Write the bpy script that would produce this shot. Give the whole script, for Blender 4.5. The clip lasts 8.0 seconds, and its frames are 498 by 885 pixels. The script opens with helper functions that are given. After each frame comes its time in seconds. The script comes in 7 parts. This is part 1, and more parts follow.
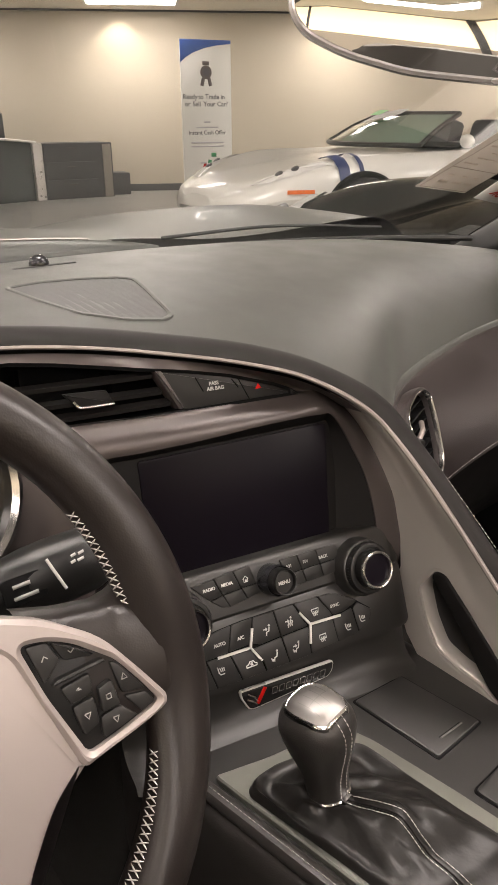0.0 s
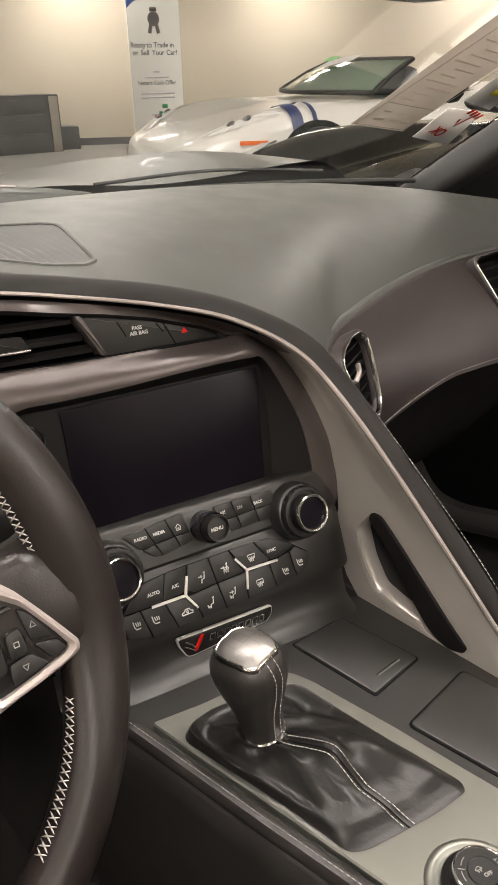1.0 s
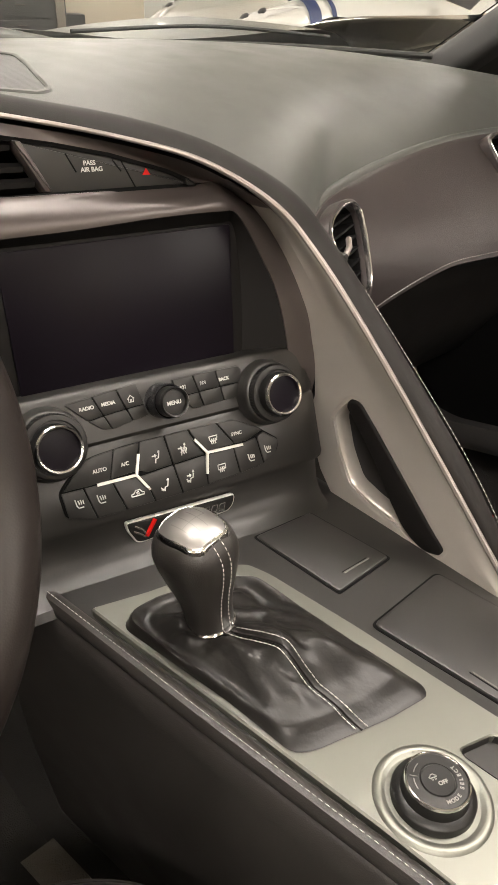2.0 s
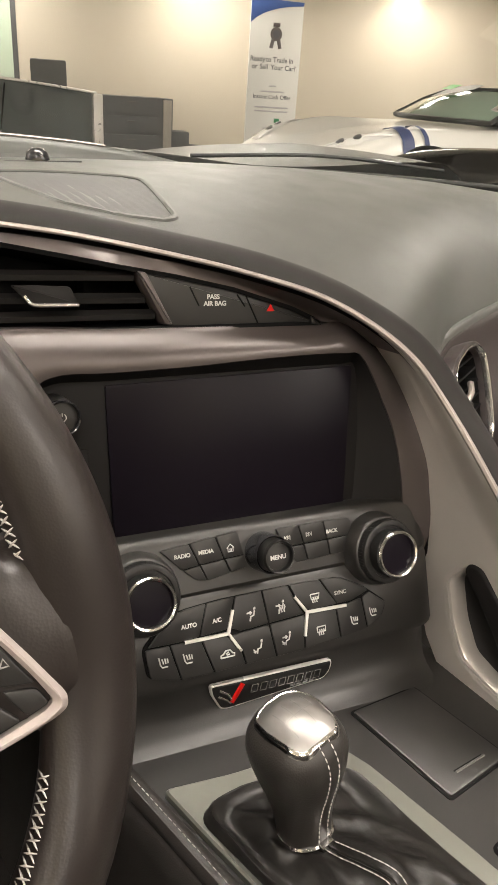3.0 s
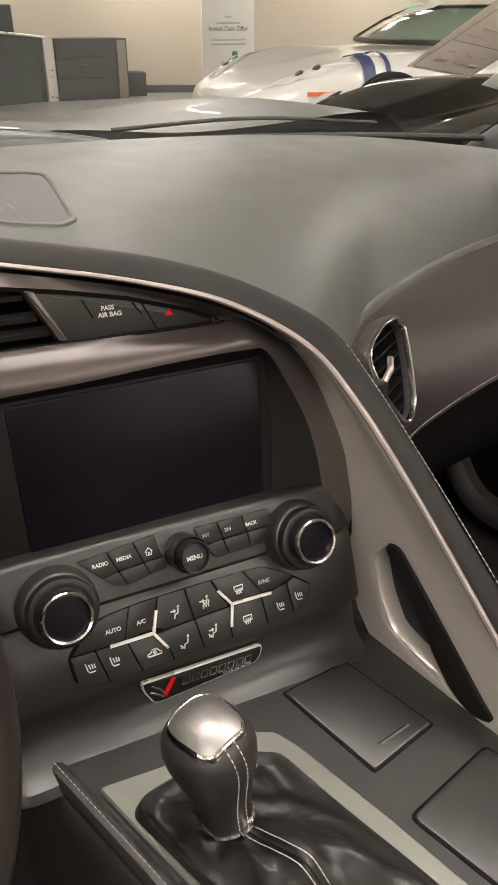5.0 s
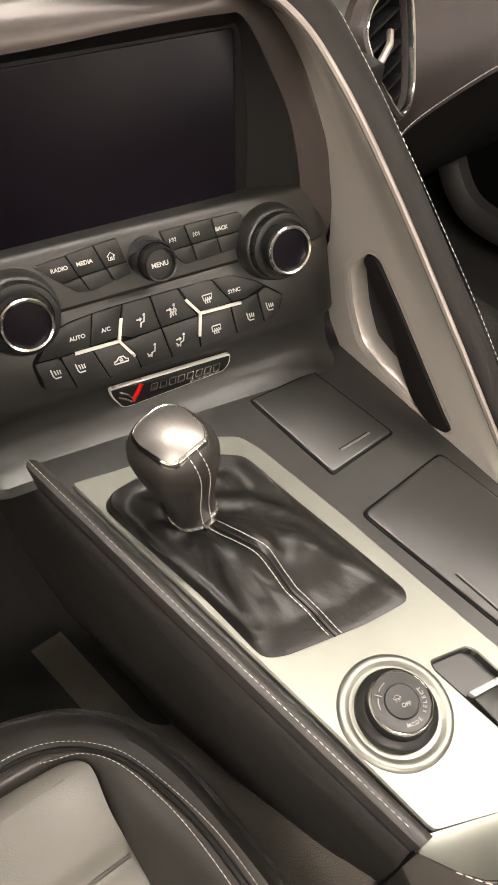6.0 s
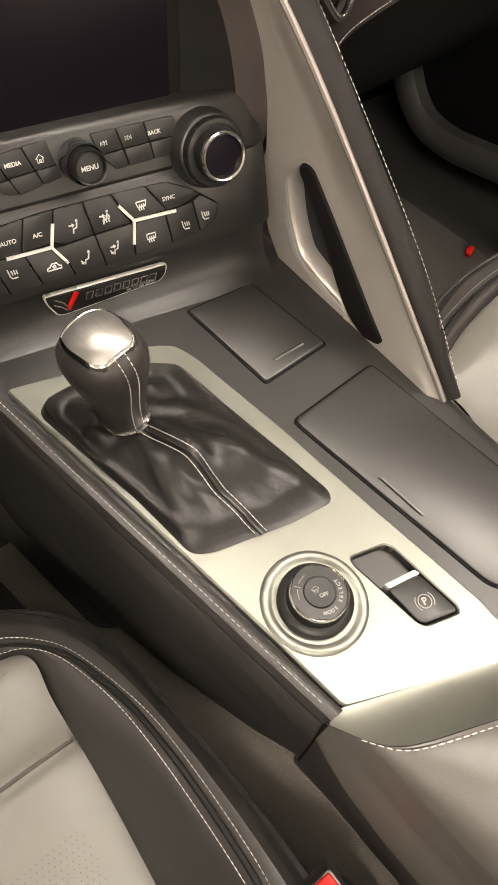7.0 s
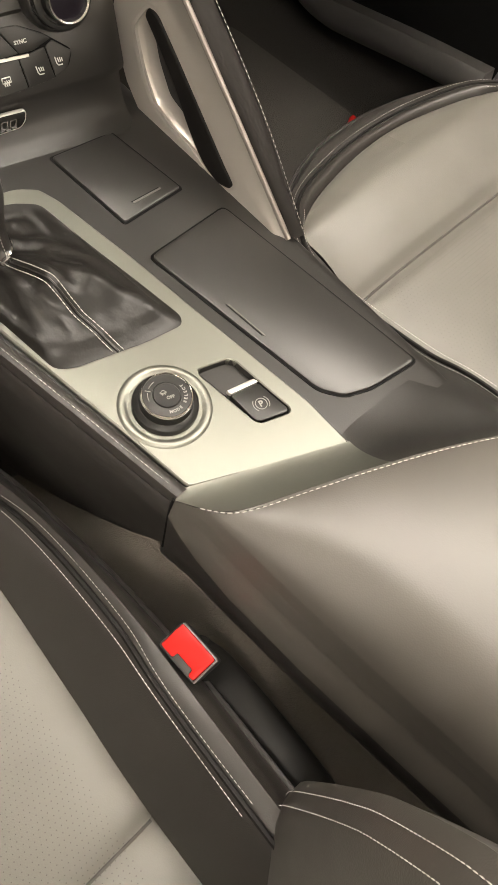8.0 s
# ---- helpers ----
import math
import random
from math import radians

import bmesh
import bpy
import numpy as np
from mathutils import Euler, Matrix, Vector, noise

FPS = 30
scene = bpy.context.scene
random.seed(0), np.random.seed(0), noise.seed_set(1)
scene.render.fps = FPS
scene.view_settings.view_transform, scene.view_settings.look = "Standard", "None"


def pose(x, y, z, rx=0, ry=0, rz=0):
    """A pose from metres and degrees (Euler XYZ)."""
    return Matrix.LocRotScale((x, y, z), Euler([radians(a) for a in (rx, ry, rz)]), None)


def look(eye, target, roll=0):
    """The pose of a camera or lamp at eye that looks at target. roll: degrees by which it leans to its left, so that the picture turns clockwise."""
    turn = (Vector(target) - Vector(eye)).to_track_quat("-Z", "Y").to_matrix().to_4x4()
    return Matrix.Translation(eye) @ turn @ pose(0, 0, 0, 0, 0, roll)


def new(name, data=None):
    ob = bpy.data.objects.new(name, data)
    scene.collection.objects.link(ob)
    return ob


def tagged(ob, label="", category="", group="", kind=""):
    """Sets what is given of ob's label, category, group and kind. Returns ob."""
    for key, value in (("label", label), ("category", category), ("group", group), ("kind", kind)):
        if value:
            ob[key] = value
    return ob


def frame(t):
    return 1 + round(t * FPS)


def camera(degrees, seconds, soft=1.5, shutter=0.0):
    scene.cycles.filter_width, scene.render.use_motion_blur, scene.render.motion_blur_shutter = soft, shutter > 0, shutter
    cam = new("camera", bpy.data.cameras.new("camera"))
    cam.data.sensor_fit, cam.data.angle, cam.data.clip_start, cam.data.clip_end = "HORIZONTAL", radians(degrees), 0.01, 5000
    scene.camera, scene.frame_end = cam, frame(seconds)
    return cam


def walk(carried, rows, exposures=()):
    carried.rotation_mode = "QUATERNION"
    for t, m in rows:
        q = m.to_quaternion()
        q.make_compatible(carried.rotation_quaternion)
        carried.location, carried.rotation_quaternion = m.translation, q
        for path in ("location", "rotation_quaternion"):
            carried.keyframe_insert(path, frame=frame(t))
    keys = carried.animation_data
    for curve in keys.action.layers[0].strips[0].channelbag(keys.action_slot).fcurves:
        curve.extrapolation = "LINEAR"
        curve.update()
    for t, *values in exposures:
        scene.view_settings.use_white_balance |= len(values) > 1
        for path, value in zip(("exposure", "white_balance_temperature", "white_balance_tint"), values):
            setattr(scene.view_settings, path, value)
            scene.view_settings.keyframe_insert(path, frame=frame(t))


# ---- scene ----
cam = camera(37.0, 8.0)
PATH = [
    (0, (0.079, 0.093, 1.053), (1.247, 1.501, 0.246), -0.3),
    (0.5, (0.097, 0.08, 1.049), (1.311, 1.424, 0.199), -1.4),
    (1, (0.104, 0.079, 1.038), (1.31, 1.391, 0.13), -1.0),
    (1.2, (0.107, 0.079, 1.014), (1.295, 1.373, 0.057), -0.6),
    (2.3, (0.164, 0.107, 0.969), (1.283, 1.352, -0.126), 3.2),
    (2.5, (0.169, 0.126, 0.963), (1.282, 1.43, -0.067), 3.9),
    (3, (0.162, 0.157, 0.981), (1.242, 1.599, 0.112), 4.1),
    (3.5, (0.161, 0.169, 0.997), (1.171, 1.698, 0.195), 3.0),
    (4, (0.175, 0.161, 1.004), (1.164, 1.699, 0.191), 1.1),
    (4.2, (0.184, 0.157, 1.007), (1.184, 1.679, 0.18), 0.4),
    (4.5, (0.196, 0.151, 1.014), (1.232, 1.634, 0.161), 0.2),
    (5, (0.209, 0.136, 1.019), (1.273, 1.501, 0.016), 0.2),
    (5.2, (0.225, 0.133, 1.022), (1.206, 1.414, -0.16), -0.6),
    (6.3, (0.228, 0.15, 1.01), (0.996, 0.984, -0.637), 5.5),
    (6.5, (0.236, 0.143, 1.013), (0.999, 0.952, -0.65), 5.9),
    (7, (0.232, 0.121, 1.018), (0.999, 0.837, -0.685), 9.1),
    (7.5, (0.231, 0.077, 1.03), (0.962, 0.662, -0.738), 12.1),
    (7.7, (0.231, 0.061, 1.041), (0.962, 0.566, -0.751), 15.2),
    (8, (0.215, 0.029, 1.054), (0.98, 0.446, -0.746), 19.7),
]
EXPOSURES = [(0.0, 0.05, 6450, 15), (1.0, 0.15, 6350, 12), (2.5, 0.52, 6500, 10), (3.5, 0.20, 6500, 10), (5.0, 0.22, 6350, 12), (6.3, 0.66, 6600, 10), (7.0, 0.58, 6750, 10), (8.0, 0.50, 6700, 8)]
walk(cam, [(t, look(eye, target, roll)) for t, eye, target, roll in PATH], EXPOSURES)

# ---- light ----
world = bpy.data.worlds.new("world")
scene.world = world
world.use_nodes = True
world.node_tree.nodes["Background"].inputs[0].default_value = (1.0, 0.93, 0.82, 1)
world.node_tree.nodes["Background"].inputs[1].default_value = 0.008


LIGHT_STRENGTH, LIGHT_COLOR, SPOT_WATTS = 26.0, (1.0, 0.91, 0.82), 19


# ---- helpers for shapes ----
def part(name, bm, material, parent=None, label="", smooth=40):
    me = bpy.data.meshes.new(name)
    bmesh.ops.recalc_face_normals(bm, faces=bm.faces[:])
    for f in bm.faces:
        f.smooth = len(f.verts) < 6
    bm.to_mesh(me)
    bm.free()
    if smooth:
        me.set_sharp_from_angle(angle=radians(smooth))
    for m in material if isinstance(material, (list, tuple)) else [material]:
        me.materials.append(m)
    ob = new(name, me)
    if parent:
        ob.parent = parent
    if label:
        tagged(ob, label)
    return ob


def thing(name, label, category, group="", at=None, kind=""):
    ob = new(name)
    ob.empty_display_size = 0.05
    if at is not None:
        ob.matrix_basis = at
    return tagged(ob, label, category, group, kind)


def curve_points(ctrl, n=40):
    """Catmull-Rom through the control points."""
    p = [Vector(c) for c in ctrl]
    q = [2 * p[0] - p[1], *p, 2 * p[-1] - p[-2]]
    out = []
    for k in range(n):
        u = k / (n - 1) * (len(p) - 1 - 1e-9)
        i = int(u)
        f = u - i
        a, b, c, d = q[i : i + 4]
        out.append(0.5 * (2 * b + (c - a) * f + (2 * a - 5 * b + 4 * c - d) * f * f + (3 * b - a - 3 * c + d) * f**3))
    return out


def grid(bm, rows, close_u=False, close_v=False, caps=False, flip=False):
    """Quads over rows of equal length; rows are lists of points."""
    vs = [[bm.verts.new(p) for p in r] for r in rows]
    n, m = len(vs), len(vs[0])
    for i in range(n if close_u else n - 1):
        for j in range(m if close_v else m - 1):
            q = [vs[i][j], vs[(i + 1) % n][j], vs[(i + 1) % n][(j + 1) % m], vs[i][(j + 1) % m]]
            bm.faces.new(q)
    if caps and close_v:
        bm.faces.new(vs[0])
        bm.faces.new(vs[-1][::-1])
    return vs


def frames(pts, up=(0, 0, 1), closed=False):
    out = []
    n = len(pts)
    for i, p in enumerate(pts):
        a = pts[(i - 1) % n] if closed or i else p
        b = pts[(i + 1) % n] if closed or i < n - 1 else p
        t = (Vector(b) - Vector(a)).normalized()
        s = t.cross(Vector(up))
        s = s.normalized() if s.length > 1e-4 else Vector((1, 0, 0))
        out.append((Vector(p), t, s, s.cross(t)))
    return out


def sweep(bm, pts, profile, up=(0, 0, 1), closed=False):
    """Sweeps a closed profile of (side, up) pairs, or one that depends on the step, along points."""
    rows = []
    fr = frames(pts, up, closed)
    for i, (p, t, s, w) in enumerate(fr):
        pr = profile(i / (len(fr) - 1)) if callable(profile) else profile
        rows.append([p + s * a + w * b for a, b in pr])
    grid(bm, rows, close_u=closed, close_v=True, caps=not closed)


def circle(r, n=10, ry=None):
    return [(r * math.cos(2 * math.pi * k / n), (ry or r) * math.sin(2 * math.pi * k / n)) for k in range(n)]


def rounded(w, h, r, n=4):
    """Outline of a rounded rectangle about its middle."""
    out = []
    for cx, cy, a0 in ((w / 2 - r, h / 2 - r, 0), (-w / 2 + r, h / 2 - r, 90), (-w / 2 + r, -h / 2 + r, 180), (w / 2 - r, -h / 2 + r, 270)):
        for k in range(n + 1):
            a = radians(a0 + 90 * k / n)
            out.append((cx + r * math.cos(a), cy + r * math.sin(a)))
    return out


def soften(outline, r, n=3):
    """Rounds the corners of a polygon of (x, y)."""
    out = []
    m = len(outline)
    for i in range(m):
        a, b, c = Vector(outline[i - 1]), Vector(outline[i]), Vector(outline[(i + 1) % m])
        rr = min(r, (a - b).length * 0.45, (c - b).length * 0.45)
        p, q = b + (a - b).normalized() * rr, b + (c - b).normalized() * rr
        for k in range(n + 1):
            f = k / n
            out.append(tuple((1 - f) ** 2 * p + 2 * f * (1 - f) * b + f * f * q))
    return out


def inset(outline, d):
    """Moves an outline inwards (counter-clockwise outlines) by d."""
    out = []
    m = len(outline)
    area = sum(outline[i - 1][0] * outline[i][1] - outline[i][0] * outline[i - 1][1] for i in range(m))
    d = d if area > 0 else -d
    for i in range(m):
        a, b, c = Vector(outline[i - 1]), Vector(outline[i]), Vector(outline[(i + 1) % m])
        e1, e2 = (b - a), (c - b)
        if e1.length < 1e-7:
            e1 = e2
        if e2.length < 1e-7:
            e2 = e1
        n1, n2 = Vector((-e1.y, e1.x)).normalized(), Vector((-e2.y, e2.x)).normalized()
        k = (n1 + n2)
        k = k / max(0.4, k.dot(n1)) if k.length > 1e-6 else n1
        out.append(tuple(b + k * d))
    return out


def slab(bm, outline, m, depth, edge=0.001, top=0.0):
    """A plate with softened edge: the outline in the plane of m, top at m's z = top, going depth down."""
    rows = []
    for d, z in ((0.0, top - depth), (0.0, top - edge), (edge * 0.3, top - edge * 0.3), (edge, top)):
        o = inset(outline, d) if d else outline
        rows.append([m @ Vector((x, y, z)) for x, y in o])
    vs = grid(bm, rows, close_v=True)
    bm.faces.new(vs[-1])
    bm.faces.new(vs[0][::-1])


def box(bm, w, d, h, m, edge=0.002):
    """A box standing on the origin of m."""
    slab(bm, [(-w / 2, -d / 2), (w / 2, -d / 2), (w / 2, d / 2), (-w / 2, d / 2)], m, h, edge, h)


def lathe(bm, profile, m, n=32):
    """Turns (radius, height) pairs about m's z."""
    rows = [[m @ Vector((r * math.cos(2 * math.pi * k / n), r * math.sin(2 * math.pi * k / n), z)) for k in range(n)] for r, z in profile]
    vs = grid(bm, rows, close_v=True)
    bm.faces.new(vs[-1])
    bm.faces.new(vs[0][::-1])


def tube(bm, pts, r, n=8, closed=False, up=(0, 0, 1)):
    sweep(bm, [Vector(p) for p in pts], circle(r, n), up, closed)


# ---- materials ----
def mat(name, color, rough=0.5, metal=0.0, vary=0.15, scale=20, bump=0.0, bump_scale=200, coat=0.0, rough_vary=0.1, voronoi=False, spec=0.5):
    m = bpy.data.materials.new(name)
    m.use_nodes = True
    nt = m.node_tree
    b = nt.nodes["Principled BSDF"]
    tc = nt.nodes.new("ShaderNodeTexCoord")
    n1 = nt.nodes.new("ShaderNodeTexNoise")
    n1.inputs["Scale"].default_value = scale
    n1.inputs["Detail"].default_value = 5
    nt.links.new(tc.outputs["Object"], n1.inputs["Vector"])
    mix = nt.nodes.new("ShaderNodeMix")
    mix.data_type = "RGBA"
    lo = [c * (1 - vary) for c in color]
    hi = [min(1, c * (1 + vary)) for c in color]
    mix.inputs[6].default_value = (*lo, 1)
    mix.inputs[7].default_value = (*hi, 1)
    nt.links.new(n1.outputs["Fac"], mix.inputs[0])
    nt.links.new(mix.outputs[2], b.inputs["Base Color"])
    mr = nt.nodes.new("ShaderNodeMapRange")
    mr.inputs["To Min"].default_value = max(0.02, rough - rough_vary)
    mr.inputs["To Max"].default_value = min(1, rough + rough_vary)
    nt.links.new(n1.outputs["Fac"], mr.inputs["Value"])
    nt.links.new(mr.outputs[0], b.inputs["Roughness"])
    b.inputs["Metallic"].default_value = metal
    b.inputs["Coat Weight"].default_value = coat
    b.inputs["Specular IOR Level"].default_value = spec
    if bump:
        n2 = nt.nodes.new("ShaderNodeTexVoronoi" if voronoi else "ShaderNodeTexNoise")
        n2.inputs["Scale"].default_value = bump_scale
        nt.links.new(tc.outputs["Object"], n2.inputs["Vector"])
        bp = nt.nodes.new("ShaderNodeBump")
        bp.inputs["Strength"].default_value = bump
        bp.inputs["Distance"].default_value = 0.001
        nt.links.new(n2.outputs[0], bp.inputs["Height"])
        nt.links.new(bp.outputs[0], b.inputs["Normal"])
    return m


def glow(name, color, strength):
    m = bpy.data.materials.new(name)
    m.use_nodes = True
    b = m.node_tree.nodes["Principled BSDF"]
    b.inputs["Base Color"].default_value = (*color, 1)
    b.inputs["Emission Color"].default_value = (*color, 1)
    b.inputs["Emission Strength"].default_value = strength
    return m


PAD = mat("dash_vinyl", (0.036, 0.037, 0.033), 0.44, bump=0.12, bump_scale=1300, voronoi=True)
BLACK = mat("black_plastic", (0.0075, 0.0072, 0.0068), 0.40, bump=0.1, bump_scale=1500, spec=0.35)
GREYTRIM = mat("grey_satin_trim", (0.064, 0.0535, 0.0505), 0.31, metal=0.35, rough_vary=0.04)
SILVER = mat("satin_aluminium", (0.190, 0.192, 0.168), 0.44, metal=0.9, vary=0.03, rough_vary=0.03, bump=0.02, bump_scale=1800)
LEATHER = mat("black_leather", (0.0175, 0.0155, 0.0138), 0.41, bump=0.09, bump_scale=1000, voronoi=True, spec=0.5)
GREYLEATHER = mat("grey_leather", (0.103, 0.097, 0.085), 0.46, bump=0.07, bump_scale=900, voronoi=True)
GLASSY = mat("screen_glass", (0.0045, 0.0032, 0.0055), 0.33, vary=0.2, scale=8, rough_vary=0.03, spec=0.12)
# lightened copy of the carpet: its colour makes up for light missing in the gap
LITCARPET = mat("tunnel_carpet", (0.155, 0.135, 0.112), 0.95, bump=1.0, bump_scale=650, voronoi=True)
CARPET = mat("carpet", (0.022, 0.020, 0.0175), 0.95, bump=1.0, bump_scale=700)
WALLPAINT = mat("wall_paint", (0.47, 0.42, 0.345), 0.8, vary=0.04, scale=2, bump=0.1, bump_scale=120)
FLOORTILE = mat("floor_tile", (0.24, 0.235, 0.22), 0.35, scale=3)
WHITEPAINT = mat("white_car_paint", (0.60, 0.585, 0.55), 0.28, coat=0.4, vary=0.02, scale=1.0, rough_vary=0.0)
BLACKPAINT = mat("black_car_paint", (0.0020, 0.0021, 0.0028), 0.05, spec=0.11, rough_vary=0.01)
HOODPAINT = mat("grey_car_paint", (0.060, 0.062, 0.057), 0.42, coat=0.12, metal=0.2, rough_vary=0.03)
PAPER = mat("paper", (0.8, 0.8, 0.78), 0.7, vary=0.03)
CEILING = mat("ceiling_board", (0.75, 0.7, 0.6), 0.9, vary=0.05, scale=4)
DARKGREY = mat("desk_grey", (0.05, 0.05, 0.052), 0.4)
RED = mat("red_plastic", (0.42, 0.006, 0.004), 0.45, spec=0.15)
THREAD = mat("white_thread", (0.42, 0.40, 0.375), 0.7, vary=0.08, scale=300)
GRILLE = mat("speaker_cloth", (0.045, 0.045, 0.044), 0.6, bump=0.3, bump_scale=1500)
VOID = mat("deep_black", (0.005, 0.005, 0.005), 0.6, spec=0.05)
GLOSSBLACK = mat("gloss_black", (0.012, 0.012, 0.013), 0.12, vary=0.1)
BROWNPANEL = mat("brown_black_leather", (0.017, 0.0128, 0.0122), 0.38, bump=0.15, bump_scale=900, voronoi=True)
CHROME = mat("chrome", (0.56, 0.55, 0.54), 0.18, metal=1.0, vary=0.03, rough_vary=0.05)
BEZEL = mat("bezel_plastic", (0.040, 0.038, 0.036), 0.45, bump=0.1, bump_scale=1500)
SATINBLACK = mat("satin_black", (0.0135, 0.0125, 0.0113), 0.40, vary=0.06, bump=0.05, bump_scale=1400, rough_vary=0.03, spec=0.55)
# paler plastic: the highlight on the lid slot's bevel, put into the colour
GLINTRIDGE = mat("glint_ridge", (0.085, 0.080, 0.074), 0.45)
# black leather mixed paler, painting in the light that falls on the backrests
LITLEATHER = mat("lit_backrest_leather", (0.046, 0.042, 0.037), 0.45, bump=0.09, bump_scale=1000, voronoi=True)
KEYBLACK = mat("key_plastic", (0.0140, 0.0134, 0.0126), 0.42, vary=0.1, bump=0.05, bump_scale=1500, spec=0.4)
MARK = mat("white_print", (0.45, 0.44, 0.42), 0.6, vary=0.05)
BRIGHT = mat("bright_silver_paint", (0.66, 0.64, 0.61), 0.3, metal=0.6, vary=0.03)
SILVERDARK = mat("satin_silver_paint", (0.56, 0.522, 0.478), 0.34, metal=0.6, vary=0.04, scale=60)
ARMLEATHER = mat("armrest_leather", (0.060, 0.054, 0.047), 0.45, vary=0.06, bump=0.04, bump_scale=900, voronoi=True, spec=0.65, rough_vary=0.02)
CAPMETAL = mat("cap_metal", (0.25, 0.237, 0.226), 0.47, metal=1.0, vary=0.05, rough_vary=0.04)
BOOTLEATHER = mat("boot_leather", (0.0085, 0.0076, 0.0068), 0.42, bump=0.16, bump_scale=330, spec=0.3)
BLUE = mat("blue_print", (0.012, 0.024, 0.10), 0.5)
GREEN = mat("green_print", (0.12, 0.6, 0.08), 0.5)
ORANGE = mat("amber_lens", (0.75, 0.16, 0.03), 0.25)
YELLOW = mat("yellow_print", (0.8, 0.72, 0.05), 0.6)
GREYPRINT = mat("grey_print", (0.10, 0.10, 0.115), 0.7)
LABELPAPER = mat("label_back", (0.44, 0.415, 0.375), 0.7, vary=0.06)
LENS = mat("clear_lens", (0.62, 0.61, 0.59), 0.10, coat=1.0)
HOODGLASS = mat("tinted_glass", (0.16, 0.22, 0.17), 0.08, vary=0.05)
# the pane's own faint glow stands in for corridor light behind it
PALEGLASS = glow("pale_frosted_glass", (0.38, 0.45, 0.35), 0.06)
WHEELLEATHER = mat("wheel_leather", (0.0120, 0.0090, 0.0079), 0.36, bump=0.05, bump_scale=900, voronoi=True, spec=0.5)
SEAMDARK = mat("dark_seam", (0.05, 0.045, 0.04), 0.8)
MATPILE = mat("mat_pile", (0.05, 0.046, 0.04), 0.95, bump=1.0, bump_scale=600)
PILLAR = mat("pillar_trim", (0.03, 0.03, 0.029), 0.6, bump=0.2, bump_scale=900)
MIRRORRIM = mat("mirror_rim", (0.5, 0.47, 0.46), 0.25, metal=0.6)
FAINTPRINT = mat("faint_print", (0.50, 0.45, 0.39), 0.7)
BLUEFADE = mat("blue_banner", (0.05, 0.12, 0.42), 0.6, vary=0.3, scale=3)
SEALPRINT = mat("seal_print", (0.13, 0.11, 0.11), 0.7)
FAINTGREY = mat("pale_print", (0.5, 0.5, 0.52), 0.7)
DARKGREEN = mat("dark_green_print", (0.03, 0.25, 0.1), 0.6)
DESKGLOSS = mat("desk_gloss", (0.066, 0.075, 0.075), 0.15, vary=0.2, scale=3)
CABSIDE = mat("cabinet_side", (0.22, 0.20, 0.17), 0.6)
SHOPGLASS = glow("shop_glass", (1.0, 0.87, 0.62), 0.9)
PERFDARK = mat("perforation_shade", (0.055, 0.050, 0.044), 0.8)
ARCHLEATHER = mat("arch_leather", (0.0130, 0.0115, 0.0106), 0.62, bump=0.05, bump_scale=1000, voronoi=True, spec=0.16)
EDGING = mat("dull_silver_edging", (0.27, 0.24, 0.222), 0.42, metal=0.7, vary=0.05)
DIMPRINT = mat("dim_grey_print", (0.25, 0.24, 0.225), 0.6, vary=0.05)
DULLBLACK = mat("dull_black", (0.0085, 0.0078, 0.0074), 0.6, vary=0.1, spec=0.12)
SPOKE = mat("satin_spoke_paint", (0.36, 0.315, 0.295), 0.36, metal=0.4, vary=0.04, rough_vary=0.03)
SIDELEATHER = mat("console_leather", (0.019, 0.0168, 0.0152), 0.46, bump=0.08, bump_scale=1000, voronoi=True, spec=0.4)
SPRINT = mat("sticker_frame_print", (0.30, 0.265, 0.23), 0.7)
RUBBER = mat("rubber", (0.015, 0.015, 0.015), 0.8)
CLEAR = bpy.data.materials.new("clear_glass")
CLEAR.use_nodes = True
_b = CLEAR.node_tree.nodes["Principled BSDF"]
_b.inputs["Transmission Weight"].default_value, _b.inputs["Roughness"].default_value, _b.inputs["IOR"].default_value = 1.0, 0.0, 1.4
_b.inputs["Base Color"].default_value = (0.95, 0.97, 0.95, 1)
# the sticker's paper lets light through
_nt = LABELPAPER.node_tree
_tr = _nt.nodes.new("ShaderNodeBsdfTranslucent")
_tr.inputs[0].default_value = (0.52, 0.485, 0.44, 1)
_mx = _nt.nodes.new("ShaderNodeMixShader")
_mx.inputs[0].default_value = 0.6
_nt.links.new(_nt.nodes["Principled BSDF"].outputs[0], _mx.inputs[1])
_nt.links.new(_tr.outputs[0], _mx.inputs[2])
_nt.links.new(_mx.outputs[0], _nt.nodes["Material Output"].inputs[0])
MIRROR = mat("mirror", (0.85, 0.85, 0.83), 0.02, metal=1.0, vary=0.0, rough_vary=0.0)
LAMP = glow("lamp_panel", LIGHT_COLOR, LIGHT_STRENGTH)


# ---- shapes of the cabin ----
def fill(bm, loops, place):
    """Fills an outline with holes; place turns (a, b) into a point. Returns the vertex loops."""
    made = []
    edges = []
    for lp in loops:
        vs = [bm.verts.new((a, b, 0)) for a, b in lp]
        edges += [bm.edges.new((vs[i], vs[(i + 1) % len(vs)])) for i in range(len(vs))]
        made.append(vs)
    bmesh.ops.triangle_fill(bm, use_beauty=True, edges=edges)
    for v in {v for f in bm.faces for v in f.verts} | {v for lp in made for v in lp}:
        v.co = place(v.co.x, v.co.y)
    return made


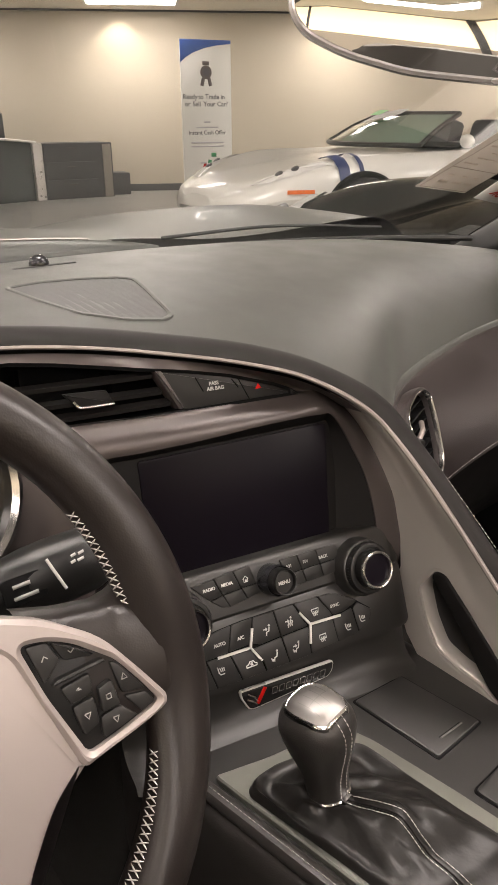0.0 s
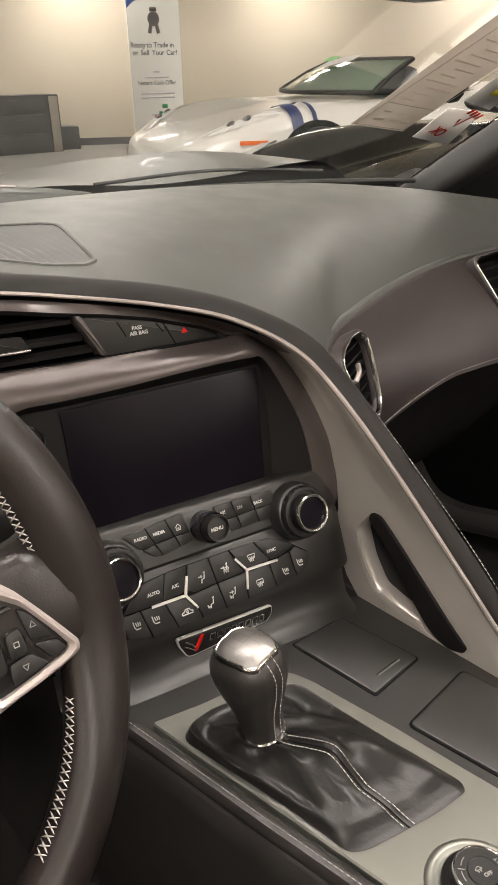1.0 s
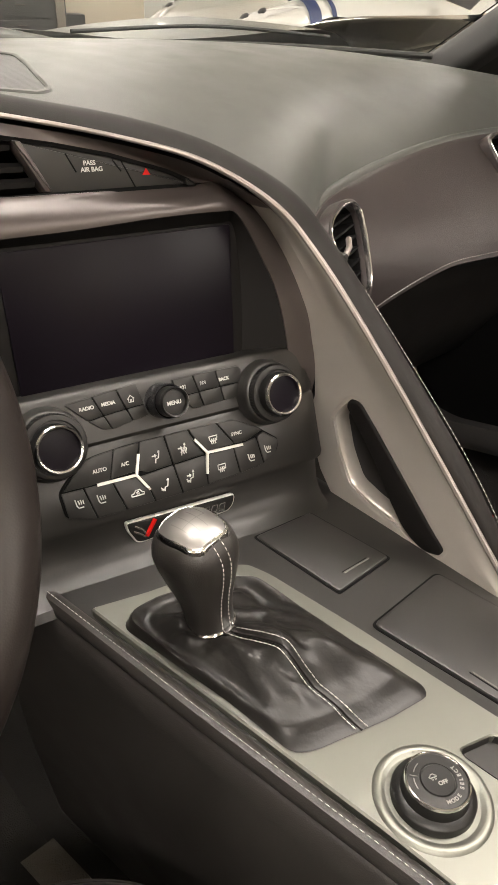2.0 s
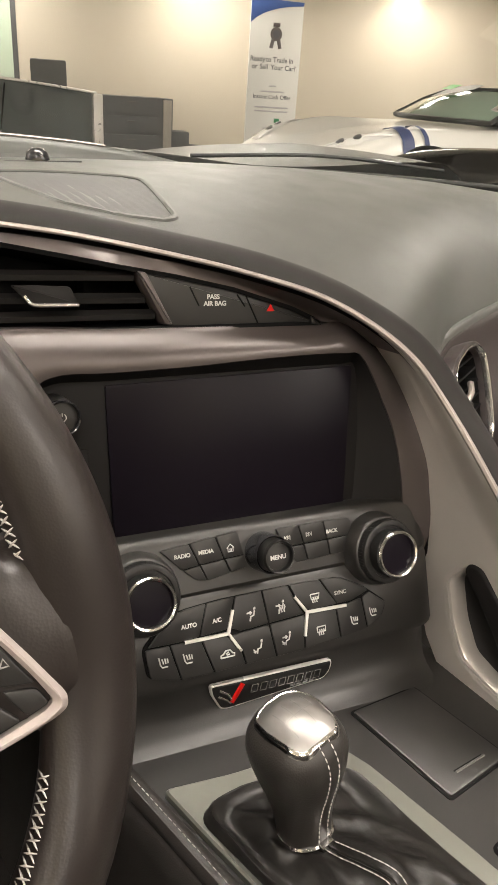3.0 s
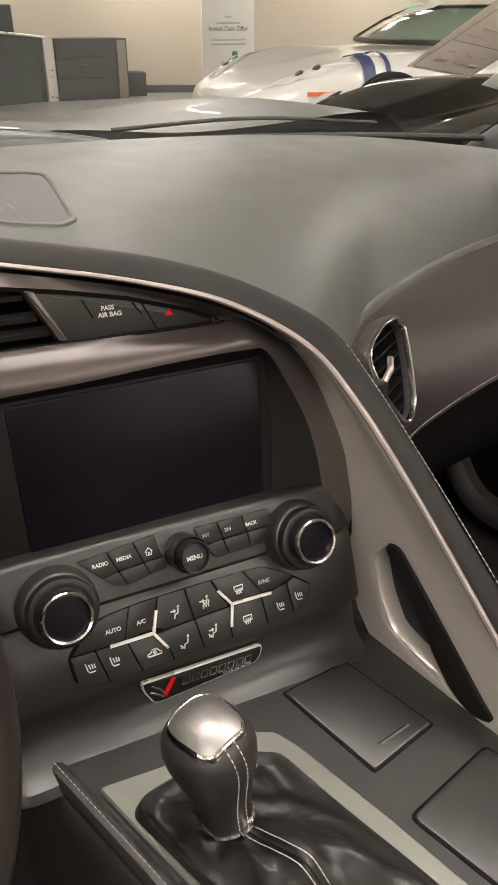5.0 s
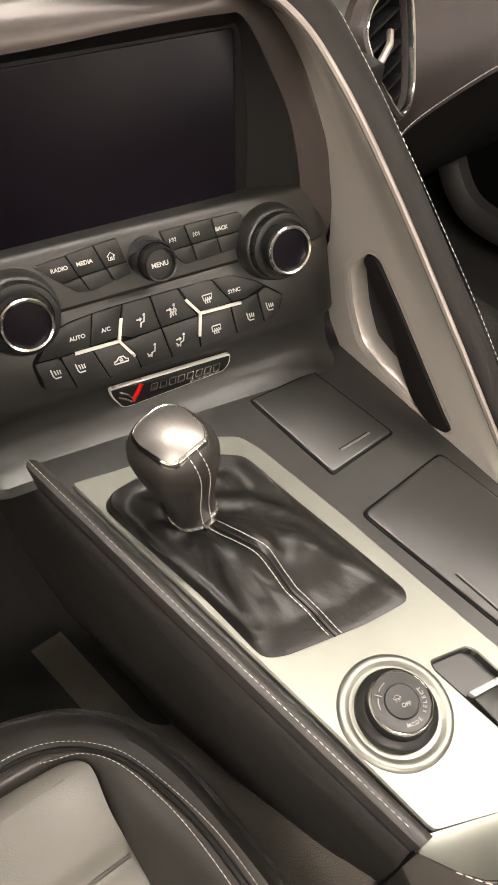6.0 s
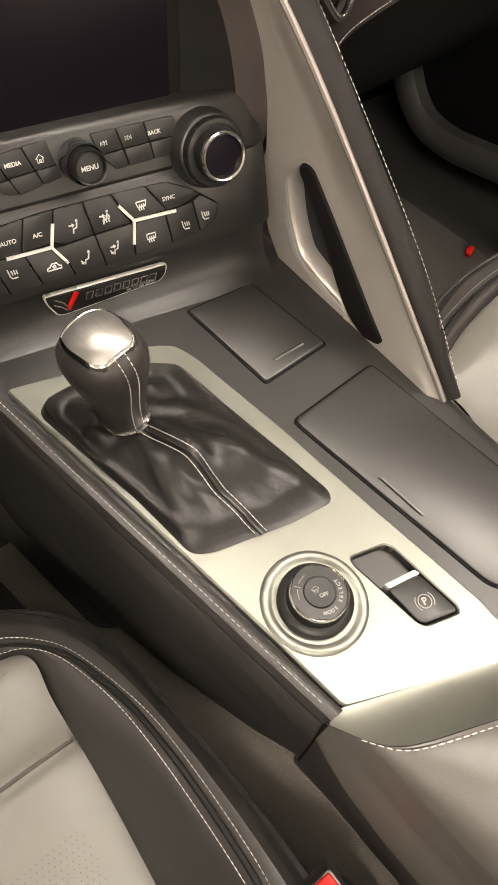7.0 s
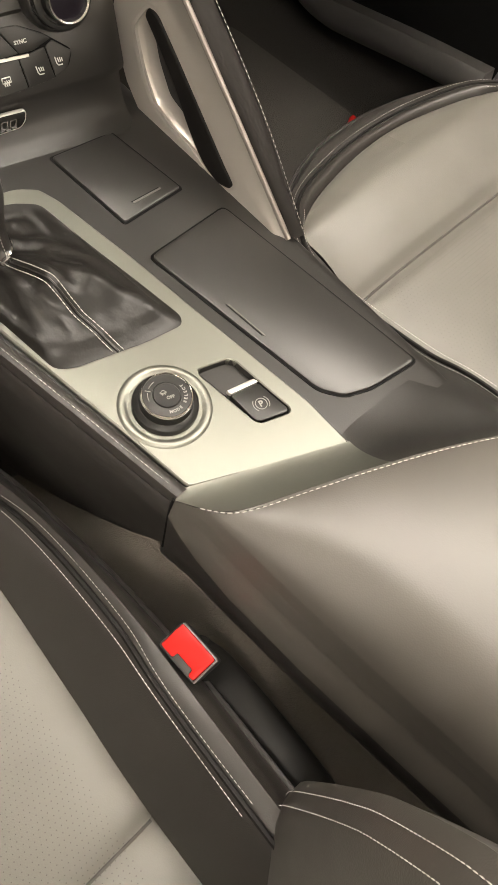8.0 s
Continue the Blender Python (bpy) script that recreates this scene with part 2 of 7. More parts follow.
def sheet(name, loops, m, thick, material, parent=None, label="", top=0.0, edge=0.0008):
    """A plate with holes in the plane of m, with walls and a narrow chamfer."""
    bm = bmesh.new()
    inner = [inset(lp, edge if i == 0 else -edge) for i, lp in enumerate(loops)]
    made = fill(bm, inner, lambda a, b: m @ Vector((a, b, top)))
    for lp, vs in zip(loops, made):
        prev = vs
        for z in (top - edge, top - thick):
            cur = [bm.verts.new(m @ Vector((a, b, z))) for a, b in lp]
            for i in range(len(lp)):
                j = (i + 1) % len(lp)
                bm.faces.new([prev[i], prev[j], cur[j], cur[i]])
            prev = cur
    return part(name, bm, material, parent, label, 30)


def flat(name, outline, m, depth, material, parent=None, label="", edge=0.0008, top=0.0):
    bm = bmesh.new()
    slab(bm, outline, m, depth, edge, top)
    return part(name, bm, material, parent, label, 35)


def ribbon(bm, pts, width, m, high=0.0003):
    """A flat stroke along (x, y) points in the plane of m."""
    p = [Vector((a, b, 0)) for a, b in pts]
    rows = []
    for i, q in enumerate(p):
        t = (p[min(i + 1, len(p) - 1)] - p[max(i - 1, 0)]).normalized()
        s = Vector((-t.y, t.x, 0)) * width / 2
        rows.append([m @ (q + s), m @ (q + s + Vector((0, 0, high))), m @ (q - s + Vector((0, 0, high))), m @ (q - s)])
    grid(bm, rows)


def strokes(name, lines, size, width, m, material, parent=None, label=""):
    bm = bmesh.new()
    for ln in lines:
        ribbon(bm, [(a * size, b * size) for a, b in ln], width, m)
    return part(name, bm, material, parent, label, 0)


def words(name, text, size, m, material, parent=None, label="", bold=0.0):
    cu = bpy.data.curves.new(name, "FONT")
    cu.body, cu.size, cu.align_x, cu.align_y, cu.extrude, cu.offset = text, size, "CENTER", "CENTER", 0.00015, bold
    ob = bpy.data.objects.new(name, cu)
    scene.collection.objects.link(ob)
    me = bpy.data.meshes.new_from_object(ob.evaluated_get(bpy.context.evaluated_depsgraph_get()))
    bpy.data.objects.remove(ob)
    me.transform(m)
    me.materials.clear()
    me.materials.append(material)
    out = new(name, me)
    out.parent = parent
    return tagged(out, label) if label else out


def sew(name, pts, material, parent=None, pitch=0.0045, long=0.0032, r=0.00055, label=""):
    """A line of stitches: short thread lengths lying along the points."""
    bm = bmesh.new()
    pts = [Vector(p) for p in pts]
    cum = [0.0]
    for a, b in zip(pts, pts[1:]):
        cum.append(cum[-1] + (b - a).length)

    def at(d):
        for i in range(len(pts) - 1):
            if cum[i + 1] >= d:
                return pts[i].lerp(pts[i + 1], (d - cum[i]) / max(1e-9, cum[i + 1] - cum[i]))
        return pts[-1]

    d = 0.0
    while d + long < cum[-1]:
        a, b = at(d), at(d + long)
        t = (b - a).normalized()
        s = t.cross(Vector((0.3, 0.2, 1))).normalized()
        w = s.cross(t)
        rows = [[a.lerp(b, f) + (s * x + w * y) * k * r for x, y in circle(1, 5)] for f, k in ((0, 0.45), (0.3, 1), (0.7, 1), (1, 0.45))]
        grid(bm, rows, close_v=True, caps=True)
        d += pitch
    return part(name, bm, material, parent, label, 0)


def seat_icon():
    return [[(-0.35, 0.5), (-0.25, -0.15), (-0.1, -0.38), (0.4, -0.38)], [(-0.1, 0.35), (-0.02, 0.1), (0.02, -0.1)], [(0.15, 0.35), (0.2, 0.1), (0.22, -0.1)], [(0.38, 0.3), (0.4, 0.1), (0.42, -0.1)]]


def air_icon(feet=False, head=True):
    out = [[(0.1, 0.5), (0.2, 0.5), (0.2, 0.38), (0.1, 0.38), (0.1, 0.5)], [(0.15, 0.3), (0.05, -0.1), (-0.2, -0.15), (-0.3, -0.5)]]
    if head:
        out += [[(-0.55, 0.15), (-0.15, 0.15)], [(-0.28, 0.28), (-0.12, 0.15), (-0.28, 0.02)]]
    if feet:
        out += [[(-0.6, -0.1), (-0.45, -0.4)], [(-0.6, -0.32), (-0.45, -0.42), (-0.36, -0.25)]]
    return out


def screen_icon(rear=False):
    base = [(-0.5, 0.4), (0.5, 0.4), (0.38, -0.1), (-0.38, -0.1), (-0.5, 0.4)] if not rear else [(-0.45, 0.4), (0.45, 0.4), (0.45, -0.1), (-0.45, -0.1), (-0.45, 0.4)]
    return [base] + [[(x, 0.15), (x + 0.06, 0.0), (x - 0.06, -0.25), (x, -0.42)] for x in (-0.22, 0.0, 0.22)]


CAR_ICON = [[(-0.6, -0.2), (-0.6, 0.0), (-0.35, 0.08), (-0.15, 0.32), (0.25, 0.32), (0.45, 0.05), (0.62, 0.0), (0.62, -0.2), (-0.6, -0.2)], [(-0.15, 0.05), (0.1, 0.18), (0.15, -0.02), (-0.1, -0.05)]]
HOUSE_ICON = [[(-0.5, 0.0), (0, 0.5), (0.5, 0.0)], [(-0.35, 0.05), (-0.35, -0.45), (0.35, -0.45), (0.35, 0.05)], [(-0.08, -0.4), (-0.08, -0.1), (0.1, -0.1), (0.1, -0.4)]]
TRACK_BACK = [[(0.5, 0.3), (0.1, 0), (0.5, -0.3), (0.5, 0.3)], [(0.1, 0.3), (-0.3, 0), (0.1, -0.3), (0.1, 0.3)], [(-0.4, 0.3), (-0.4, -0.3)]]
TRACK_ON = [[(-a, b) for a, b in ln] for ln in TRACK_BACK]


# ---- showroom ----
room = Matrix.Translation((6.9, 10.17, 0)) @ Matrix.Rotation(math.atan2(-2.75, 4.4), 4, "Z")
H = 2.42


def wall(name, m, w, h, material, thick=0.15, label="plain cream painted wall"):
    bm = bmesh.new()
    box(bm, w, thick, h, m @ Matrix.Translation((0, thick / 2, 0)), 0.001)
    return tagged(part(name, bm, material), label, "wall", kind="structure")


WX0, WX1 = -5.2, -3.07
wall("wall_north", room @ Matrix.Translation(((13 + WX1) / 2, 0, 0)), 13 - WX1, H, WALLPAINT)
wall("wall_north_west", room @ Matrix.Translation(((-13 + WX0) / 2, 0, 0)), 13 + WX0, H, WALLPAINT)
wall("wall_south", room @ Matrix.Translation((0, -17.6, 0)) @ Matrix.Rotation(math.pi, 4, "Z"), 26, H, WALLPAINT)
shop = tagged(new("window_2"), "bright shop front windows with dark posts", "window", kind="structure")
for k in range(8):
    bm = bmesh.new()
    box(bm, 2.86, 0.02, 1.66, room @ Matrix.Translation((-10.5 + 3.0 * k, -17.585, 0.70)))
    part("pane", bm, SHOPGLASS, shop, "bright daylit pane")
    bm = bmesh.new()
    box(bm, 0.13, 0.10, H - 0.01, room @ Matrix.Translation((-12 + 3.0 * k, -17.55, 0)))
    part("post", bm, DARKGREY, shop, "dark post")
wall("wall_east", room @ Matrix.Translation((13, -8.8, 0)) @ Matrix.Rotation(-math.pi / 2, 4, "Z"), 17.6, H, WALLPAINT)
wall("wall_west", room @ Matrix.Translation((-13, -8.8, 0)) @ Matrix.Rotation(math.pi / 2, 4, "Z"), 17.6, H, WALLPAINT)
bm = bmesh.new()
box(bm, 26.3, 18.0, 0.1, room @ Matrix.Translation((0, -8.8, -0.1)))
tagged(part("floor", bm, FLOORTILE), "dark grey polished showroom floor", "floor", kind="structure")
bm = bmesh.new()
box(bm, 26.3, 18.0, 0.1, room @ Matrix.Translation((0, -8.8, H)))
tagged(part("ceiling", bm, CEILING), "cream suspended ceiling", "ceiling", kind="structure")
bm = bmesh.new()
box(bm, 15.6, 0.02, 0.10, room @ Matrix.Translation((5.2, -0.012, 0)), 0.003)
tagged(part("baseboard", bm, DARKGREY), "dark grey skirting board", "baseboard", kind="structure")
bm = bmesh.new()
box(bm, 15.6, 0.03, 0.025, room @ Matrix.Translation((5.2, -0.016, H - 0.026)), 0.003)
tagged(part("trim", bm, DARKGREY), "dark shadow gap at the ceiling", "trim", kind="structure")
win = tagged(new("window_1"), "tall frosted pale green window with dark frames", "window", kind="structure")
bm = bmesh.new()
box(bm, WX1 - WX0, 0.02, H - 0.02, room @ Matrix.Translation(((WX0 + WX1) / 2, 0.06, 0)))
part("pane", bm, PALEGLASS, win, "frosted pale green glass, glowing faintly for the light behind it")
for x in (WX0 + 0.03, -3.87, WX1 - 0.03):
    bm = bmesh.new()
    box(bm, 0.07, 0.09, H - 0.01, room @ Matrix.Translation((x, 0.03, 0)), 0.004)
    part("window_frame", bm, DARKGREY, win, "dark frame")


def troffer(x, y):
    t = thing("ceiling_light", "square recessed ceiling light panel", "ceiling light", "ceiling lights")
    m = room @ Matrix.Translation((x, y, H - 0.014))
    sheet("frame", [[(-0.62, -0.32), (0.62, -0.32), (0.62, 0.32), (-0.62, 0.32)], [(-0.58, -0.28), (-0.58, 0.28), (0.58, 0.28), (0.58, -0.28)]], m @ Matrix.Rotation(math.pi, 4, "X"), 0.012, PAPER, t)
    bm = bmesh.new()
    box(bm, 1.16, 0.56, 0.004, m @ Matrix.Translation((0, 0, 0.004)))
    part("diffuser", bm, LAMP, t, "glowing diffuser")


for ix in range(-3, 4):
    for iy in (0, 3, 5, 6, 7):
        if (ix, iy) != (1, 5):
            troffer(ix * 3.0 - 0.45, -0.9 - iy * 2.1)
# unseen panel added off the grid to brighten the armrest and shift plate
troffer(0.95, -11.65)


def wall_spot(x, y=-0.22):
    s = thing("wall_spotlight", "small recessed wall-washing spotlight", "spotlight", "wall spotlights")
    m = room @ Matrix.Translation((x, y, H - 0.012))
    bm = bmesh.new()
    lathe(bm, [(0.07, 0.011), (0.07, 0.002), (0.064, 0.0), (0.055, 0.002), (0.052, 0.01)], m, 24)
    part("rim", bm, PAPER, s)
    la = bpy.data.lights.new("lamp", "SPOT")
    la.energy, la.color, la.spot_size, la.spot_blend, la.shadow_soft_size = SPOT_WATTS, (1.0, 0.86, 0.64), radians(98), 0.45, 0.02
    lo = new("lamp", la)
    lo.parent = s
    lo.matrix_basis = m @ Matrix.Translation((0, 0, -0.02)) @ Matrix.Rotation(radians(14), 4, "X")


for x in (-6.0, -0.64, 2.4, 5.4):
    wall_spot(x)

# banner
ban = thing("banner_stand", "tall white roll-up banner with a blue top and small print", "banner")
BM_ = Matrix.Translation((6.97, 9.30, 0)) @ Matrix.Rotation(radians(-15), 4, "Z") @ Matrix.Rotation(radians(90), 4, "X")
flat("sheet", [(-0.375, 0.06), (0.375, 0.06), (0.375, 2.0), (-0.375, 2.0)], BM_, 0.012, PAPER, ban, "white printed sheet", 0.001, 0.0)
bm = bmesh.new()
box(bm, 0.80, 0.14, 0.06, Matrix.Translation((6.97, 9.30, 0)) @ Matrix.Rotation(radians(-15), 4, "Z"), 0.01)
part("foot", bm, SILVER, ban, "silver base")
top = [(-0.375, 1.999), (-0.375, 1.71), (-0.30, 1.775), (-0.18, 1.84), (0.0, 1.90), (0.18, 1.935), (0.375, 1.955), (0.375, 1.999)]
flat("blue_top", top, BM_, 0.002, BLUEFADE, ban, "blue swoosh across the top", 0.0004, 0.003)
bm = bmesh.new()
lathe(bm, [(0.085, 0.0), (0.085, 0.002), (0.06, 0.003)], BM_ @ Matrix.Translation((0.0, 1.60, 0.001)), 24)
part("seal", bm, SEALPRINT, ban, "dark round award seal")
bm = bmesh.new()
lathe(bm, [(0.052, 0.003), (0.052, 0.0042), (0.03, 0.0044)], BM_ @ Matrix.Translation((0.0, 1.60, 0.001)), 24)
part("seal_middle", bm, GREYPRINT, ban)
strokes("ribbon_tail", [[(-0.04, 1.53), (-0.065, 1.43)], [(0.04, 1.53), (0.065, 1.43)]], 1.0, 0.05, BM_ @ Matrix.Translation((0, 0, 0.001)), SEALPRINT, ban)
strokes("seal_top", [[(-0.05, 1.71), (0.05, 1.71)]], 1.0, 0.05, BM_ @ Matrix.Translation((0, 0, 0.001)), SEALPRINT, ban)
for k_, line_ in enumerate((("Ready", -0.245), ("to", -0.085), ("Trade", 0.085), ("in", 0.245))):
    words("headline", line_[0], 0.088, BM_ @ Matrix.Translation((line_[1], 1.291, 0.001)), GREYPRINT, ban, bold=0.0016)
for k_, line_ in enumerate((("or", -0.285), ("Sell", -0.150), ("Your", 0.040), ("Car?", 0.240))):
    words("headline", line_[0], 0.088, BM_ @ Matrix.Translation((line_[1], 1.199, 0.001)), GREYPRINT, ban, bold=0.0016)
words("offer", "Instant Cash Offer", 0.075, BM_ @ Matrix.Translation((0.0, 0.83, 0.001)), GREYPRINT, ban, bold=0.0012)
strokes("small_print", [[(-0.17, 0.90), (0.17, 0.90)], [(-0.05, 0.97), (0.05, 0.97)], [(-0.25, 0.70), (0.25, 0.70)], [(-0.25, 0.65), (0.25, 0.65)], [(-0.12, 0.43), (-0.02, 0.43)]], 1.0, 0.022, BM_ @ Matrix.Translation((0, 0, 0.001)), FAINTGREY, ban, "pale bars of small print")
strokes("green_mark", [[(0.02, 0.40), (0.03, 0.47)], [(0.05, 0.535), (0.13, 0.535)]], 1.0, 0.055, BM_ @ Matrix.Translation((0, 0, 0.001)), DARKGREEN, ban, "green mark")
strokes("red_mark", [[(-0.06, 0.31), (-0.02, 0.42)]], 1.0, 0.085, BM_ @ Matrix.Translation((0, 0, 0.001)), RED, ban, "red mark")

# reception desk, cabinet and chair
desk = thing("reception_desk", "dark grey glossy reception counter with a pale top edge", "reception desk")


bm = bmesh.new()
A0, A1 = Vector((2.55, 10.35, 0)), Vector((4.72, 10.15, 0))
rows = []
for k in range(13):
    f = k / 12
    p = A0.lerp(A1, f) + Vector((0, -0.25 * math.sin(math.pi * f), 0))
    h = 0.885 - 0.16 * f**1.4
    rows.append([p, p + Vector((0, 0, h * 0.5)), p + Vector((0, 0.0, h)), p + Vector((0.05, 0.5, h)), p + Vector((0.05, 0.5, 0))])
grid(bm, rows, close_v=True, caps=True)
part("body", bm, DESKGLOSS, desk, "dark glossy front")
bm = bmesh.new()
sweep(bm, [r[2] + Vector((0, -0.015, 0.012)) for r in rows], rounded(0.05, 0.03, 0.008))
part("top_edge", bm, BRIGHT, desk, "pale metal top edge")
bm = bmesh.new()
box(bm, 0.13, 0.10, 0.73, Matrix.Translation(A1 + Vector((0.0, -0.03, 0))), 0.02)
part("post", bm, BRIGHT, desk, "bright metal end post")
strokes("panel_gap", [[(0, 0), (0.12, 0.78)]], 1.0, 0.02, Matrix.Translation((3.35, 10.0, 0.02)) @ Matrix.Rotation(radians(90), 4, "X"), VOID, desk)
cab = thing("low_cabinet", "dark grey drawer cabinet beside the reception counter", "cabinet")
CB = Matrix.Translation((5.30, 10.25, 0)) @ Matrix.Rotation(radians(-8), 4, "Z")
bm = bmesh.new()
box(bm, 1.0, 0.5, 0.72, CB, 0.01)
part("body", bm, DARKGREY, cab)
for k, z in enumerate((0.52, 0.28, 0.05)):
    bm = bmesh.new()
    box(bm, 0.74, 0.02, 0.20, CB @ Matrix.Translation((-0.1, -0.255, z)), 0.004)
    d = part("drawer", bm, DARKGREY, cab)
    bm = bmesh.new()
    box(bm, 0.12, 0.02, 0.015, CB @ Matrix.Translation((-0.1, -0.27, z + 0.13)), 0.003)
    part("handle", bm, GREYTRIM, d, "dull metal handle")
bm = bmesh.new()
box(bm, 0.12, 0.44, 0.70, CB @ Matrix.Translation((0.42, -0.045, 0)), 0.004)
part("side", bm, CABSIDE, cab, "paler side panel")
bm = bmesh.new()
box(bm, 0.32, 0.35, 0.30, Matrix.Translation((6.0, 10.25, 0)) @ Matrix.Rotation(radians(-20), 4, "Z"), 0.015)
tagged(part("waste_bin", bm, DARKGREY), "small dark grey bin on the showroom floor", "bin")
ch = thing("office_chair", "dark office chair behind the reception counter", "chair")
CH = Matrix.Translation((4.33, 10.75, 0)) @ Matrix.Rotation(radians(-25), 4, "Z")
bm = bmesh.new()
box(bm, 0.46, 0.06, 0.52, CH @ Matrix.Translation((0, 0, 0.58)) @ Matrix.Rotation(radians(8), 4, "X"), 0.02)
part("backrest", bm, DARKGREY, ch)
bm = bmesh.new()
box(bm, 0.46, 0.44, 0.07, CH @ Matrix.Translation((0, 0.22, 0.44)), 0.02)
part("seat", bm, DARKGREY, ch)
bm = bmesh.new()
lathe(bm, [(0.25, 0.0), (0.25, 0.03), (0.03, 0.08), (0.03, 0.45)], CH @ Matrix.Translation((0, 0.22, 0)), 20)
part("base", bm, DARKGREY, ch)


# ---- other cars ----
def make_car(name, label, paint, nose, heading, hashes=False, tall=1.0):
    """An open two-seater. Local: x to its left, y back from the nose, z up."""
    car = thing(name, label, "car", "showroom cars")
    h = Vector((heading[0], heading[1], 0)).normalized()
    lf = Vector((-h.y, h.x, 0))
    m = Matrix(((lf.x, -h.x, 0, nose[0]), (lf.y, -h.y, 0, nose[1]), (0, 0, tall, 0), (0, 0, 0, 1)))
    # stations: y, half-width, middle height, wing height, valley drop
    st = [(0.0, 0.42, 0.50, 0.47, 0.0), (0.06, 0.62, 0.55, 0.53, 0.0), (0.18, 0.76, 0.60, 0.585, 0.003), (0.35, 0.835, 0.645, 0.66, 0.008), (0.55, 0.875, 0.69, 0.735, 0.015), (0.8, 0.905, 0.735, 0.80, 0.03), (1.0, 0.915, 0.768, 0.825, 0.035), (1.25, 0.915, 0.80, 0.83, 0.03), (1.5, 0.91, 0.835, 0.83, 0.015), (1.7, 0.905, 0.86, 0.835, 0.0), (2.1, 0.90, 0.86, 0.845, 0.0), (2.6, 0.905, 0.87, 0.86, 0.0), (3.1, 0.925, 0.90, 0.895, 0.0), (3.5, 0.935, 0.93, 0.92, 0.0), (4.0, 0.90, 0.92, 0.89, 0.0), (4.35, 0.82, 0.88, 0.85, 0.0), (4.43, 0.74, 0.70, 0.68, 0.0)]

    def section(y, w, zc, zf, v):
        half = [(0.0, zc), (0.18 * w, zc - 0.001), (0.34 * w, zc - 0.004 - v * 0.4), (0.50 * w, min(zc, zf) - v), (0.64 * w, zf - 0.012), (0.76 * w, zf), (0.87 * w, zf - 0.025), (0.95 * w, zf - 0.09), (0.99 * w, zf - 0.19), (w, 0.50 if zf > 0.6 else zf * 0.8), (0.985 * w, 0.36), (0.955 * w, 0.24), (0.90 * w, 0.14)]
        return [Vector((-a, y, z)) for a, z in half[:0:-1]] + [Vector((a, y, z)) for a, z in half]

    cols = []
    base = [section(*s) for s in st]
    npt = len(base[0])
    for i in range(npt):
        cols.append(curve_points([r[i] for r in base], 81))
    bm = bmesh.new()
    rows = [[m @ cols[i][k] for i in range(npt)] for k in range(81)]
    vs = grid(bm, rows)
    bm.faces.new(vs[0])
    bm.faces.new(vs[-1][::-1])
    part("body", bm, paint, car)

    def skin(x, y):
        """Height of the body at local x, y."""
        best = min(range(81), key=lambda k: abs(cols[npt // 2][k].y - y))
        pts = [cols[i][best] for i in range(npt // 2, npt)]
        for a, b in zip(pts, pts[1:]):
            if a.x <= abs(x) <= b.x:
                return a.z + (b.z - a.z) * (abs(x) - a.x) / max(1e-6, b.x - a.x)
        return pts[-1].z

    # lower intake and splitter
    bm = bmesh.new()
    grid(bm, [[m @ Vector((a * 0.60, -0.012 + 0.16 * abs(a) ** 2.5, z)) for a in [-1 + k / 8 for k in range(17)]] for z in (0.20, 0.26, 0.32)])
    part("intake", bm, VOID, car, "dark lower intake")
    for s in (-1, 1):
        # headlamp
        hl = [(0.47, 0.22), (0.57, 0.19), (0.68, 0.30), (0.765, 0.52), (0.80, 0.78), (0.735, 0.76), (0.645, 0.56), (0.55, 0.36)]
        o = soften(hl, 0.04, 3)
        bm = bmesh.new()
        vs2 = [bm.verts.new(m @ Vector((s * a, b, skin(a, b) + 0.008))) for a, b in o]
        cen = (sum(a for a, b in o) / len(o), sum(b for a, b in o) / len(o))
        cv_ = bm.verts.new(m @ Vector((s * cen[0], cen[1], skin(*cen) + 0.02)))
        mid_ = [bm.verts.new(m @ Vector((s * (a + (cen[0] - a) * 0.3), b + (cen[1] - b) * 0.3, skin(a + (cen[0] - a) * 0.3, b + (cen[1] - b) * 0.3) + 0.016))) for a, b in o]
        for i in range(len(vs2)):
            j = (i + 1) % len(vs2)
            bm.faces.new([vs2[i], vs2[j], mid_[j], mid_[i]])
            bm.faces.new([mid_[i], mid_[j], cv_])
        hp = part("headlamp", bm, LENS, car, "clear headlamp lens")
        for a, b in ((0.63, 0.40), (0.685, 0.51)):
            bm = bmesh.new()
            lathe(bm, [(0.034, 0.0), (0.034, 0.016), (0.022, 0.022)], m @ Matrix.Translation((s * a, b, skin(a, b) + 0.012)) @ Matrix.Rotation(radians(35), 4, "X"), 16)
            part("lamp", bm, DARKGREY, hp, "dark round lamp")
        # amber side marker
        bm = bmesh.new()
        grid(bm, [[m @ Vector((s * (0.80 + 0.075 * f + 0.02), 0.36 + 0.20 * f, z)) for f in (0, 0.25, 0.5, 0.75, 1.0)] for z in (0.545, 0.56, 0.577)])
        part("side_marker", bm, ORANGE, car, "amber side marker")
        # wheels
        for y in (1.02, 3.72):
            wm_ = m @ Matrix.Translation((s * 0.84, y, 0.335)) @ Matrix.Rotation(radians(90 * s), 4, "Y")
            bm = bmesh.new()
            lathe(bm, [(0.375, -0.05), (0.375, 0.082), (0.36, 0.088), (0.3, 0.07)], wm_, 40)
            part("wheel_arch", bm, VOID, car, "dark wheel arch")
            bm = bmesh.new()
            lathe(bm, [(0.335, -0.10), (0.335, 0.06), (0.32, 0.095), (0.25, 0.10), (0.245, 0.07)], wm_, 40)
            wh = part("wheel", bm, RUBBER, car, "black tyre")
            bm = bmesh.new()
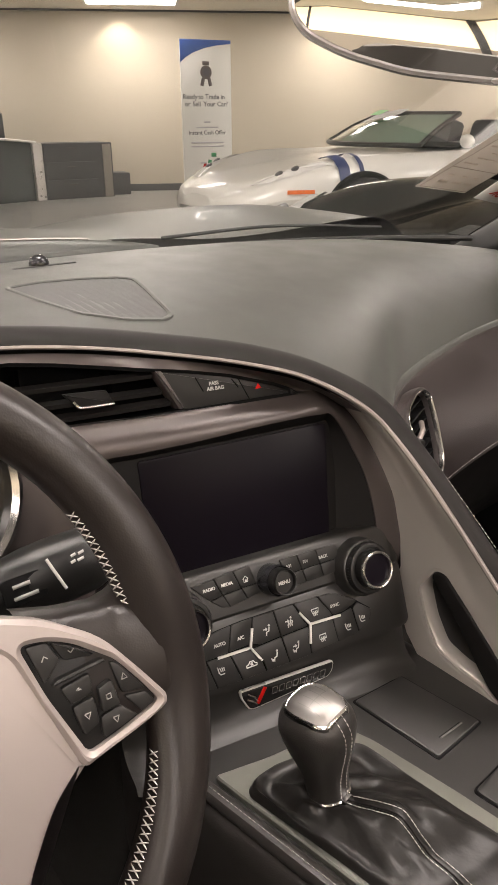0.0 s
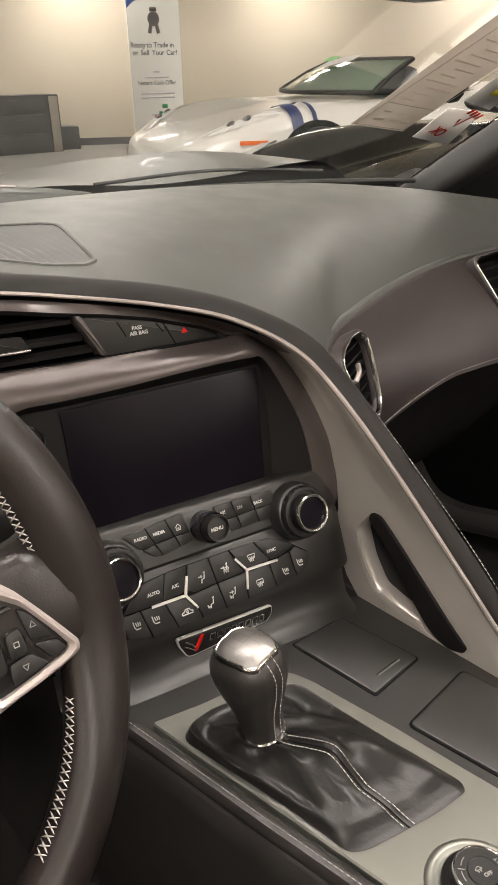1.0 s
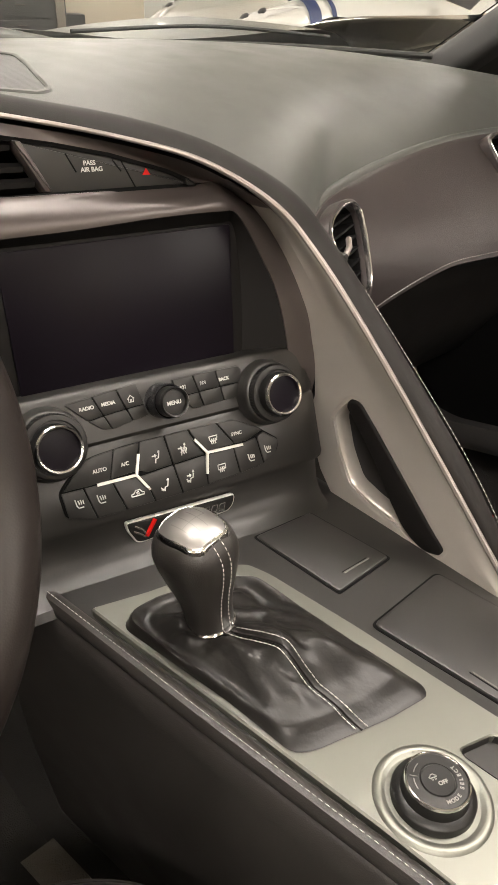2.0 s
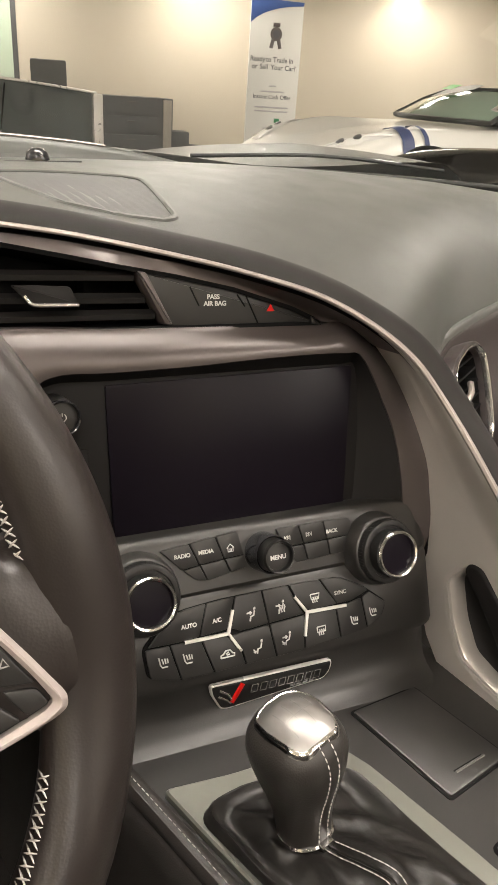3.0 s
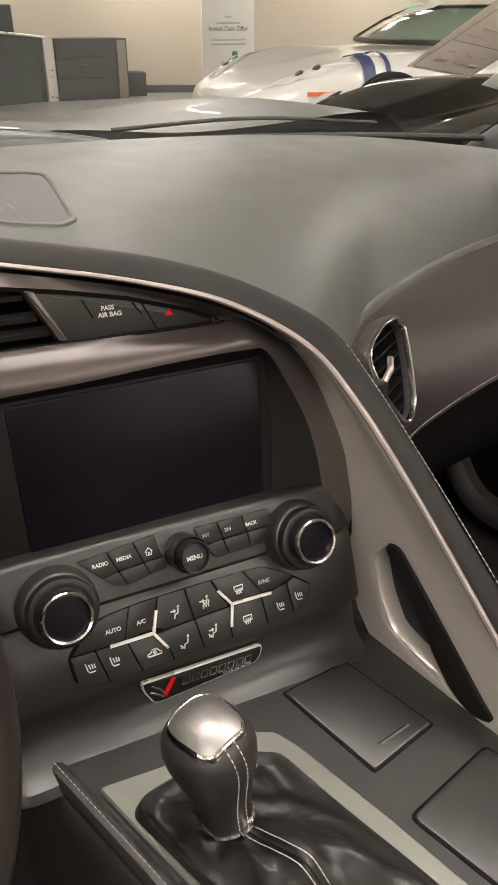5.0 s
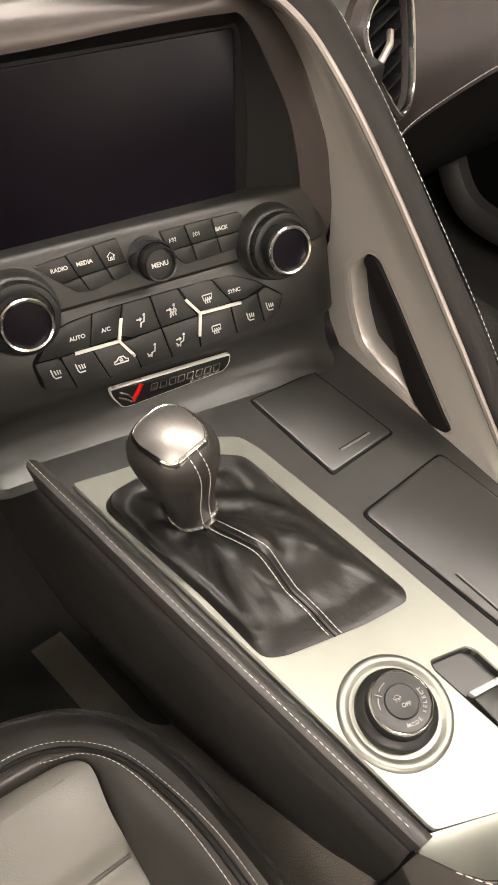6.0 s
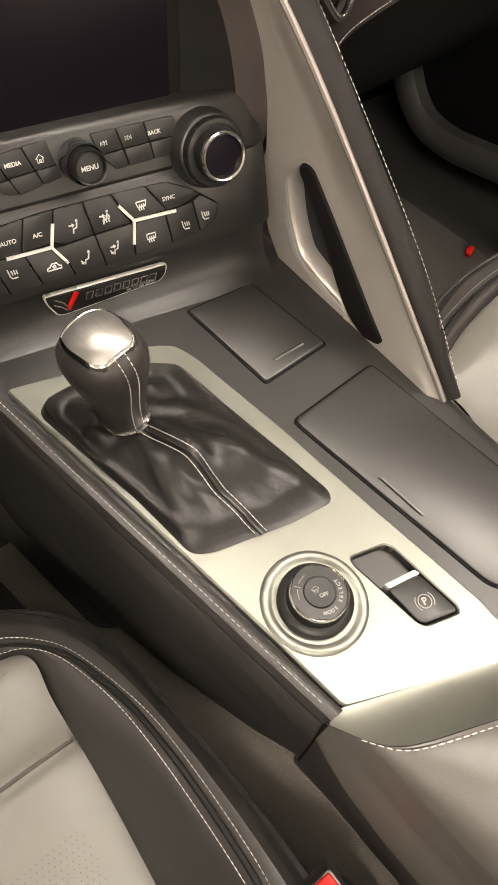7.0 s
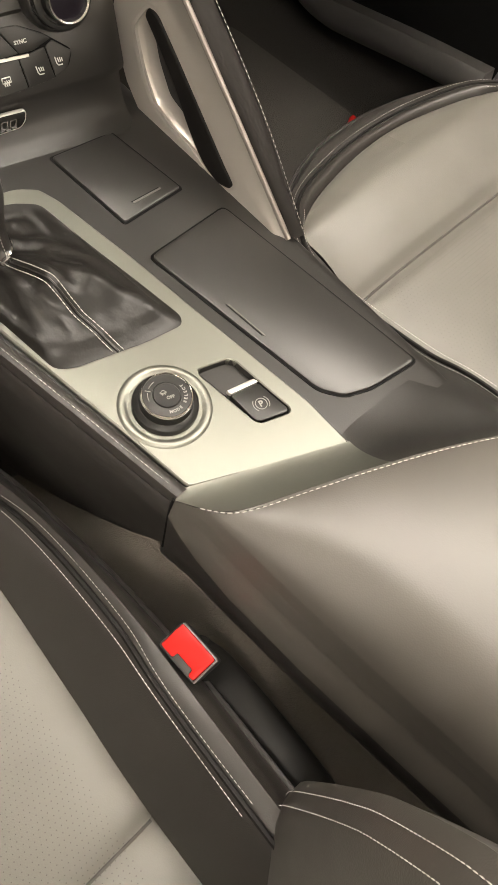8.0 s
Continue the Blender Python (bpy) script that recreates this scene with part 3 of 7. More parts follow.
            lathe(bm, [(0.245, 0.06), (0.24, 0.095), (0.225, 0.10), (0.21, 0.07), (0.05, 0.06)], wm_, 40)
            part("rim", bm, SILVER, wh, "silver rim")
            for k in range(5):
                bm = bmesh.new()
                box(bm, 0.055, 0.20, 0.02, wm_ @ Matrix.Rotation(2 * math.pi * k / 5, 4, "Z") @ Matrix.Translation((0, 0.12, 0.07)), 0.006)
                part("spoke", bm, SILVER, wh, "silver spoke")
        # mirror
        if hashes and s < 0:
            continue
        bm = bmesh.new()
        rows_ = []
        for f in range(7):
            a = math.pi * f / 6
            rows_.append([m @ Vector((s * (0.93 + 0.09 * (1 - math.cos(a)) / 2 * 1.6), 1.95 + 0.05 * math.cos(t_) * math.sin(a), 0.93 + 0.06 * math.sin(t_) * math.sin(a))) for t_ in [2 * math.pi * q / 10 for q in range(10)]])
        grid(bm, rows_, close_v=True)
        part("door_mirror", bm, paint, car)
        if hashes and s > 0:
            for y0, wide in ((0.79, 0.0145), (0.98, 0.0060)):
                bm = bmesh.new()
                rws = []
                for a in [0.56 + 0.037 * k for k in range(10)]:
                    x = min(a, 0.893)
                    rws.append([m @ Vector((s * (x + 0.004), y0 + wide * k2, skin(x, y0 + wide * k2) + 0.02)) for k2 in range(8)])
                grid(bm, rws)
                part("stripe", bm, BLUE, car, "blue wing stripe")
    # windscreen
    lo = [Vector((x, 1.48 + 0.25 * (abs(x) / 0.68) ** 2, 0.89)) for x in [-0.68 + 0.068 * k for k in range(21)]]
    hi = [Vector((x, 2.12 + 0.14 * (abs(x) / 0.55) ** 2, 1.155)) for x in [-0.55 + 0.055 * k for k in range(21)]]
    bm = bmesh.new()
    grid(bm, [[m @ p for p in lo], [m @ (p.lerp(q, 0.5) + Vector((0, -0.03, 0.02))) for p, q in zip(lo, hi)], [m @ p for p in hi]])
    part("windscreen", bm, HOODGLASS, car, "green-tinted windscreen")
    bm = bmesh.new()
    loop = [m @ p for p in lo] + [m @ lo[-1].lerp(hi[-1], 0.5) + Vector((0, 0, 0.02))] + [m @ p for p in hi[::-1]] + [m @ lo[0].lerp(hi[0], 0.5) + Vector((0, 0, 0.02))]
    tube(bm, loop, 0.022, 8, closed=True)
    part("screen_frame", bm, BLACK, car, "black windscreen frame")
    # cockpit and seats
    bm = bmesh.new()
    slab(bm, soften([(-0.68, 1.95), (0.68, 1.95), (0.68, 2.95), (-0.68, 2.95)], 0.08), m @ Matrix.Translation((0, 0, 0.878)), 0.02, 0.005)
    part("cockpit", bm, VOID, car, "dark open cockpit")
    for s in (-0.36, 0.36):
        bm = bmesh.new()
        box(bm, 0.44, 0.16, 0.24, m @ Matrix.Translation((s, 2.85, 0.86)) @ Matrix.Rotation(radians(-14), 4, "X"), 0.05)
        part("headrest", bm, DARKGREY, car, "dark seat back")
    if hashes:
        bm = bmesh.new()
        grid(bm, [[m @ (lo[k].lerp(hi[k], f) + Vector((0, -0.06, 0.045))) for f in (0.80, 0.90, 0.97)] for k in (3, 5, 7)])
        part("green_sticker", bm, GREEN, car, "bright green sticker")
        bm = bmesh.new()
        grid(bm, [[m @ (lo[k].lerp(hi[k], min(1, f + 0.05 * (k - 6))) + Vector((0, -0.06, 0.045))) for f in (0.52, 0.66, 0.80)] for k in (6, 8, 10, 12)])
        part("price_sheet", bm, PAPER, car, "white sheet behind the glass")
    return car


make_car("white_convertible", "white open sports car with blue wing stripes and amber side marker", WHITEPAINT, (3.91, 5.35), (-0.976, 0.197), True, 0.92)
make_car("black_sports_car", "glossy black sports car parked nose-on beside the white one", BLACKPAINT, (1.46, 1.75), (-0.976, 0.197), False, 0.98)

S2 = Matrix.Translation((0.326, 0.505, 0.725)) @ Matrix.Rotation(radians(-8.4), 4, "Z") @ Matrix.Rotation(radians(75), 4, "X") @ Matrix.Rotation(radians(-2.6), 4, "Z")


def s2(u, v, w=0.0):
    return S2 @ Vector((u, v, w))


# ---- arch over the centre stack, down to the console ----
ARCH_A = [(-0.25, 0.68, 0.905), (0.05, 0.665, 0.914), (0.189, 0.644, 0.917), (0.259, 0.625, 0.912), (0.328, 0.607, 0.903), (0.391, 0.58, 0.892), (0.454, 0.55, 0.879), (0.503, 0.518, 0.861), (0.548, 0.489, 0.832), (0.562, 0.455, 0.799), (0.562, 0.381, 0.742), (0.566, 0.301, 0.668), (0.572, 0.243, 0.592)]
ARCH_B = [(-0.25, 0.64, 0.90), (0.05, 0.622, 0.905), (0.175, 0.606, 0.907), (0.25, 0.590, 0.907), (0.315, 0.570, 0.9003), (0.372, 0.545, 0.8902), (0.428, 0.520, 0.8773), (0.472, 0.493, 0.8623), (0.512, 0.466, 0.8345), (0.530, 0.440, 0.8036), (0.5395, 0.393, 0.756), (0.547, 0.32, 0.681), (0.556, 0.243, 0.596)]
cA, cB = curve_points(ARCH_A, 97), curve_points(ARCH_B, 97)

arch_frames = []
arch = thing("dashboard_arch", "black padded arch with a silver edge curving to the console", "dashboard trim")
bm = bmesh.new()
rows = []
for i, (a, b) in enumerate(zip(cA, cB)):
    t = (cA[min(i + 1, 96)] - cA[max(i - 1, 0)]).normalized()
    side = (a - b).normalized()
    up = side.cross(t)
    up = up if up.z > 0 else -up
    k = i / 96
    arch_frames.append((b, up, side))
    rows.append([b - up * 0.0025 + side * 0.004, b + up * 0.001 + side * 0.0012] + [b.lerp(a, f) + up * (0.0075 * math.sin(math.pi * f) ** 0.7) for f in (0.12, 0.3, 0.5, 0.7, 0.88)] + [a - up * 0.0005, a - up * 0.008 + side * 0.002, a - up * (0.012 + 0.010 * max(0, k - 0.5)) + side * 0.002, b - up * (0.007 + 0.010 * max(0, k - 0.5)) + side * 0.012])
grid(bm, rows, close_v=True, caps=True)
part("padded_strip", bm, ARCHLEATHER, arch, "black leather-wrapped strip")
# real edging above; the thicker lower run is added for the panel edge's highlight
bm = bmesh.new()
sweep(bm, [b.lerp(a, -0.04) for a, b in zip(cA, cB)], lambda f: circle(0.0016 + 0.0007 * max(0.0, min(1.0, (f - 0.5) / 0.15)), 8))
part("silver_edge", bm, EDGING, arch, "thin satin silver edging, lower down standing in for the panel edge's highlight")
sew("stitching", [b.lerp(a, 0.93) + Vector((0, -0.002, 0.0035)) for a, b in list(zip(cA, cB))[68:]], THREAD, arch, 0.0042, 0.003, 0.0003, label="white stitching")

# ---- dashboard top ----
dash = thing("dashboard", "dark grey grained soft dashboard top sweeping to the windscreen", "dashboard")
FRONT = [(-0.45, 0.67, 0.90), (-0.25, 0.667, 0.90), (0.05, 0.669, 0.906), (0.19, 0.648, 0.910), (0.26, 0.629, 0.905), (0.33, 0.611, 0.896), (0.394, 0.584, 0.885), (0.457, 0.554, 0.872), (0.506, 0.522, 0.854), (0.55, 0.495, 0.825), (0.575, 0.492, 0.80), (0.654, 0.543, 0.804), (0.768, 0.572, 0.813), (0.893, 0.585, 0.82), (1.024, 0.585, 0.818), (1.16, 0.575, 0.81), (1.3, 0.56, 0.79)]
REAR = [(-0.45, 0.88, 0.885), (-0.2, 0.915, 0.897), (0.1, 0.925, 0.901), (0.275, 0.925, 0.901), (0.45, 0.925, 0.90), (0.6, 0.92, 0.897), (0.75, 0.905, 0.892), (0.88, 0.88, 0.885), (0.98, 0.85, 0.877), (1.06, 0.81, 0.868), (1.12, 0.77, 0.86), (1.2, 0.71, 0.845), (1.3, 0.65, 0.825)]
fr_, re_ = curve_points(FRONT, 121), curve_points(REAR, 121)
bm = bmesh.new()
rows = [[p + Vector((0, 0.02, -0.06)) for p in fr_], [p + Vector((0, 0.003, -0.012)) for p in fr_]]
for f in (0.0, 0.03, 0.08, 0.15, 0.25, 0.35, 0.46, 0.58, 0.7, 0.82, 0.92, 1.0):
    row = []
    for p, q in zip(fr_, re_):
        drop = max(0.0, q.z - p.z)
        lift = drop * (1 - (1 - f) ** 2.6) + min(0, q.z - p.z) * f
        row.append(Vector((p.x + (q.x - p.x) * f, p.y + (q.y - p.y) * f, p.z + lift + 0.006 * math.sin(math.pi * f))))
    rows.append(row)
rows.append([p + Vector((0, 0.012, -0.02)) for p in re_])
rows.append([p + Vector((0, 0.02, -0.12)) for p in re_])
grid(bm, rows)
dash_pad = part("pad", bm, PAD, dash)


def on_pad(x, y):
    """Height of the dashboard top, from its front and rear lines."""
    p = min(fr_, key=lambda q: abs(q.x - x))
    q = min(re_, key=lambda q: abs(q.x - x))
    f = max(0.0, min(1.0, (y - p.y) / (q.y - p.y)))
    return p.z + max(0.0, q.z - p.z) * (1 - (1 - f) ** 2.6) + min(0, q.z - p.z) * f + 0.006 * math.sin(math.pi * f)


spk = soften([(0.346, 0.7655), (0.381, 0.7725), (0.4235, 0.7670), (0.460, 0.7540), (0.4690, 0.7430), (0.4630, 0.718), (0.4480, 0.665), (0.4395, 0.634), (0.4265, 0.6265), (0.395, 0.6370), (0.367, 0.6610), (0.352, 0.7120)], 0.006)
bm = bmesh.new()
loops = [[Vector((x, y, on_pad(x, y) + h)) for x, y in inset(spk, d)] for d, h in ((-0.004, -0.001), (-0.0025, 0.0022), (0.0, 0.0026), (0.002, 0.0016), (0.0025, -0.002))]
grid(bm, loops, close_v=True)
part("grille_rim", bm, PAD, dash, "raised rim round the speaker grille")
bm = bmesh.new()
cell = 0.0028
for i in range(48):
    for j in range(58):
        quad = [(0.342 + (i + a) * cell, 0.622 + (j + b) * cell) for a, b in ((0, 0), (1, 0), (1, 1), (0, 1))]
        if all((Vector(b) - Vector(a)).cross(Vector(q) - Vector(a)) < 0 for q in quad for a, b in zip(spk, spk[1:] + spk[:1])):
            bm.faces.new([bm.verts.new((x, y, on_pad(x, y) + 0.0009)) for x, y in quad])
bmesh.ops.remove_doubles(bm, verts=bm.verts[:], dist=0.0002)
part("speaker_grille", bm, GRILLE, dash, "fine perforated speaker grille")
bm = bmesh.new()
for i in range(46):
    for j in range(54):
        x, y = 0.34 + i * 0.0030 + (j % 2) * 0.0015, 0.622 + j * 0.0030
        if all((Vector(b) - Vector(a)).cross(Vector((x, y)) - Vector(a)) < -0.0004 for a, b in zip(spk, spk[1:] + spk[:1])):
            z = on_pad(x, y) + 0.0014
            bm.faces.new([bm.verts.new((x + 0.00055 * math.cos(a), y + 0.00055 * math.sin(a), z)) for a in (0, 1.05, 2.09, 3.14, 4.19, 5.24)])
tagged(part("grille_hole", bm, VOID, dash, "dark round perforations", 0), kind="stuff")
bm = bmesh.new()
lathe(bm, [(0.011, -0.003), (0.011, 0.003), (0.0095, 0.008), (0.006, 0.011), (0.001, 0.012)], Matrix.Translation((0.429, 0.873, on_pad(0.429, 0.873))), 20)
part("light_sensor", bm, GLOSSBLACK, dash, "small glossy black sensor dome")
bm = bmesh.new()
slab(bm, rounded(0.075, 0.012, 0.005), Matrix.Translation((0.432, 0.866, on_pad(0.43, 0.868) + 0.001)), 0.004, 0.001)
part("sensor_base", bm, BLACK, dash)

def face_frame(o, xdir, ydir):
    x, y = Vector(xdir).normalized(), Vector(ydir)
    z = x.cross(y).normalized()
    y = z.cross(x)
    return Matrix(((x.x, y.x, z.x, o[0]), (x.y, y.y, z.y, o[1]), (x.z, y.z, z.z, o[2]), (0, 0, 0, 1)))


VENT_A = face_frame((0.6474, 0.5035, 0.7683), (0.915, 0.403, -0.024), (-0.165, 0.428, 0.889))
va = soften([(-0.0484, 0.0211), (-0.0306, 0.0309), (0.0007, 0.0354), (0.0269, 0.0327), (0.0376, 0.0223), (0.0289, -0.0001), (0.0157, -0.0209), (0.0046, -0.0359), (-0.0084, -0.0425), (-0.0269, -0.0429), (-0.045, -0.01)], 0.008)
VENT_B = face_frame((1.0, 0.541, 0.785), (1, 0, 0), (0.0, 0.592, 0.806))
vb = soften([(-0.072, 0.036), (-0.060, 0.041), (0.0, 0.042), (0.06, 0.039), (0.08, 0.02), (0.07, -0.04), (0.02, -0.06), (-0.045, -0.055), (-0.060, -0.025)], 0.012)

# ---- passenger side of the dashboard ----
FACE_TOP = [(0.572, 0.497, 0.787), (0.60, 0.513, 0.797), (0.654, 0.541, 0.803), (0.768, 0.570, 0.811), (0.893, 0.582, 0.817), (1.024, 0.581, 0.815), (1.16, 0.571, 0.807), (1.3, 0.556, 0.787)]
FACE_LOW = [(0.60, 0.478, 0.675), (0.635, 0.485, 0.690), (0.676, 0.495, 0.704), (0.783, 0.50, 0.718), (0.853, 0.50, 0.715), (0.95, 0.50, 0.705), (1.1, 0.50, 0.69), (1.3, 0.49, 0.66)]
ft, fl = curve_points(FACE_TOP, 260), curve_points(FACE_LOW, 260)
bm = bmesh.new()
rows = [[p + Vector((0, 0.05, -0.002)) for p in ft], [p + Vector((0, 0.004, 0.001)) for p in ft]]
for f in [k / 36 for k in range(37)]:
    rows.append([p.lerp(q, f) + Vector((0, -0.012 * math.sin(math.pi * f) - 0.004, 0)) for p, q in zip(ft, fl)])
rows.append([p + Vector((0, 0.006, -0.006)) for p in fl])
rows.append([p + Vector((0, 0.10, -0.015)) for p in fl])
grid(bm, rows)


def inside(poly, x, y):
    n_ = 0
    for (a, b), (c, d) in zip(poly, poly[1:] + poly[:1]):
        if (b > y) != (d > y) and x < a + (c - a) * (y - b) / (d - b):
            n_ += 1
    return n_ % 2 == 1


# the vents' openings go through the panel
for place, outline in ((VENT_A, va), (VENT_B, vb)):
    inv, wide_o = place.inverted(), inset(outline, -0.0012)
    gone = []
    for fc in bm.faces:
        q = inv @ fc.calc_center_median()
        if abs(q.z) < 0.04 and inside(wide_o, q.x, q.y):
            gone.append(fc)
    bmesh.ops.delete(bm, geom=gone, context="FACES")
part("passenger_panel", bm, BROWNPANEL, dash, "dark brown-grey leather passenger panel")
bm = bmesh.new()
tube(bm, [p + Vector((0, 0.004, -0.0015)) for p in ft[::3]], 0.0062, 10)
part("panel_edge", bm, PAD, dash, "soft rolled edge of the panel")
sew("stitching", [p.lerp(q, 0.955) + Vector((0, -0.0068, 0)) for p, q in zip(ft, fl)], THREAD, dash, 0.0042, 0.0032, 0.0003, label="white stitching")
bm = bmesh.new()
# the lower points add a black sheet standing in for the footwell's shade
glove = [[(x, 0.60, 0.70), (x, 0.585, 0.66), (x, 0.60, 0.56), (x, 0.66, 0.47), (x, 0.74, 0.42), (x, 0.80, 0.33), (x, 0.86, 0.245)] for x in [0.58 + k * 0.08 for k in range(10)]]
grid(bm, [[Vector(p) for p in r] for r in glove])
part("glove_box", bm, DULLBLACK, dash, "black glove box below the panel, carried down in place of footwell shade")


def face_vent(name, outline, place, tilt, n_slats, width, parent):
    """A vent: bright rim, dark box and slats. The outline is in the plane of place."""
    v = thing(name, "black slatted air vent with bright chrome rim beside the passenger", "air vent", "dashboard vents")
    bm = bmesh.new()
    rows = [[place @ Vector((a, b, z)) for a, b in inset(outline, d)] for d, z in ((-0.0042, -0.012), (-0.0042, -0.001), (-0.0034, 0.0026), (-0.0014, 0.0036), (0.0004, 0.0030), (0.0012, 0.0012), (0.0014, -0.006))]
    grid(bm, rows, close_v=True)
    part("surround", bm, BROWNPANEL, v, "soft rolled surround")
    bm = bmesh.new()
    rows = [[place @ Vector((a, b, z)) for a, b in inset(outline, d)] for d, z in ((-0.0006, 0.0020), (-0.0006, 0.0040), (0.0000, 0.0046), (0.0008, 0.0042), (0.0012, 0.0030), (0.0013, -0.004))]
    grid(bm, rows, close_v=True)
    part("rim", bm, CHROME, v, "thin chrome rim")
    bm = bmesh.new()
    rows = [[place @ Vector((a, b, z)) for a, b in inset(outline, d)] for d, z in ((0.001, 0.0), (0.003, -0.03))]
    vs = grid(bm, rows, close_v=True)
    bm.faces.new(vs[-1])
    part("box", bm, VOID, v)
    xs, ys = [a for a, b in outline], [b for a, b in outline]
    for k in range(n_slats):
        y = min(ys) + (max(ys) - min(ys)) * (k + 1) / (n_slats + 1)
        hits = []
        for (a, b), (c, d) in zip(outline, outline[1:] + outline[:1]):
            if (b - y) * (d - y) < 0:
                hits.append(a + (c - a) * (y - b) / (d - b))
        if len(hits) < 2:
            continue
        lo, hi = min(hits) + 0.001, max(hits) - 0.001
        bm = bmesh.new()
        box(bm, hi - lo, 0.014, 0.0022, place @ Matrix.Translation(((lo + hi) / 2, y, -0.012)) @ Matrix.Rotation(radians(tilt), 4, "X") @ Matrix.Rotation(radians(90), 4, "X"), 0.0006)
        part("slat", bm, VOID, v)
    return v


vent_a = face_vent("air_vent", va, VENT_A, 12, 7, 0.05, None)
bm = bmesh.new()
tube(bm, [VENT_A @ Vector((x, y, z)) for x, y, z in ((-0.025, -0.008, -0.006), (-0.008, 0.001, -0.001), (0.004, 0.006, -0.004))], 0.0028)
part("adjuster", bm, EDGING, vent_a, "silver adjuster tab")
face_vent("air_vent", vb, VENT_B, 12, 6, 0.1, None)

# ---- centre stack ----
stack = thing("center_stack", "dark centre stack with a blank touchscreen, knobs and rows of buttons", "dashboard controls")
hole = [(-0.05, -0.03), (-0.049, 0.03), (-0.0475, 0.075), (-0.043, 0.097), (-0.030, 0.1045), (0.0, 0.1045), (0.05, 0.1055), (0.1036, 0.108), (0.155, 0.1085), (0.1715, 0.1045), (0.1888, 0.0735), (0.1996, 0.0484), (0.2059, 0.0192), (0.2076, -0.006), (0.203, -0.03)]
D_LINE = [(0.512, 0.506, 0.836), (0.535, 0.503, 0.812), (0.5485, 0.494, 0.789), (0.5485, 0.479, 0.773), (0.5485, 0.464, 0.751), (0.5485, 0.454, 0.725), (0.5485, 0.448, 0.699), (0.5485, 0.445, 0.675), (0.546, 0.452, 0.662)]
hole_pts = curve_points([s2(u, v, 0.013) for u, v in hole], 110)
outer_ctrl = [s2(-0.13, -0.03, 0.005), s2(-0.13, 0.04, 0.005), s2(-0.125, 0.09, 0.005), s2(-0.11, 0.125, 0.004), s2(-0.05, 0.1285, 0.004), s2(0.0, 0.127, 0.003), s2(0.05, 0.1265, 0.002), s2(0.1, 0.1262, 0.001), s2(0.142, 0.1258, 0.001), s2(0.165, 0.1262, 0.003)] + [Vector(p) for p in (D_LINE[1], D_LINE[2], D_LINE[4], D_LINE[5], D_LINE[6], D_LINE[8])]
outer_pts = curve_points(outer_ctrl, 110)
nS = (S2.to_3x3() @ Vector((0, 0, 1))).normalized()
bm = bmesh.new()
rows = [[p - nS * 0.012 for p in hole_pts], [p - nS * 0.0015 for p in hole_pts], hole_pts]
for f in (0.06, 0.2, 0.45, 0.7, 0.9, 1.0):
    rows.append([p.lerp(q, f) + nS * (0.001 + 0.0035 * max(0.0, min(1.0, (78 - i) / 16))) * math.sin(math.pi * min(1, f * 1.05)) for i, (p, q) in enumerate(zip(hole_pts, outer_pts))])
rows.append([p.lerp(q, 1.06) for p, q in zip(hole_pts, outer_pts)])
rows.append([p.lerp(q, 1.10) - nS * 0.006 for p, q in zip(hole_pts, outer_pts)])
grid(bm, rows)
part("fascia", bm, GREYTRIM, stack, "grey-brown satin surround of the screen")
# recess from the surround back to the glass
bm = bmesh.new()
glass_edge = curve_points([s2(u, v, -0.001) for u, v in ((-0.046, -0.03), (-0.046, 0.02), (-0.045, 0.06), (-0.042, 0.09), (-0.03, 0.0985), (0.0, 0.0985), (0.05, 0.099), (0.1, 0.0995), (0.16, 0.1), (0.174, 0.098), (0.177, 0.07), (0.177, 0.045), (0.175, 0.015), (0.173, -0.006), (0.172, -0.03))], 110)
grid(bm, [[p - nS * 0.0015 for p in hole_pts], [p.lerp(q, 0.5) - nS * 0.001 for p, q in zip(hole_pts, glass_edge)], glass_edge])
part("recess", bm, DULLBLACK, stack)
flat("bezel", [(-0.06, -0.03), (0.19, -0.03), (0.19, 0.115), (-0.06, 0.115)], S2, 0.01, DULLBLACK, stack, "dark bezel beside the screen", top=-0.0015)
flat("touchscreen", soften([(0.0005, 0.0002), (0.1655, -0.0008), (0.1715, 0.0985), (-0.0005, 0.096)], 0.002), S2, 0.003, GLASSY, stack, "blank dark glossy touchscreen", 0.0004, 0.0003)


def push_knob(name, u, v, w, r, high, parent, tilt=0.0, ring=CHROME, face=BLACK, n=36):
    m = S2 @ Matrix.Translation((u, v, w)) @ Matrix.Rotation(radians(tilt), 4, "X")
    bm = bmesh.new()
    lathe(bm, [(r * 1.02, -0.004), (r * 1.0, high * 0.3), (r * 0.96, high * 0.9), (r * 0.93, high), (r * 0.80, high - 0.001), (r * 0.79, high - 0.006)], m, n)
    k = part(name, bm, BLACK, parent)
    bm = bmesh.new()
    rr = r * 0.93
    rows = [[m @ Vector((q * math.cos(2 * math.pi * j / n), q * math.sin(2 * math.pi * j / n), z)) for j in range(n)] for q, z in ((rr * 1.04, high - 0.002), (rr * 1.04, high + 0.0004), (rr * 0.98, high + 0.0014), (rr * 0.90, high + 0.0010), (rr * 0.86, high - 0.0004), (rr * 0.855, high - 0.003))]
    grid(bm, rows, close_v=True)
    part("ring", bm, ring, k, "bright chrome ring")
    bm = bmesh.new()
    lathe(bm, [(rr * 0.856, high - 0.005), (rr * 0.853, high - 0.0022), (rr * 0.6, high - 0.0018)], m, n)
    part("face", bm, face, k, "dark knob face")
    return k, m @ Matrix.Translation((0, 0, high))


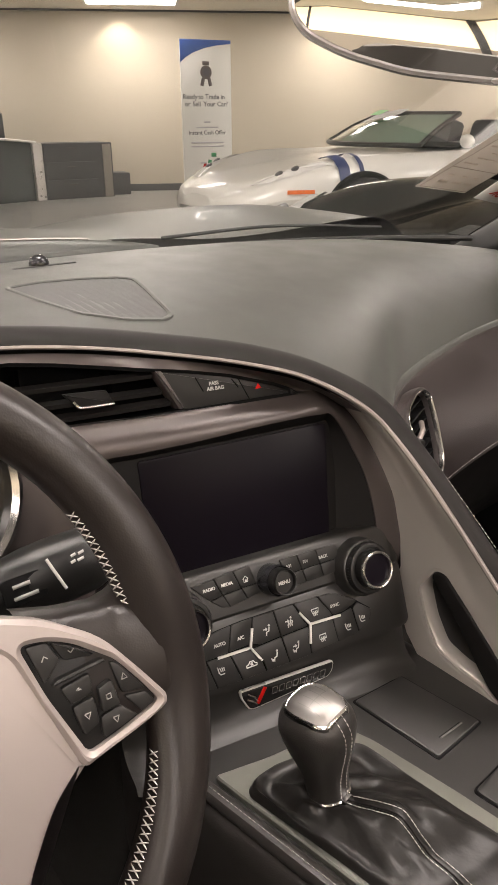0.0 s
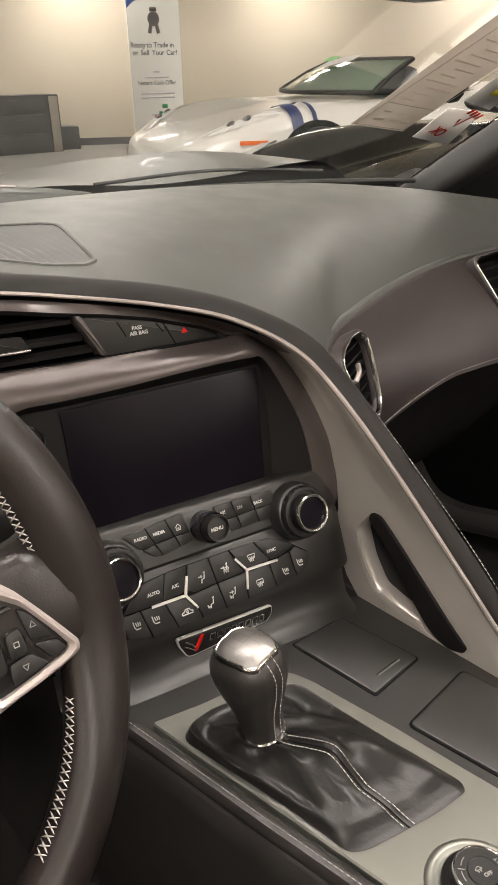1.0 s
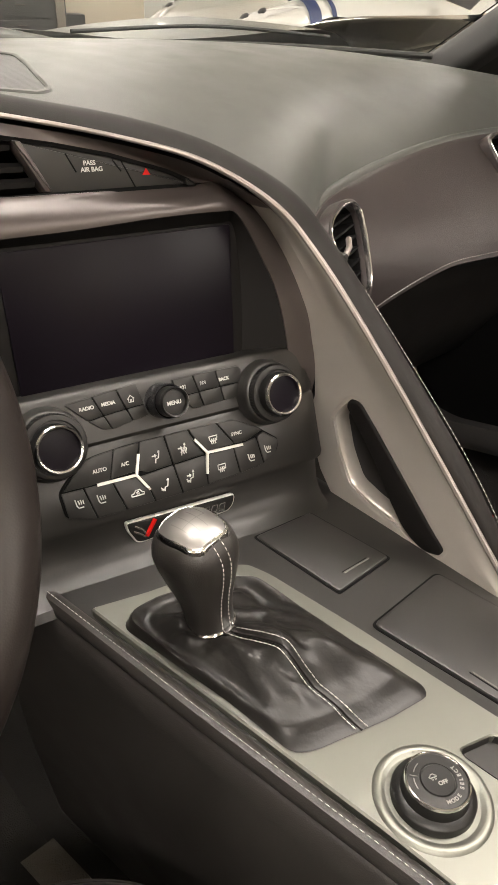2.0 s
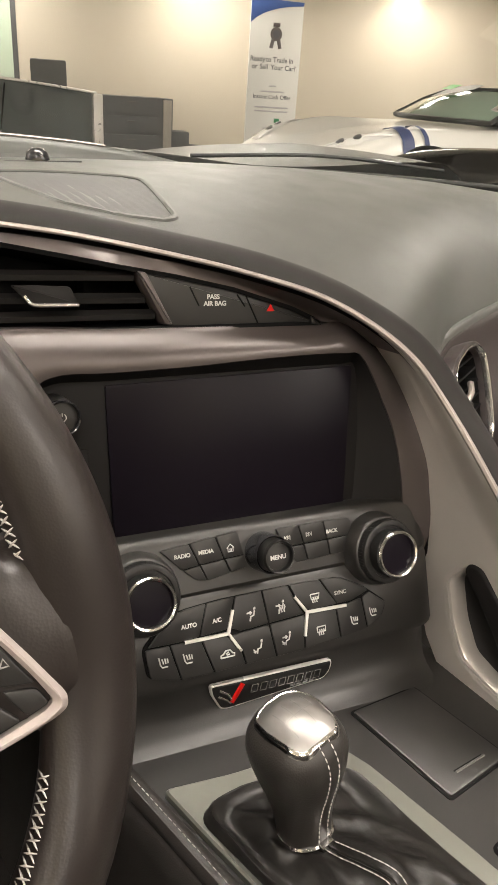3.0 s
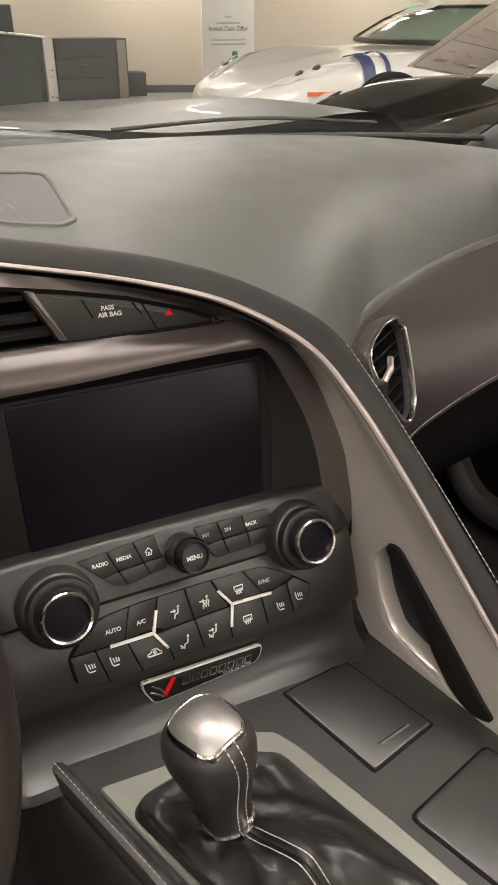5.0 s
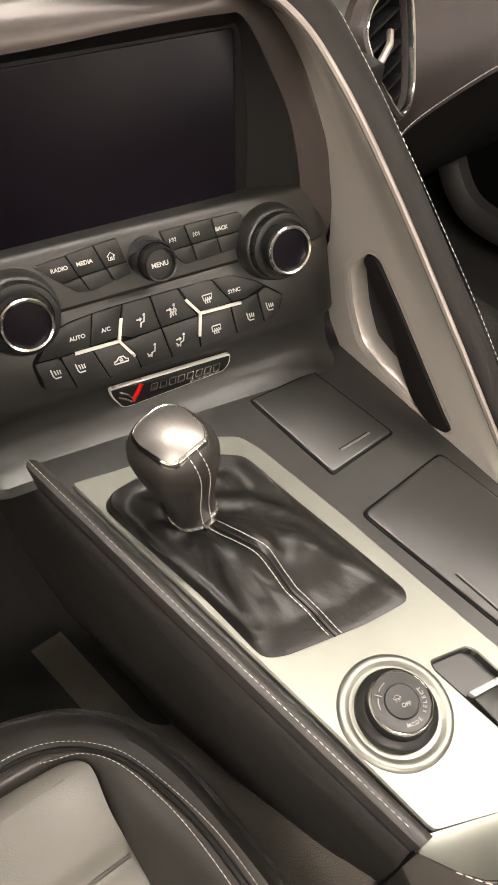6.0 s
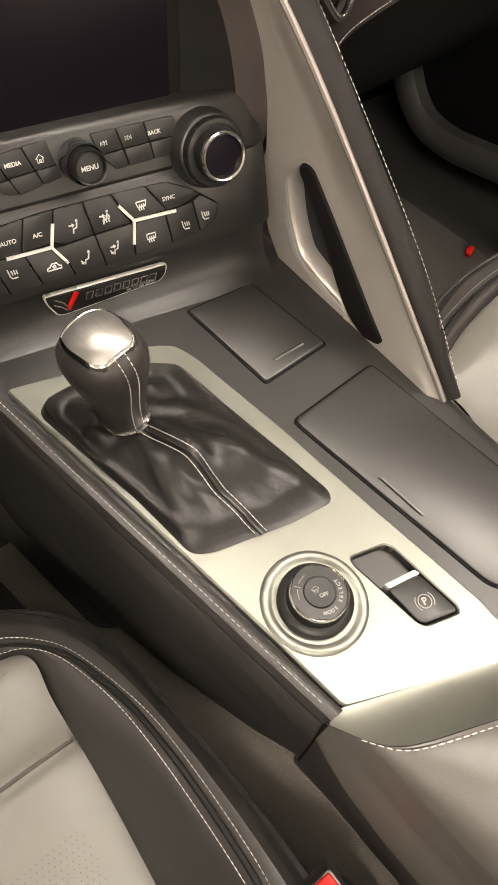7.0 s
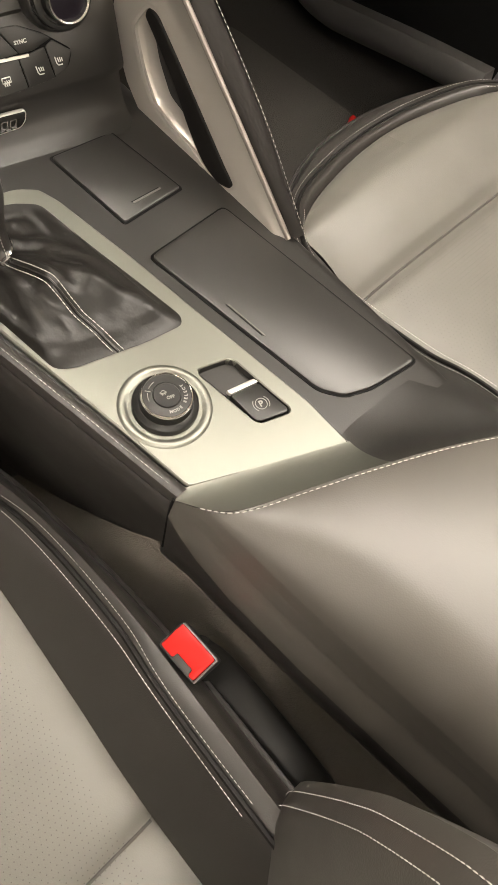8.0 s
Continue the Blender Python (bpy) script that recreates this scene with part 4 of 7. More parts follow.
power, pm = push_knob("power_knob", -0.0312, 0.0830, 0.0, 0.0104, 0.025, stack, ring=GLOSSBLACK)
bm = bmesh.new()
rows = []
bm2 = [[(0.5 * math.cos(a), 0.5 * math.sin(a)) for a in [radians(120 + 300 * k / 16) for k in range(17)]], [(0, 0.15), (0, 0.6)]]
bm.free()
strokes("power_mark", bm2, 0.0042, 0.0005, pm @ Matrix.Translation((0, 0, -0.0016)), MARK, power)
flat("screen_button", soften([(-0.040, 0.033), (-0.013, 0.035), (-0.0125, 0.060), (-0.0385, 0.0605)], 0.002), S2, 0.002, DULLBLACK, stack, top=0.0018)
words("screen_mark", "SCREEN", 0.005, S2 @ Matrix.Translation((-0.0262, 0.047, 0.002)), MARK, stack, bold=0.0001)
for dy, sg in ((0.007, 1), (-0.0065, -1)):
    strokes("arrow_mark", [[(-0.3, 0), (0, 0.3 * sg), (0.3, 0), (-0.3, 0)]], 0.004, 0.0007, S2 @ Matrix.Translation((-0.0262, 0.047 + dy, 0.002)), MARK, stack)

# lower panel leans out towards its foot
LEAN_LOW = 9.8
LP = S2 @ Matrix.Translation((0, 0, 0.014)) @ Matrix.Rotation(radians(-LEAN_LOW), 4, "X")


def lp(outline):
    c = math.cos(radians(LEAN_LOW))
    return [(u, v / c) for u, v in outline]


def lpm(u, v, w=0.0):
    return LP @ Matrix.Translation((u, v / math.cos(radians(LEAN_LOW)), w))


bm = bmesh.new()
low = [(0.004, -0.004), (0.003, 0.009), (0.001, 0.0125), (-0.003, 0.0143), (-0.033, 0.0196), (-0.036, 0.0178), (-0.039, 0.0205), (-0.086, 0.0288), (-0.090, 0.0276), (-0.0925, 0.021), (-0.097, 0.0195), (-0.112, 0.0205), (-0.119, 0.0225), (-0.125, 0.027), (-0.130, 0.034), (-0.1335, 0.040), (-0.140, 0.042)]
rows = []
for u in [-0.045, -0.038, -0.03] + [-0.02 + 0.01 * k for k in range(22)] + [0.197, 0.205, 0.214, 0.222, 0.228]:
    e = max(0.0, (-0.028 - u) / 0.02, (u - 0.214) / 0.02)
    rows.append([s2(u, v, w - 0.012 * e * e) for v, w in low])
grid(bm, rows)
part("lower_panel", bm, SATINBLACK, stack, "black satin lower control panel")
for u0, sgn in ((0.0069, -1), (0.1794, 1)):
    m0 = S2 @ Matrix.Translation((u0, -0.028, 0.012)) @ Matrix.Rotation(radians(-8), 4, "X")
    bm = bmesh.new()
    lathe(bm, [(0.0262, -0.008), (0.0256, 0.004), (0.0250, 0.0105), (0.0243, 0.0150), (0.0234, 0.0178), (0.0224, 0.0188), (0.0190, 0.0190)], m0, 48)
    part("knob_boss", bm, SATINBLACK, stack, "black rounded boss behind the knob", 75)
    bm = bmesh.new()
    lathe(bm, [(0.0217, 0.0170), (0.0217, 0.0238), (0.0211, 0.0250), (0.0200, 0.0254), (0.0180, 0.0254), (0.0176, 0.0240)], m0, 48)
    for k in range(60):
        box(bm, 0.0009, 0.0006, 0.0050, m0 @ Matrix.Rotation(2 * math.pi * k / 60, 4, "Z") @ Matrix.Translation((0, 0.0217, 0.0186)), 0.0002)
    part("knob_collar", bm, BLACK, stack, "knurled black collar")
    push_knob("climate_knob", u0, -0.0272, 0.020, 0.0163, 0.0255, stack, -8, face=GLASSY, n=44)
# radio keys
left_keys = [(0.0215, -0.0035), (0.0765, 0.0008), (0.0825, -0.0235), (0.0505, -0.0285), (0.0445, -0.0262)]
right_keys = [(0.101, -0.0018), (0.159, -0.0022), (0.1625, -0.0055), (0.1612, -0.016), (0.154, -0.0265), (0.116, -0.0275)]
sheet_l = flat("key_tray", soften(lp(inset(left_keys, 0.0014)), 0.0025), LP, 0.003, VOID, stack, "dark groove round the keys", 0.0003, 0.0004)
flat("key_tray", soften(lp(inset(right_keys, 0.0014)), 0.0025), LP, 0.003, VOID, stack, "", 0.0003, 0.0004)


def key(outline, label_text="", icon=None, size=0.0045, at=None, r=0.001, lift=0.0016):
    k = flat("key", soften(inset(lp(outline), -0.00012), r, 2), LP, 0.003, KEYBLACK, stack, "", 0.00045, lift)
    c = at or (sum(a for a, b in outline) / len(outline), sum(b for a, b in outline) / len(outline))
    if label_text:
        words("key_mark", label_text, size * 0.84, lpm(*c, lift + 0.0002), MARK, k, bold=0.0001)
    if icon:
        strokes("key_mark", icon, size * 0.86, size * 0.10, lpm(*c, lift + 0.0001), MARK, k)
    return k


key([(0.0235, -0.0045), (0.0420, -0.0030), (0.0475, -0.0165), (0.0365, -0.0178)], "RADIO", None, 0.0041, (0.0373, -0.0096))
key([(0.0430, -0.0028), (0.0598, -0.0014), (0.0645, -0.0155), (0.0485, -0.0164)], "MEDIA", None, 0.0041, (0.0530, -0.0094))
key([(0.0608, -0.0013), (0.0755, -0.0002), (0.0785, -0.0148), (0.0655, -0.0154)], "", HOUSE_ICON, 0.0058, (0.0697, -0.0096))
key([(0.0375, -0.0186), (0.0480, -0.0173), (0.0520, -0.0268), (0.0455, -0.0255)])
key([(0.0490, -0.0172), (0.0650, -0.0163), (0.0680, -0.0248), (0.0530, -0.0270)])
key([(0.0660, -0.0162), (0.0788, -0.0156), (0.0805, -0.0230), (0.0690, -0.0246)])
key([(0.1035, -0.0030), (0.1195, -0.0030), (0.1225, -0.0150), (0.1075, -0.0155)], "", TRACK_BACK, 0.0052, (0.1105, -0.0096))
key([(0.1205, -0.0030), (0.1385, -0.0030), (0.1405, -0.0148), (0.1235, -0.0150)], "", TRACK_ON, 0.0052, (0.1273, -0.0096))
key([(0.1395, -0.0030), (0.1590, -0.0034), (0.1610, -0.0060), (0.1600, -0.0146), (0.1415, -0.0148)], "BACK", None, 0.0041, (0.1450, -0.0102))
key([(0.1080, -0.0164), (0.1225, -0.0160), (0.1245, -0.0262), (0.1165, -0.0264)])
key([(0.1236, -0.0159), (0.1408, -0.0157), (0.1420, -0.0258), (0.1256, -0.0262)])
key([(0.1418, -0.0157), (0.1598, -0.0155), (0.1540, -0.0254), (0.1430, -0.0258)])
bm = bmesh.new()
mcol = S2 @ Matrix.Translation((0.0928, -0.0158, 0.014)) @ Matrix.Rotation(radians(-8), 4, "X")
lathe(bm, [(0.0128, -0.004), (0.0126, 0.0150), (0.0124, 0.0172), (0.0119, 0.0180), (0.0112, 0.0176), (0.0104, 0.0150)], mcol, 40)
part("menu_collar", bm, GLOSSBLACK, stack, "glossy black collar round the menu knob", 75)
menu, mm = push_knob("menu_knob", 0.0928, -0.0158, 0.014, 0.0110, 0.0255, stack, -8, ring=BLACK, face=KEYBLACK)
words("menu_mark", "MENU", 0.0040, mm @ Matrix.Translation((0, -0.0005, -0.0015)), MARK, menu, bold=0.0001)
# climate keys
hv = [(0.0060, -0.0600), (0.0235, -0.0440), (0.0350, -0.0412), (0.0597, -0.0396), (0.1086, -0.0398), (0.1480, -0.0412), (0.1660, -0.0500), (0.1860, -0.0650), (0.1800, -0.0765), (0.1640, -0.0815), (0.1000, -0.0845), (0.0300, -0.0845), (0.0080, -0.0785)]
flat("climate_tray", soften(lp(inset(hv, 0.0004)), 0.004), LP, 0.004, VOID, stack, "dark groove round the climate keys", 0.0004, 0.0006)
key([(0.0255, -0.0445), (0.0350, -0.0422), (0.0495, -0.0410), (0.0435, -0.0600), (0.0300, -0.0605), (0.0105, -0.0600)], "AUTO", None, 0.0044, (0.0375, -0.0522))
key([(0.0506, -0.0409), (0.0692, -0.0404), (0.0628, -0.0592), (0.0446, -0.0599)], "A/C", None, 0.0044, (0.0562, -0.0525))
key([(0.0704, -0.0404), (0.0884, -0.0404), (0.0915, -0.0614), (0.0722, -0.0622), (0.0650, -0.0590)], "", air_icon(), 0.0095, (0.0812, -0.0535))
key([(0.0896, -0.0404), (0.1078, -0.0404), (0.1152, -0.0560), (0.1180, -0.0606), (0.0926, -0.0614)], "", air_icon() + screen_icon()[1:], 0.0095, (0.1022, -0.0530))
key([(0.1092, -0.0404), (0.1318, -0.0408), (0.1440, -0.0590), (0.1230, -0.0590), (0.1165, -0.0545)], "", screen_icon(), 0.0082, (0.1275, -0.0520))
key([(0.1330, -0.0408), (0.1478, -0.0420), (0.1650, -0.0505), (0.1700, -0.0545), (0.1560, -0.0590), (0.1452, -0.0590)], "SYNC", None, 0.0044, (0.1476, -0.0520))
key([(0.0085, -0.0612), (0.0235, -0.0616), (0.0290, -0.0835), (0.0105, -0.0785)], "", seat_icon(), 0.0085, (0.0188, -0.0705))
key([(0.0247, -0.0616), (0.0440, -0.0622), (0.0510, -0.0838), (0.0302, -0.0838)], "", seat_icon(), 0.0085, (0.0345, -0.0715))
key([(0.0452, -0.0622), (0.0625, -0.0640), (0.0705, -0.0738), (0.0730, -0.0838), (0.0522, -0.0838)], "", CAR_ICON, 0.0090, (0.0612, -0.0748))
key([(0.0652, -0.0640), (0.0918, -0.0626), (0.0952, -0.0838), (0.0742, -0.0838), (0.0720, -0.0735)], "", air_icon(True, False), 0.0095, (0.0842, -0.0748))
key([(0.0930, -0.0626), (0.1188, -0.0620), (0.1170, -0.0735), (0.1165, -0.0838), (0.0964, -0.0838)], "", air_icon(True, True), 0.0095, (0.1052, -0.0740))
key([(0.1222, -0.0622), (0.1428, -0.0618), (0.1450, -0.0822), (0.1178, -0.0834), (0.1186, -0.0735)], "", screen_icon(True), 0.0082, (0.1305, -0.0742))
key([(0.1440, -0.0618), (0.1640, -0.0590), (0.1670, -0.0800), (0.1462, -0.0822)], "", seat_icon(), 0.0080, (0.1568, -0.0728))
key([(0.1652, -0.0588), (0.1710, -0.0560), (0.1840, -0.0655), (0.1785, -0.0758), (0.1682, -0.0796)], "", seat_icon(), 0.0080, (0.1725, -0.0700))
for arms in (((0.0335, -0.0614), (0.0628, -0.0620), (0.0672, -0.0478), (0.0708, -0.0745)), ((0.1512, -0.0612), (0.1206, -0.0600), (0.1118, -0.0480), (0.1174, -0.0752))):
    bm = bmesh.new()
    mid = arms[1]
    for k in (0, 2, 3):
        c = math.cos(radians(LEAN_LOW))
        ribbon(bm, [(mid[0], mid[1] / c), (arms[k][0], arms[k][1] / c)], 0.0019, LP @ Matrix.Translation((0, 0, 0.0012)), 0.0016)
    part("divider", bm, BRIGHT, stack, "bright silver three-armed divider")
# badge plate
badge = thing("badge_plate", "narrow chrome-edged badge plate with raised lettering on the lower panel", "badge")
BP = S2 @ Matrix.Translation((0.097, -0.1035, 0.0212)) @ Matrix.Rotation(radians(4), 4, "X")
bo = soften([(-0.0465, 0.0062), (-0.0455, 0.0078), (0.0435, 0.0046), (0.0450, 0.0025), (0.0435, -0.0042), (0.0385, -0.0088), (-0.0345, -0.0118), (-0.0395, -0.0105), (-0.0455, 0.0005)], 0.0025)
flat("frame", bo, BP, 0.003, BRIGHT, badge, "chrome frame", 0.0008, 0.0028)
flat("field", inset(bo, 0.0012), BP, 0.002, BLACK, badge, "dark field", 0.0002, 0.0031)
strokes("emblem", [[(-0.040, 0.003), (-0.034, -0.001), (-0.031, -0.006)], [(-0.041, -0.001), (-0.035, -0.005), (-0.032, -0.008)]], 1.0, 0.0018, BP @ Matrix.Translation((0, 0, 0.0032)), CHROME, badge)
strokes("red_slash", [[(-0.0315, -0.0075), (-0.0235, 0.0045)]], 1.0, 0.0036, BP @ Matrix.Translation((0, 0, 0.0032)), RED, badge, "red slanted flash")
bm = bmesh.new()
for k in range(8):
    x, y = -0.0180 + k * 0.0068, -0.0012 - 0.00025 * k
    ribbon(bm, [(x, y - 0.0026), (x + 0.0046, y - 0.0027), (x + 0.0060, y + 0.0025), (x + 0.0014, y + 0.0026), (x, y - 0.0026)], 0.0009, BP @ Matrix.Translation((0, 0, 0.0032)))
for k in range(5):
    x = 0.012 + k * 0.0048
    ribbon(bm, [(x, -0.0068), (x + 0.0036, -0.0069)], 0.0016, BP @ Matrix.Translation((0, 0, 0.0032)))
part("lettering", bm, CHROME, badge, "raised chrome bars")

# ---- centre vent with its switches ----
cv = thing("air_vent", "wide black louvred air vent with a chrome tab above the screen", "air vent", "dashboard vents")
vent_out = [(-0.16, 0.178), (-0.11, 0.1785), (-0.0814, 0.1783), (-0.0526, 0.1746), (-0.0219, 0.1694), (0.0107, 0.1636), (0.0457, 0.158), (0.0831, 0.1503), (0.1233, 0.1384), (0.1402, 0.1312), (0.1446, 0.1272), (0.1233, 0.1276), (0.045, 0.1277), (-0.0074, 0.1277), (-0.0458, 0.1292), (-0.075, 0.1292), (-0.11, 0.134), (-0.16, 0.150)]
bm = bmesh.new()
rows = [[s2(u, v, w) for u, v in inset(vent_out, d)] for d, w in ((-0.001, 0.001), (0.0015, 0.0), (0.002, -0.05))]
vs = grid(bm, rows, close_v=True)
bm.faces.new(vs[-1])
part("box", bm, VOID, cv, "dark vent box")
for k, (v0, v1) in enumerate(((0.1585, 0.1575), (0.1465, 0.1445), (0.1352, 0.1352))):
    bm = bmesh.new()
    grid(bm, [[s2(-0.16, v0 + 0.004, -0.010), s2(-0.16, v0 + 0.001, -0.004), s2(-0.16, v0 - 0.002, -0.005), s2(-0.16, v0 - 0.001, -0.026)], [s2(0.0215 + 0.006 * k, v1 + 0.004, -0.010), s2(0.0215 + 0.006 * k, v1 + 0.001, -0.004), s2(0.0215 + 0.006 * k, v1 - 0.002, -0.005), s2(0.0215 + 0.006 * k, v1 - 0.001, -0.026)]], close_v=True, caps=True)
    part("slat", bm, DULLBLACK, cv)
for u in (-0.10, -0.07, -0.002):
    bm = bmesh.new()
    grid(bm, [[s2(u, 0.13, -0.03), s2(u + 0.002, 0.13, -0.03), s2(u + 0.002, 0.13, -0.045), s2(u, 0.13, -0.045)], [s2(u, 0.172, -0.03), s2(u + 0.002, 0.172, -0.03), s2(u + 0.002, 0.172, -0.045), s2(u, 0.172, -0.045)]], close_v=True, caps=True)
    part("fin", bm, VOID, cv)
tab = flat("tab", soften([(-0.0495, 0.1535), (-0.018, 0.1525), (-0.0135, 0.1425), (-0.0385, 0.1425)], 0.002), S2, 0.006, DULLBLACK, cv, "adjuster tab with a chrome lip", top=0.003)
bm = bmesh.new()
tube(bm, curve_points([s2(-0.0430, 0.1475, 0.0035), s2(-0.0405, 0.1438, 0.0042), s2(-0.037, 0.1425, 0.0045), s2(-0.0265, 0.1423, 0.0045), s2(-0.0140, 0.1423, 0.0042)], 20), 0.0011)
part("lip", bm, CHROME, tab, "chrome lip")
sw = thing("switch_panel", "black switch panel with the passenger airbag lamp and hazard switch", "switch")
flat("plate", soften([(0.0262, 0.1600), (0.0457, 0.1568), (0.0831, 0.1490), (0.1233, 0.1372), (0.1390, 0.1308), (0.1405, 0.1288), (0.1233, 0.1288), (0.0405, 0.1290)], 0.0015), S2, 0.01, KEYBLACK, sw, "", 0.0006, -0.0015)
flat("blade", soften([(0.0215, 0.1612), (0.0270, 0.1602), (0.0425, 0.1300), (0.0378, 0.1300)], 0.0008), S2, 0.014, GREYTRIM, sw, "grey slanted blade", 0.0008, 0.0008)
words("airbag_mark", "PASS\n  AIR BAG", 0.0040, S2 @ Matrix.Translation((0.0700, 0.1436, -0.0010)), MARK, sw, bold=0.0001)
for gap in ([(0.0915, 0.1478), (0.1005, 0.1290)], [(0.0548, 0.1520), (0.0605, 0.1405)], [(0.0862, 0.1470), (0.0915, 0.1395)]):
    strokes("switch_gap", [gap], 1.0, 0.0009, S2 @ Matrix.Translation((0, 0, -0.0014)), VOID, sw)
bm = bmesh.new()
bm.faces.new([bm.verts.new(s2(u, v, -0.0011)) for u, v in ((0.1065, 0.1362), (0.1125, 0.1362), (0.1097, 0.1408))])
part("hazard_mark", bm, RED, sw, "red hazard triangle", 0)
flat("tip", soften([(0.1375, 0.1325), (0.1440, 0.1300), (0.1455, 0.1268), (0.1385, 0.1275)], 0.0012), S2, 0.012, BLACK, sw, "", 0.0008, 0.002)
# grey band between the vent and the arch's silver edge
bm = bmesh.new()
va_top = curve_points([s2(-0.16, 0.178, 0.0), s2(-0.11, 0.1785, 0.0), s2(-0.0814, 0.1783, 0.0), s2(-0.0526, 0.1746, 0.0), s2(-0.0219, 0.1694, 0.0), s2(0.0107, 0.1636, 0.0), s2(0.0457, 0.158, 0), s2(0.0831, 0.1503, 0), s2(0.1233, 0.1384, 0), s2(0.1430, 0.1295, 0.0), s2(0.165, 0.1270, 0.003), Vector((0.516, 0.5055, 0.832))], 80)
cC = curve_points([b - up * 0.0045 - side * 0.0015 for b, up, side in arch_frames if b.x > 0.10 and b.z > 0.834], 80)
rows = []
for f in [k / 8 for k in range(9)]:
    rows.append([p.lerp(q, f) + nS * ((q - p).dot(nS) * (f**3 - f)) * min(1.0, max(0.0, (i - 30) / 25)) for i, (p, q) in enumerate(zip(va_top, cC))])
grid(bm, rows)
part("upper_band", bm, GREYTRIM, stack, "grey-brown satin band above the vent")

# ---- side panel with the grab handle ----
gh = thing("grab_handle", "satin silver side panel with a triangular grab handle opening", "grab handle")
side_out = [(0.440, 0.8005), (0.393, 0.7555), (0.357, 0.7205), (0.32, 0.6805), (0.28, 0.637), (0.243, 0.5965), (0.236, 0.586), (0.27, 0.585), (0.30, 0.583), (0.335, 0.580), (0.375, 0.578), (0.40, 0.586), (0.418, 0.596), (0.432, 0.612), (0.445, 0.64), (0.4565, 0.659), (0.4475, 0.670), (0.4455, 0.678), (0.448, 0.70), (0.454, 0.725), (0.464, 0.751), (0.479, 0.773), (0.494, 0.789), (0.497, 0.795), (0.485, 0.800), (0.47, 0.803), (0.455, 0.803)]
side_hole = soften([(0.408, 0.692), (0.398, 0.693), (0.375, 0.673), (0.344, 0.6445), (0.316, 0.6185), (0.302, 0.607), (0.306, 0.600), (0.332, 0.5965), (0.349, 0.6045), (0.376, 0.6075), (0.398, 0.614), (0.413, 0.637), (0.424, 0.667)], 0.006)
SIDE = Matrix(((0, 0, -1, 0.549), (1, 0, 0, 0), (0, 1, 0, 0), (0, 0, 0, 1)))
# the panel's upper border runs beside the arch and rolls over to its silver edge
near_rim = [fr for fr in arch_frames if 0.594 < fr[0].z < 0.846 and fr[0].x > 0.3]
rim_b = [b + up * 0.0006 - side * 0.0016 for b, up, side in near_rim]
rim_c = [b - up * 0.009 - side * 0.0030 for b, up, side in near_rim]
fold = []
for i, p in enumerate(rim_b):
    t = rim_b[min(i + 1, len(rim_b) - 1)] - rim_b[max(i - 1, 0)]
    nrm = Vector((0, -t.z, t.y)).normalized()
    nrm = nrm if nrm.z < 0 else -nrm
    deep = 0.010 + 0.024 * max(0.0, min(1.0, (p.z - 0.605) / 0.06))
    fold.append(Vector((0.549, p.y + nrm.y * deep, p.z + nrm.z * deep)))
CUT = 0.7062
high = [i for i, q in enumerate(fold) if q.z >= CUT - 0.002]
side_line = [(q.y, q.z) for q in fold[high[-1] :]] + [(0.240, 0.586)] + side_out[7:18] + [(0.4482, 0.7020), (0.4490, CUT)]
sheet("panel", [side_line, side_hole], SIDE, 0.010, SILVERDARK, gh, "satin silver panel", 0.0, 0.00015)
back_line = curve_points([(0.500, 0.507, 0.846), (0.512, 0.506, 0.836), (0.535, 0.503, 0.812), (0.5478, 0.494, 0.789), (0.5488, 0.480, 0.773), (0.5489, 0.4645, 0.751), (0.5489, 0.4545, 0.725), (0.5489, 0.4490, CUT - 0.0005)], len(high))
flush = [Vector((0.549, q.y, q.z)) for q in fold]
for i in high:
    k = max(0.0, min(1.0, (rim_b[i].z - 0.735) / 0.055))
    k = k * k * (3 - 2 * k)
    flush[i] = flush[i].lerp(rim_b[i].lerp(back_line[i - high[0]], 0.6), 0.62 * k)
bm = bmesh.new()
rows = []
for f in [k / 9 for k in range(10)]:
    row = []
    for p, c, q in zip(rim_b, rim_c, flush):
        e = Vector((q.x, q.y + (p.y - q.y) * 0.4, q.z + (p.z - q.z) * 0.4))
        row.append((1 - f) ** 3 * q + 3 * f * (1 - f) ** 2 * e + 3 * f * f * (1 - f) * c + f**3 * p)
    rows.append(row)
lead = [q + Vector((-0.0001, (q - p).y * 0.06, (q - p).z * 0.06)) for p, q in zip(rim_b, flush)]
grid(bm, [lead] + rows)
part("shoulder", bm, SILVERDARK, gh, "satin silver shoulder beside the arch", 80)
bm = bmesh.new()
front_line = [flush[i] + Vector((-0.0002, 0, 0)) for i in high]
grid(bm, [[p.lerp(q, f) for p, q in zip(back_line, front_line)] for f in (0.0, 0.25, 0.5, 0.75, 1.0)])
part("upper_infill", bm, SILVERDARK, gh, "narrowing silver strip beside the screen surround", 80)
bm = bmesh.new()
rows = [[SIDE @ Vector((a, b, z)) for a, b in inset(side_hole, d)] for d, z in ((-0.0045, 0.0003), (-0.003, 0.0003), (-0.0012, -0.0008), (0.0005, -0.0034), (0.0018, -0.0075), (0.0022, -0.016))]
grid(bm, rows, close_v=True)
part("opening_edge", bm, SILVERDARK, gh, "rounded silver edge of the opening", 75)
bm = bmesh.new()
rows = [[SIDE @ Vector((a, b, z)) for a, b in inset(side_hole, d)] for d, z in ((0.0020, -0.012), (0.0020, -0.024), (0.006, -0.034))]
vs = grid(bm, rows, close_v=True)
bm.faces.new(vs[-1])
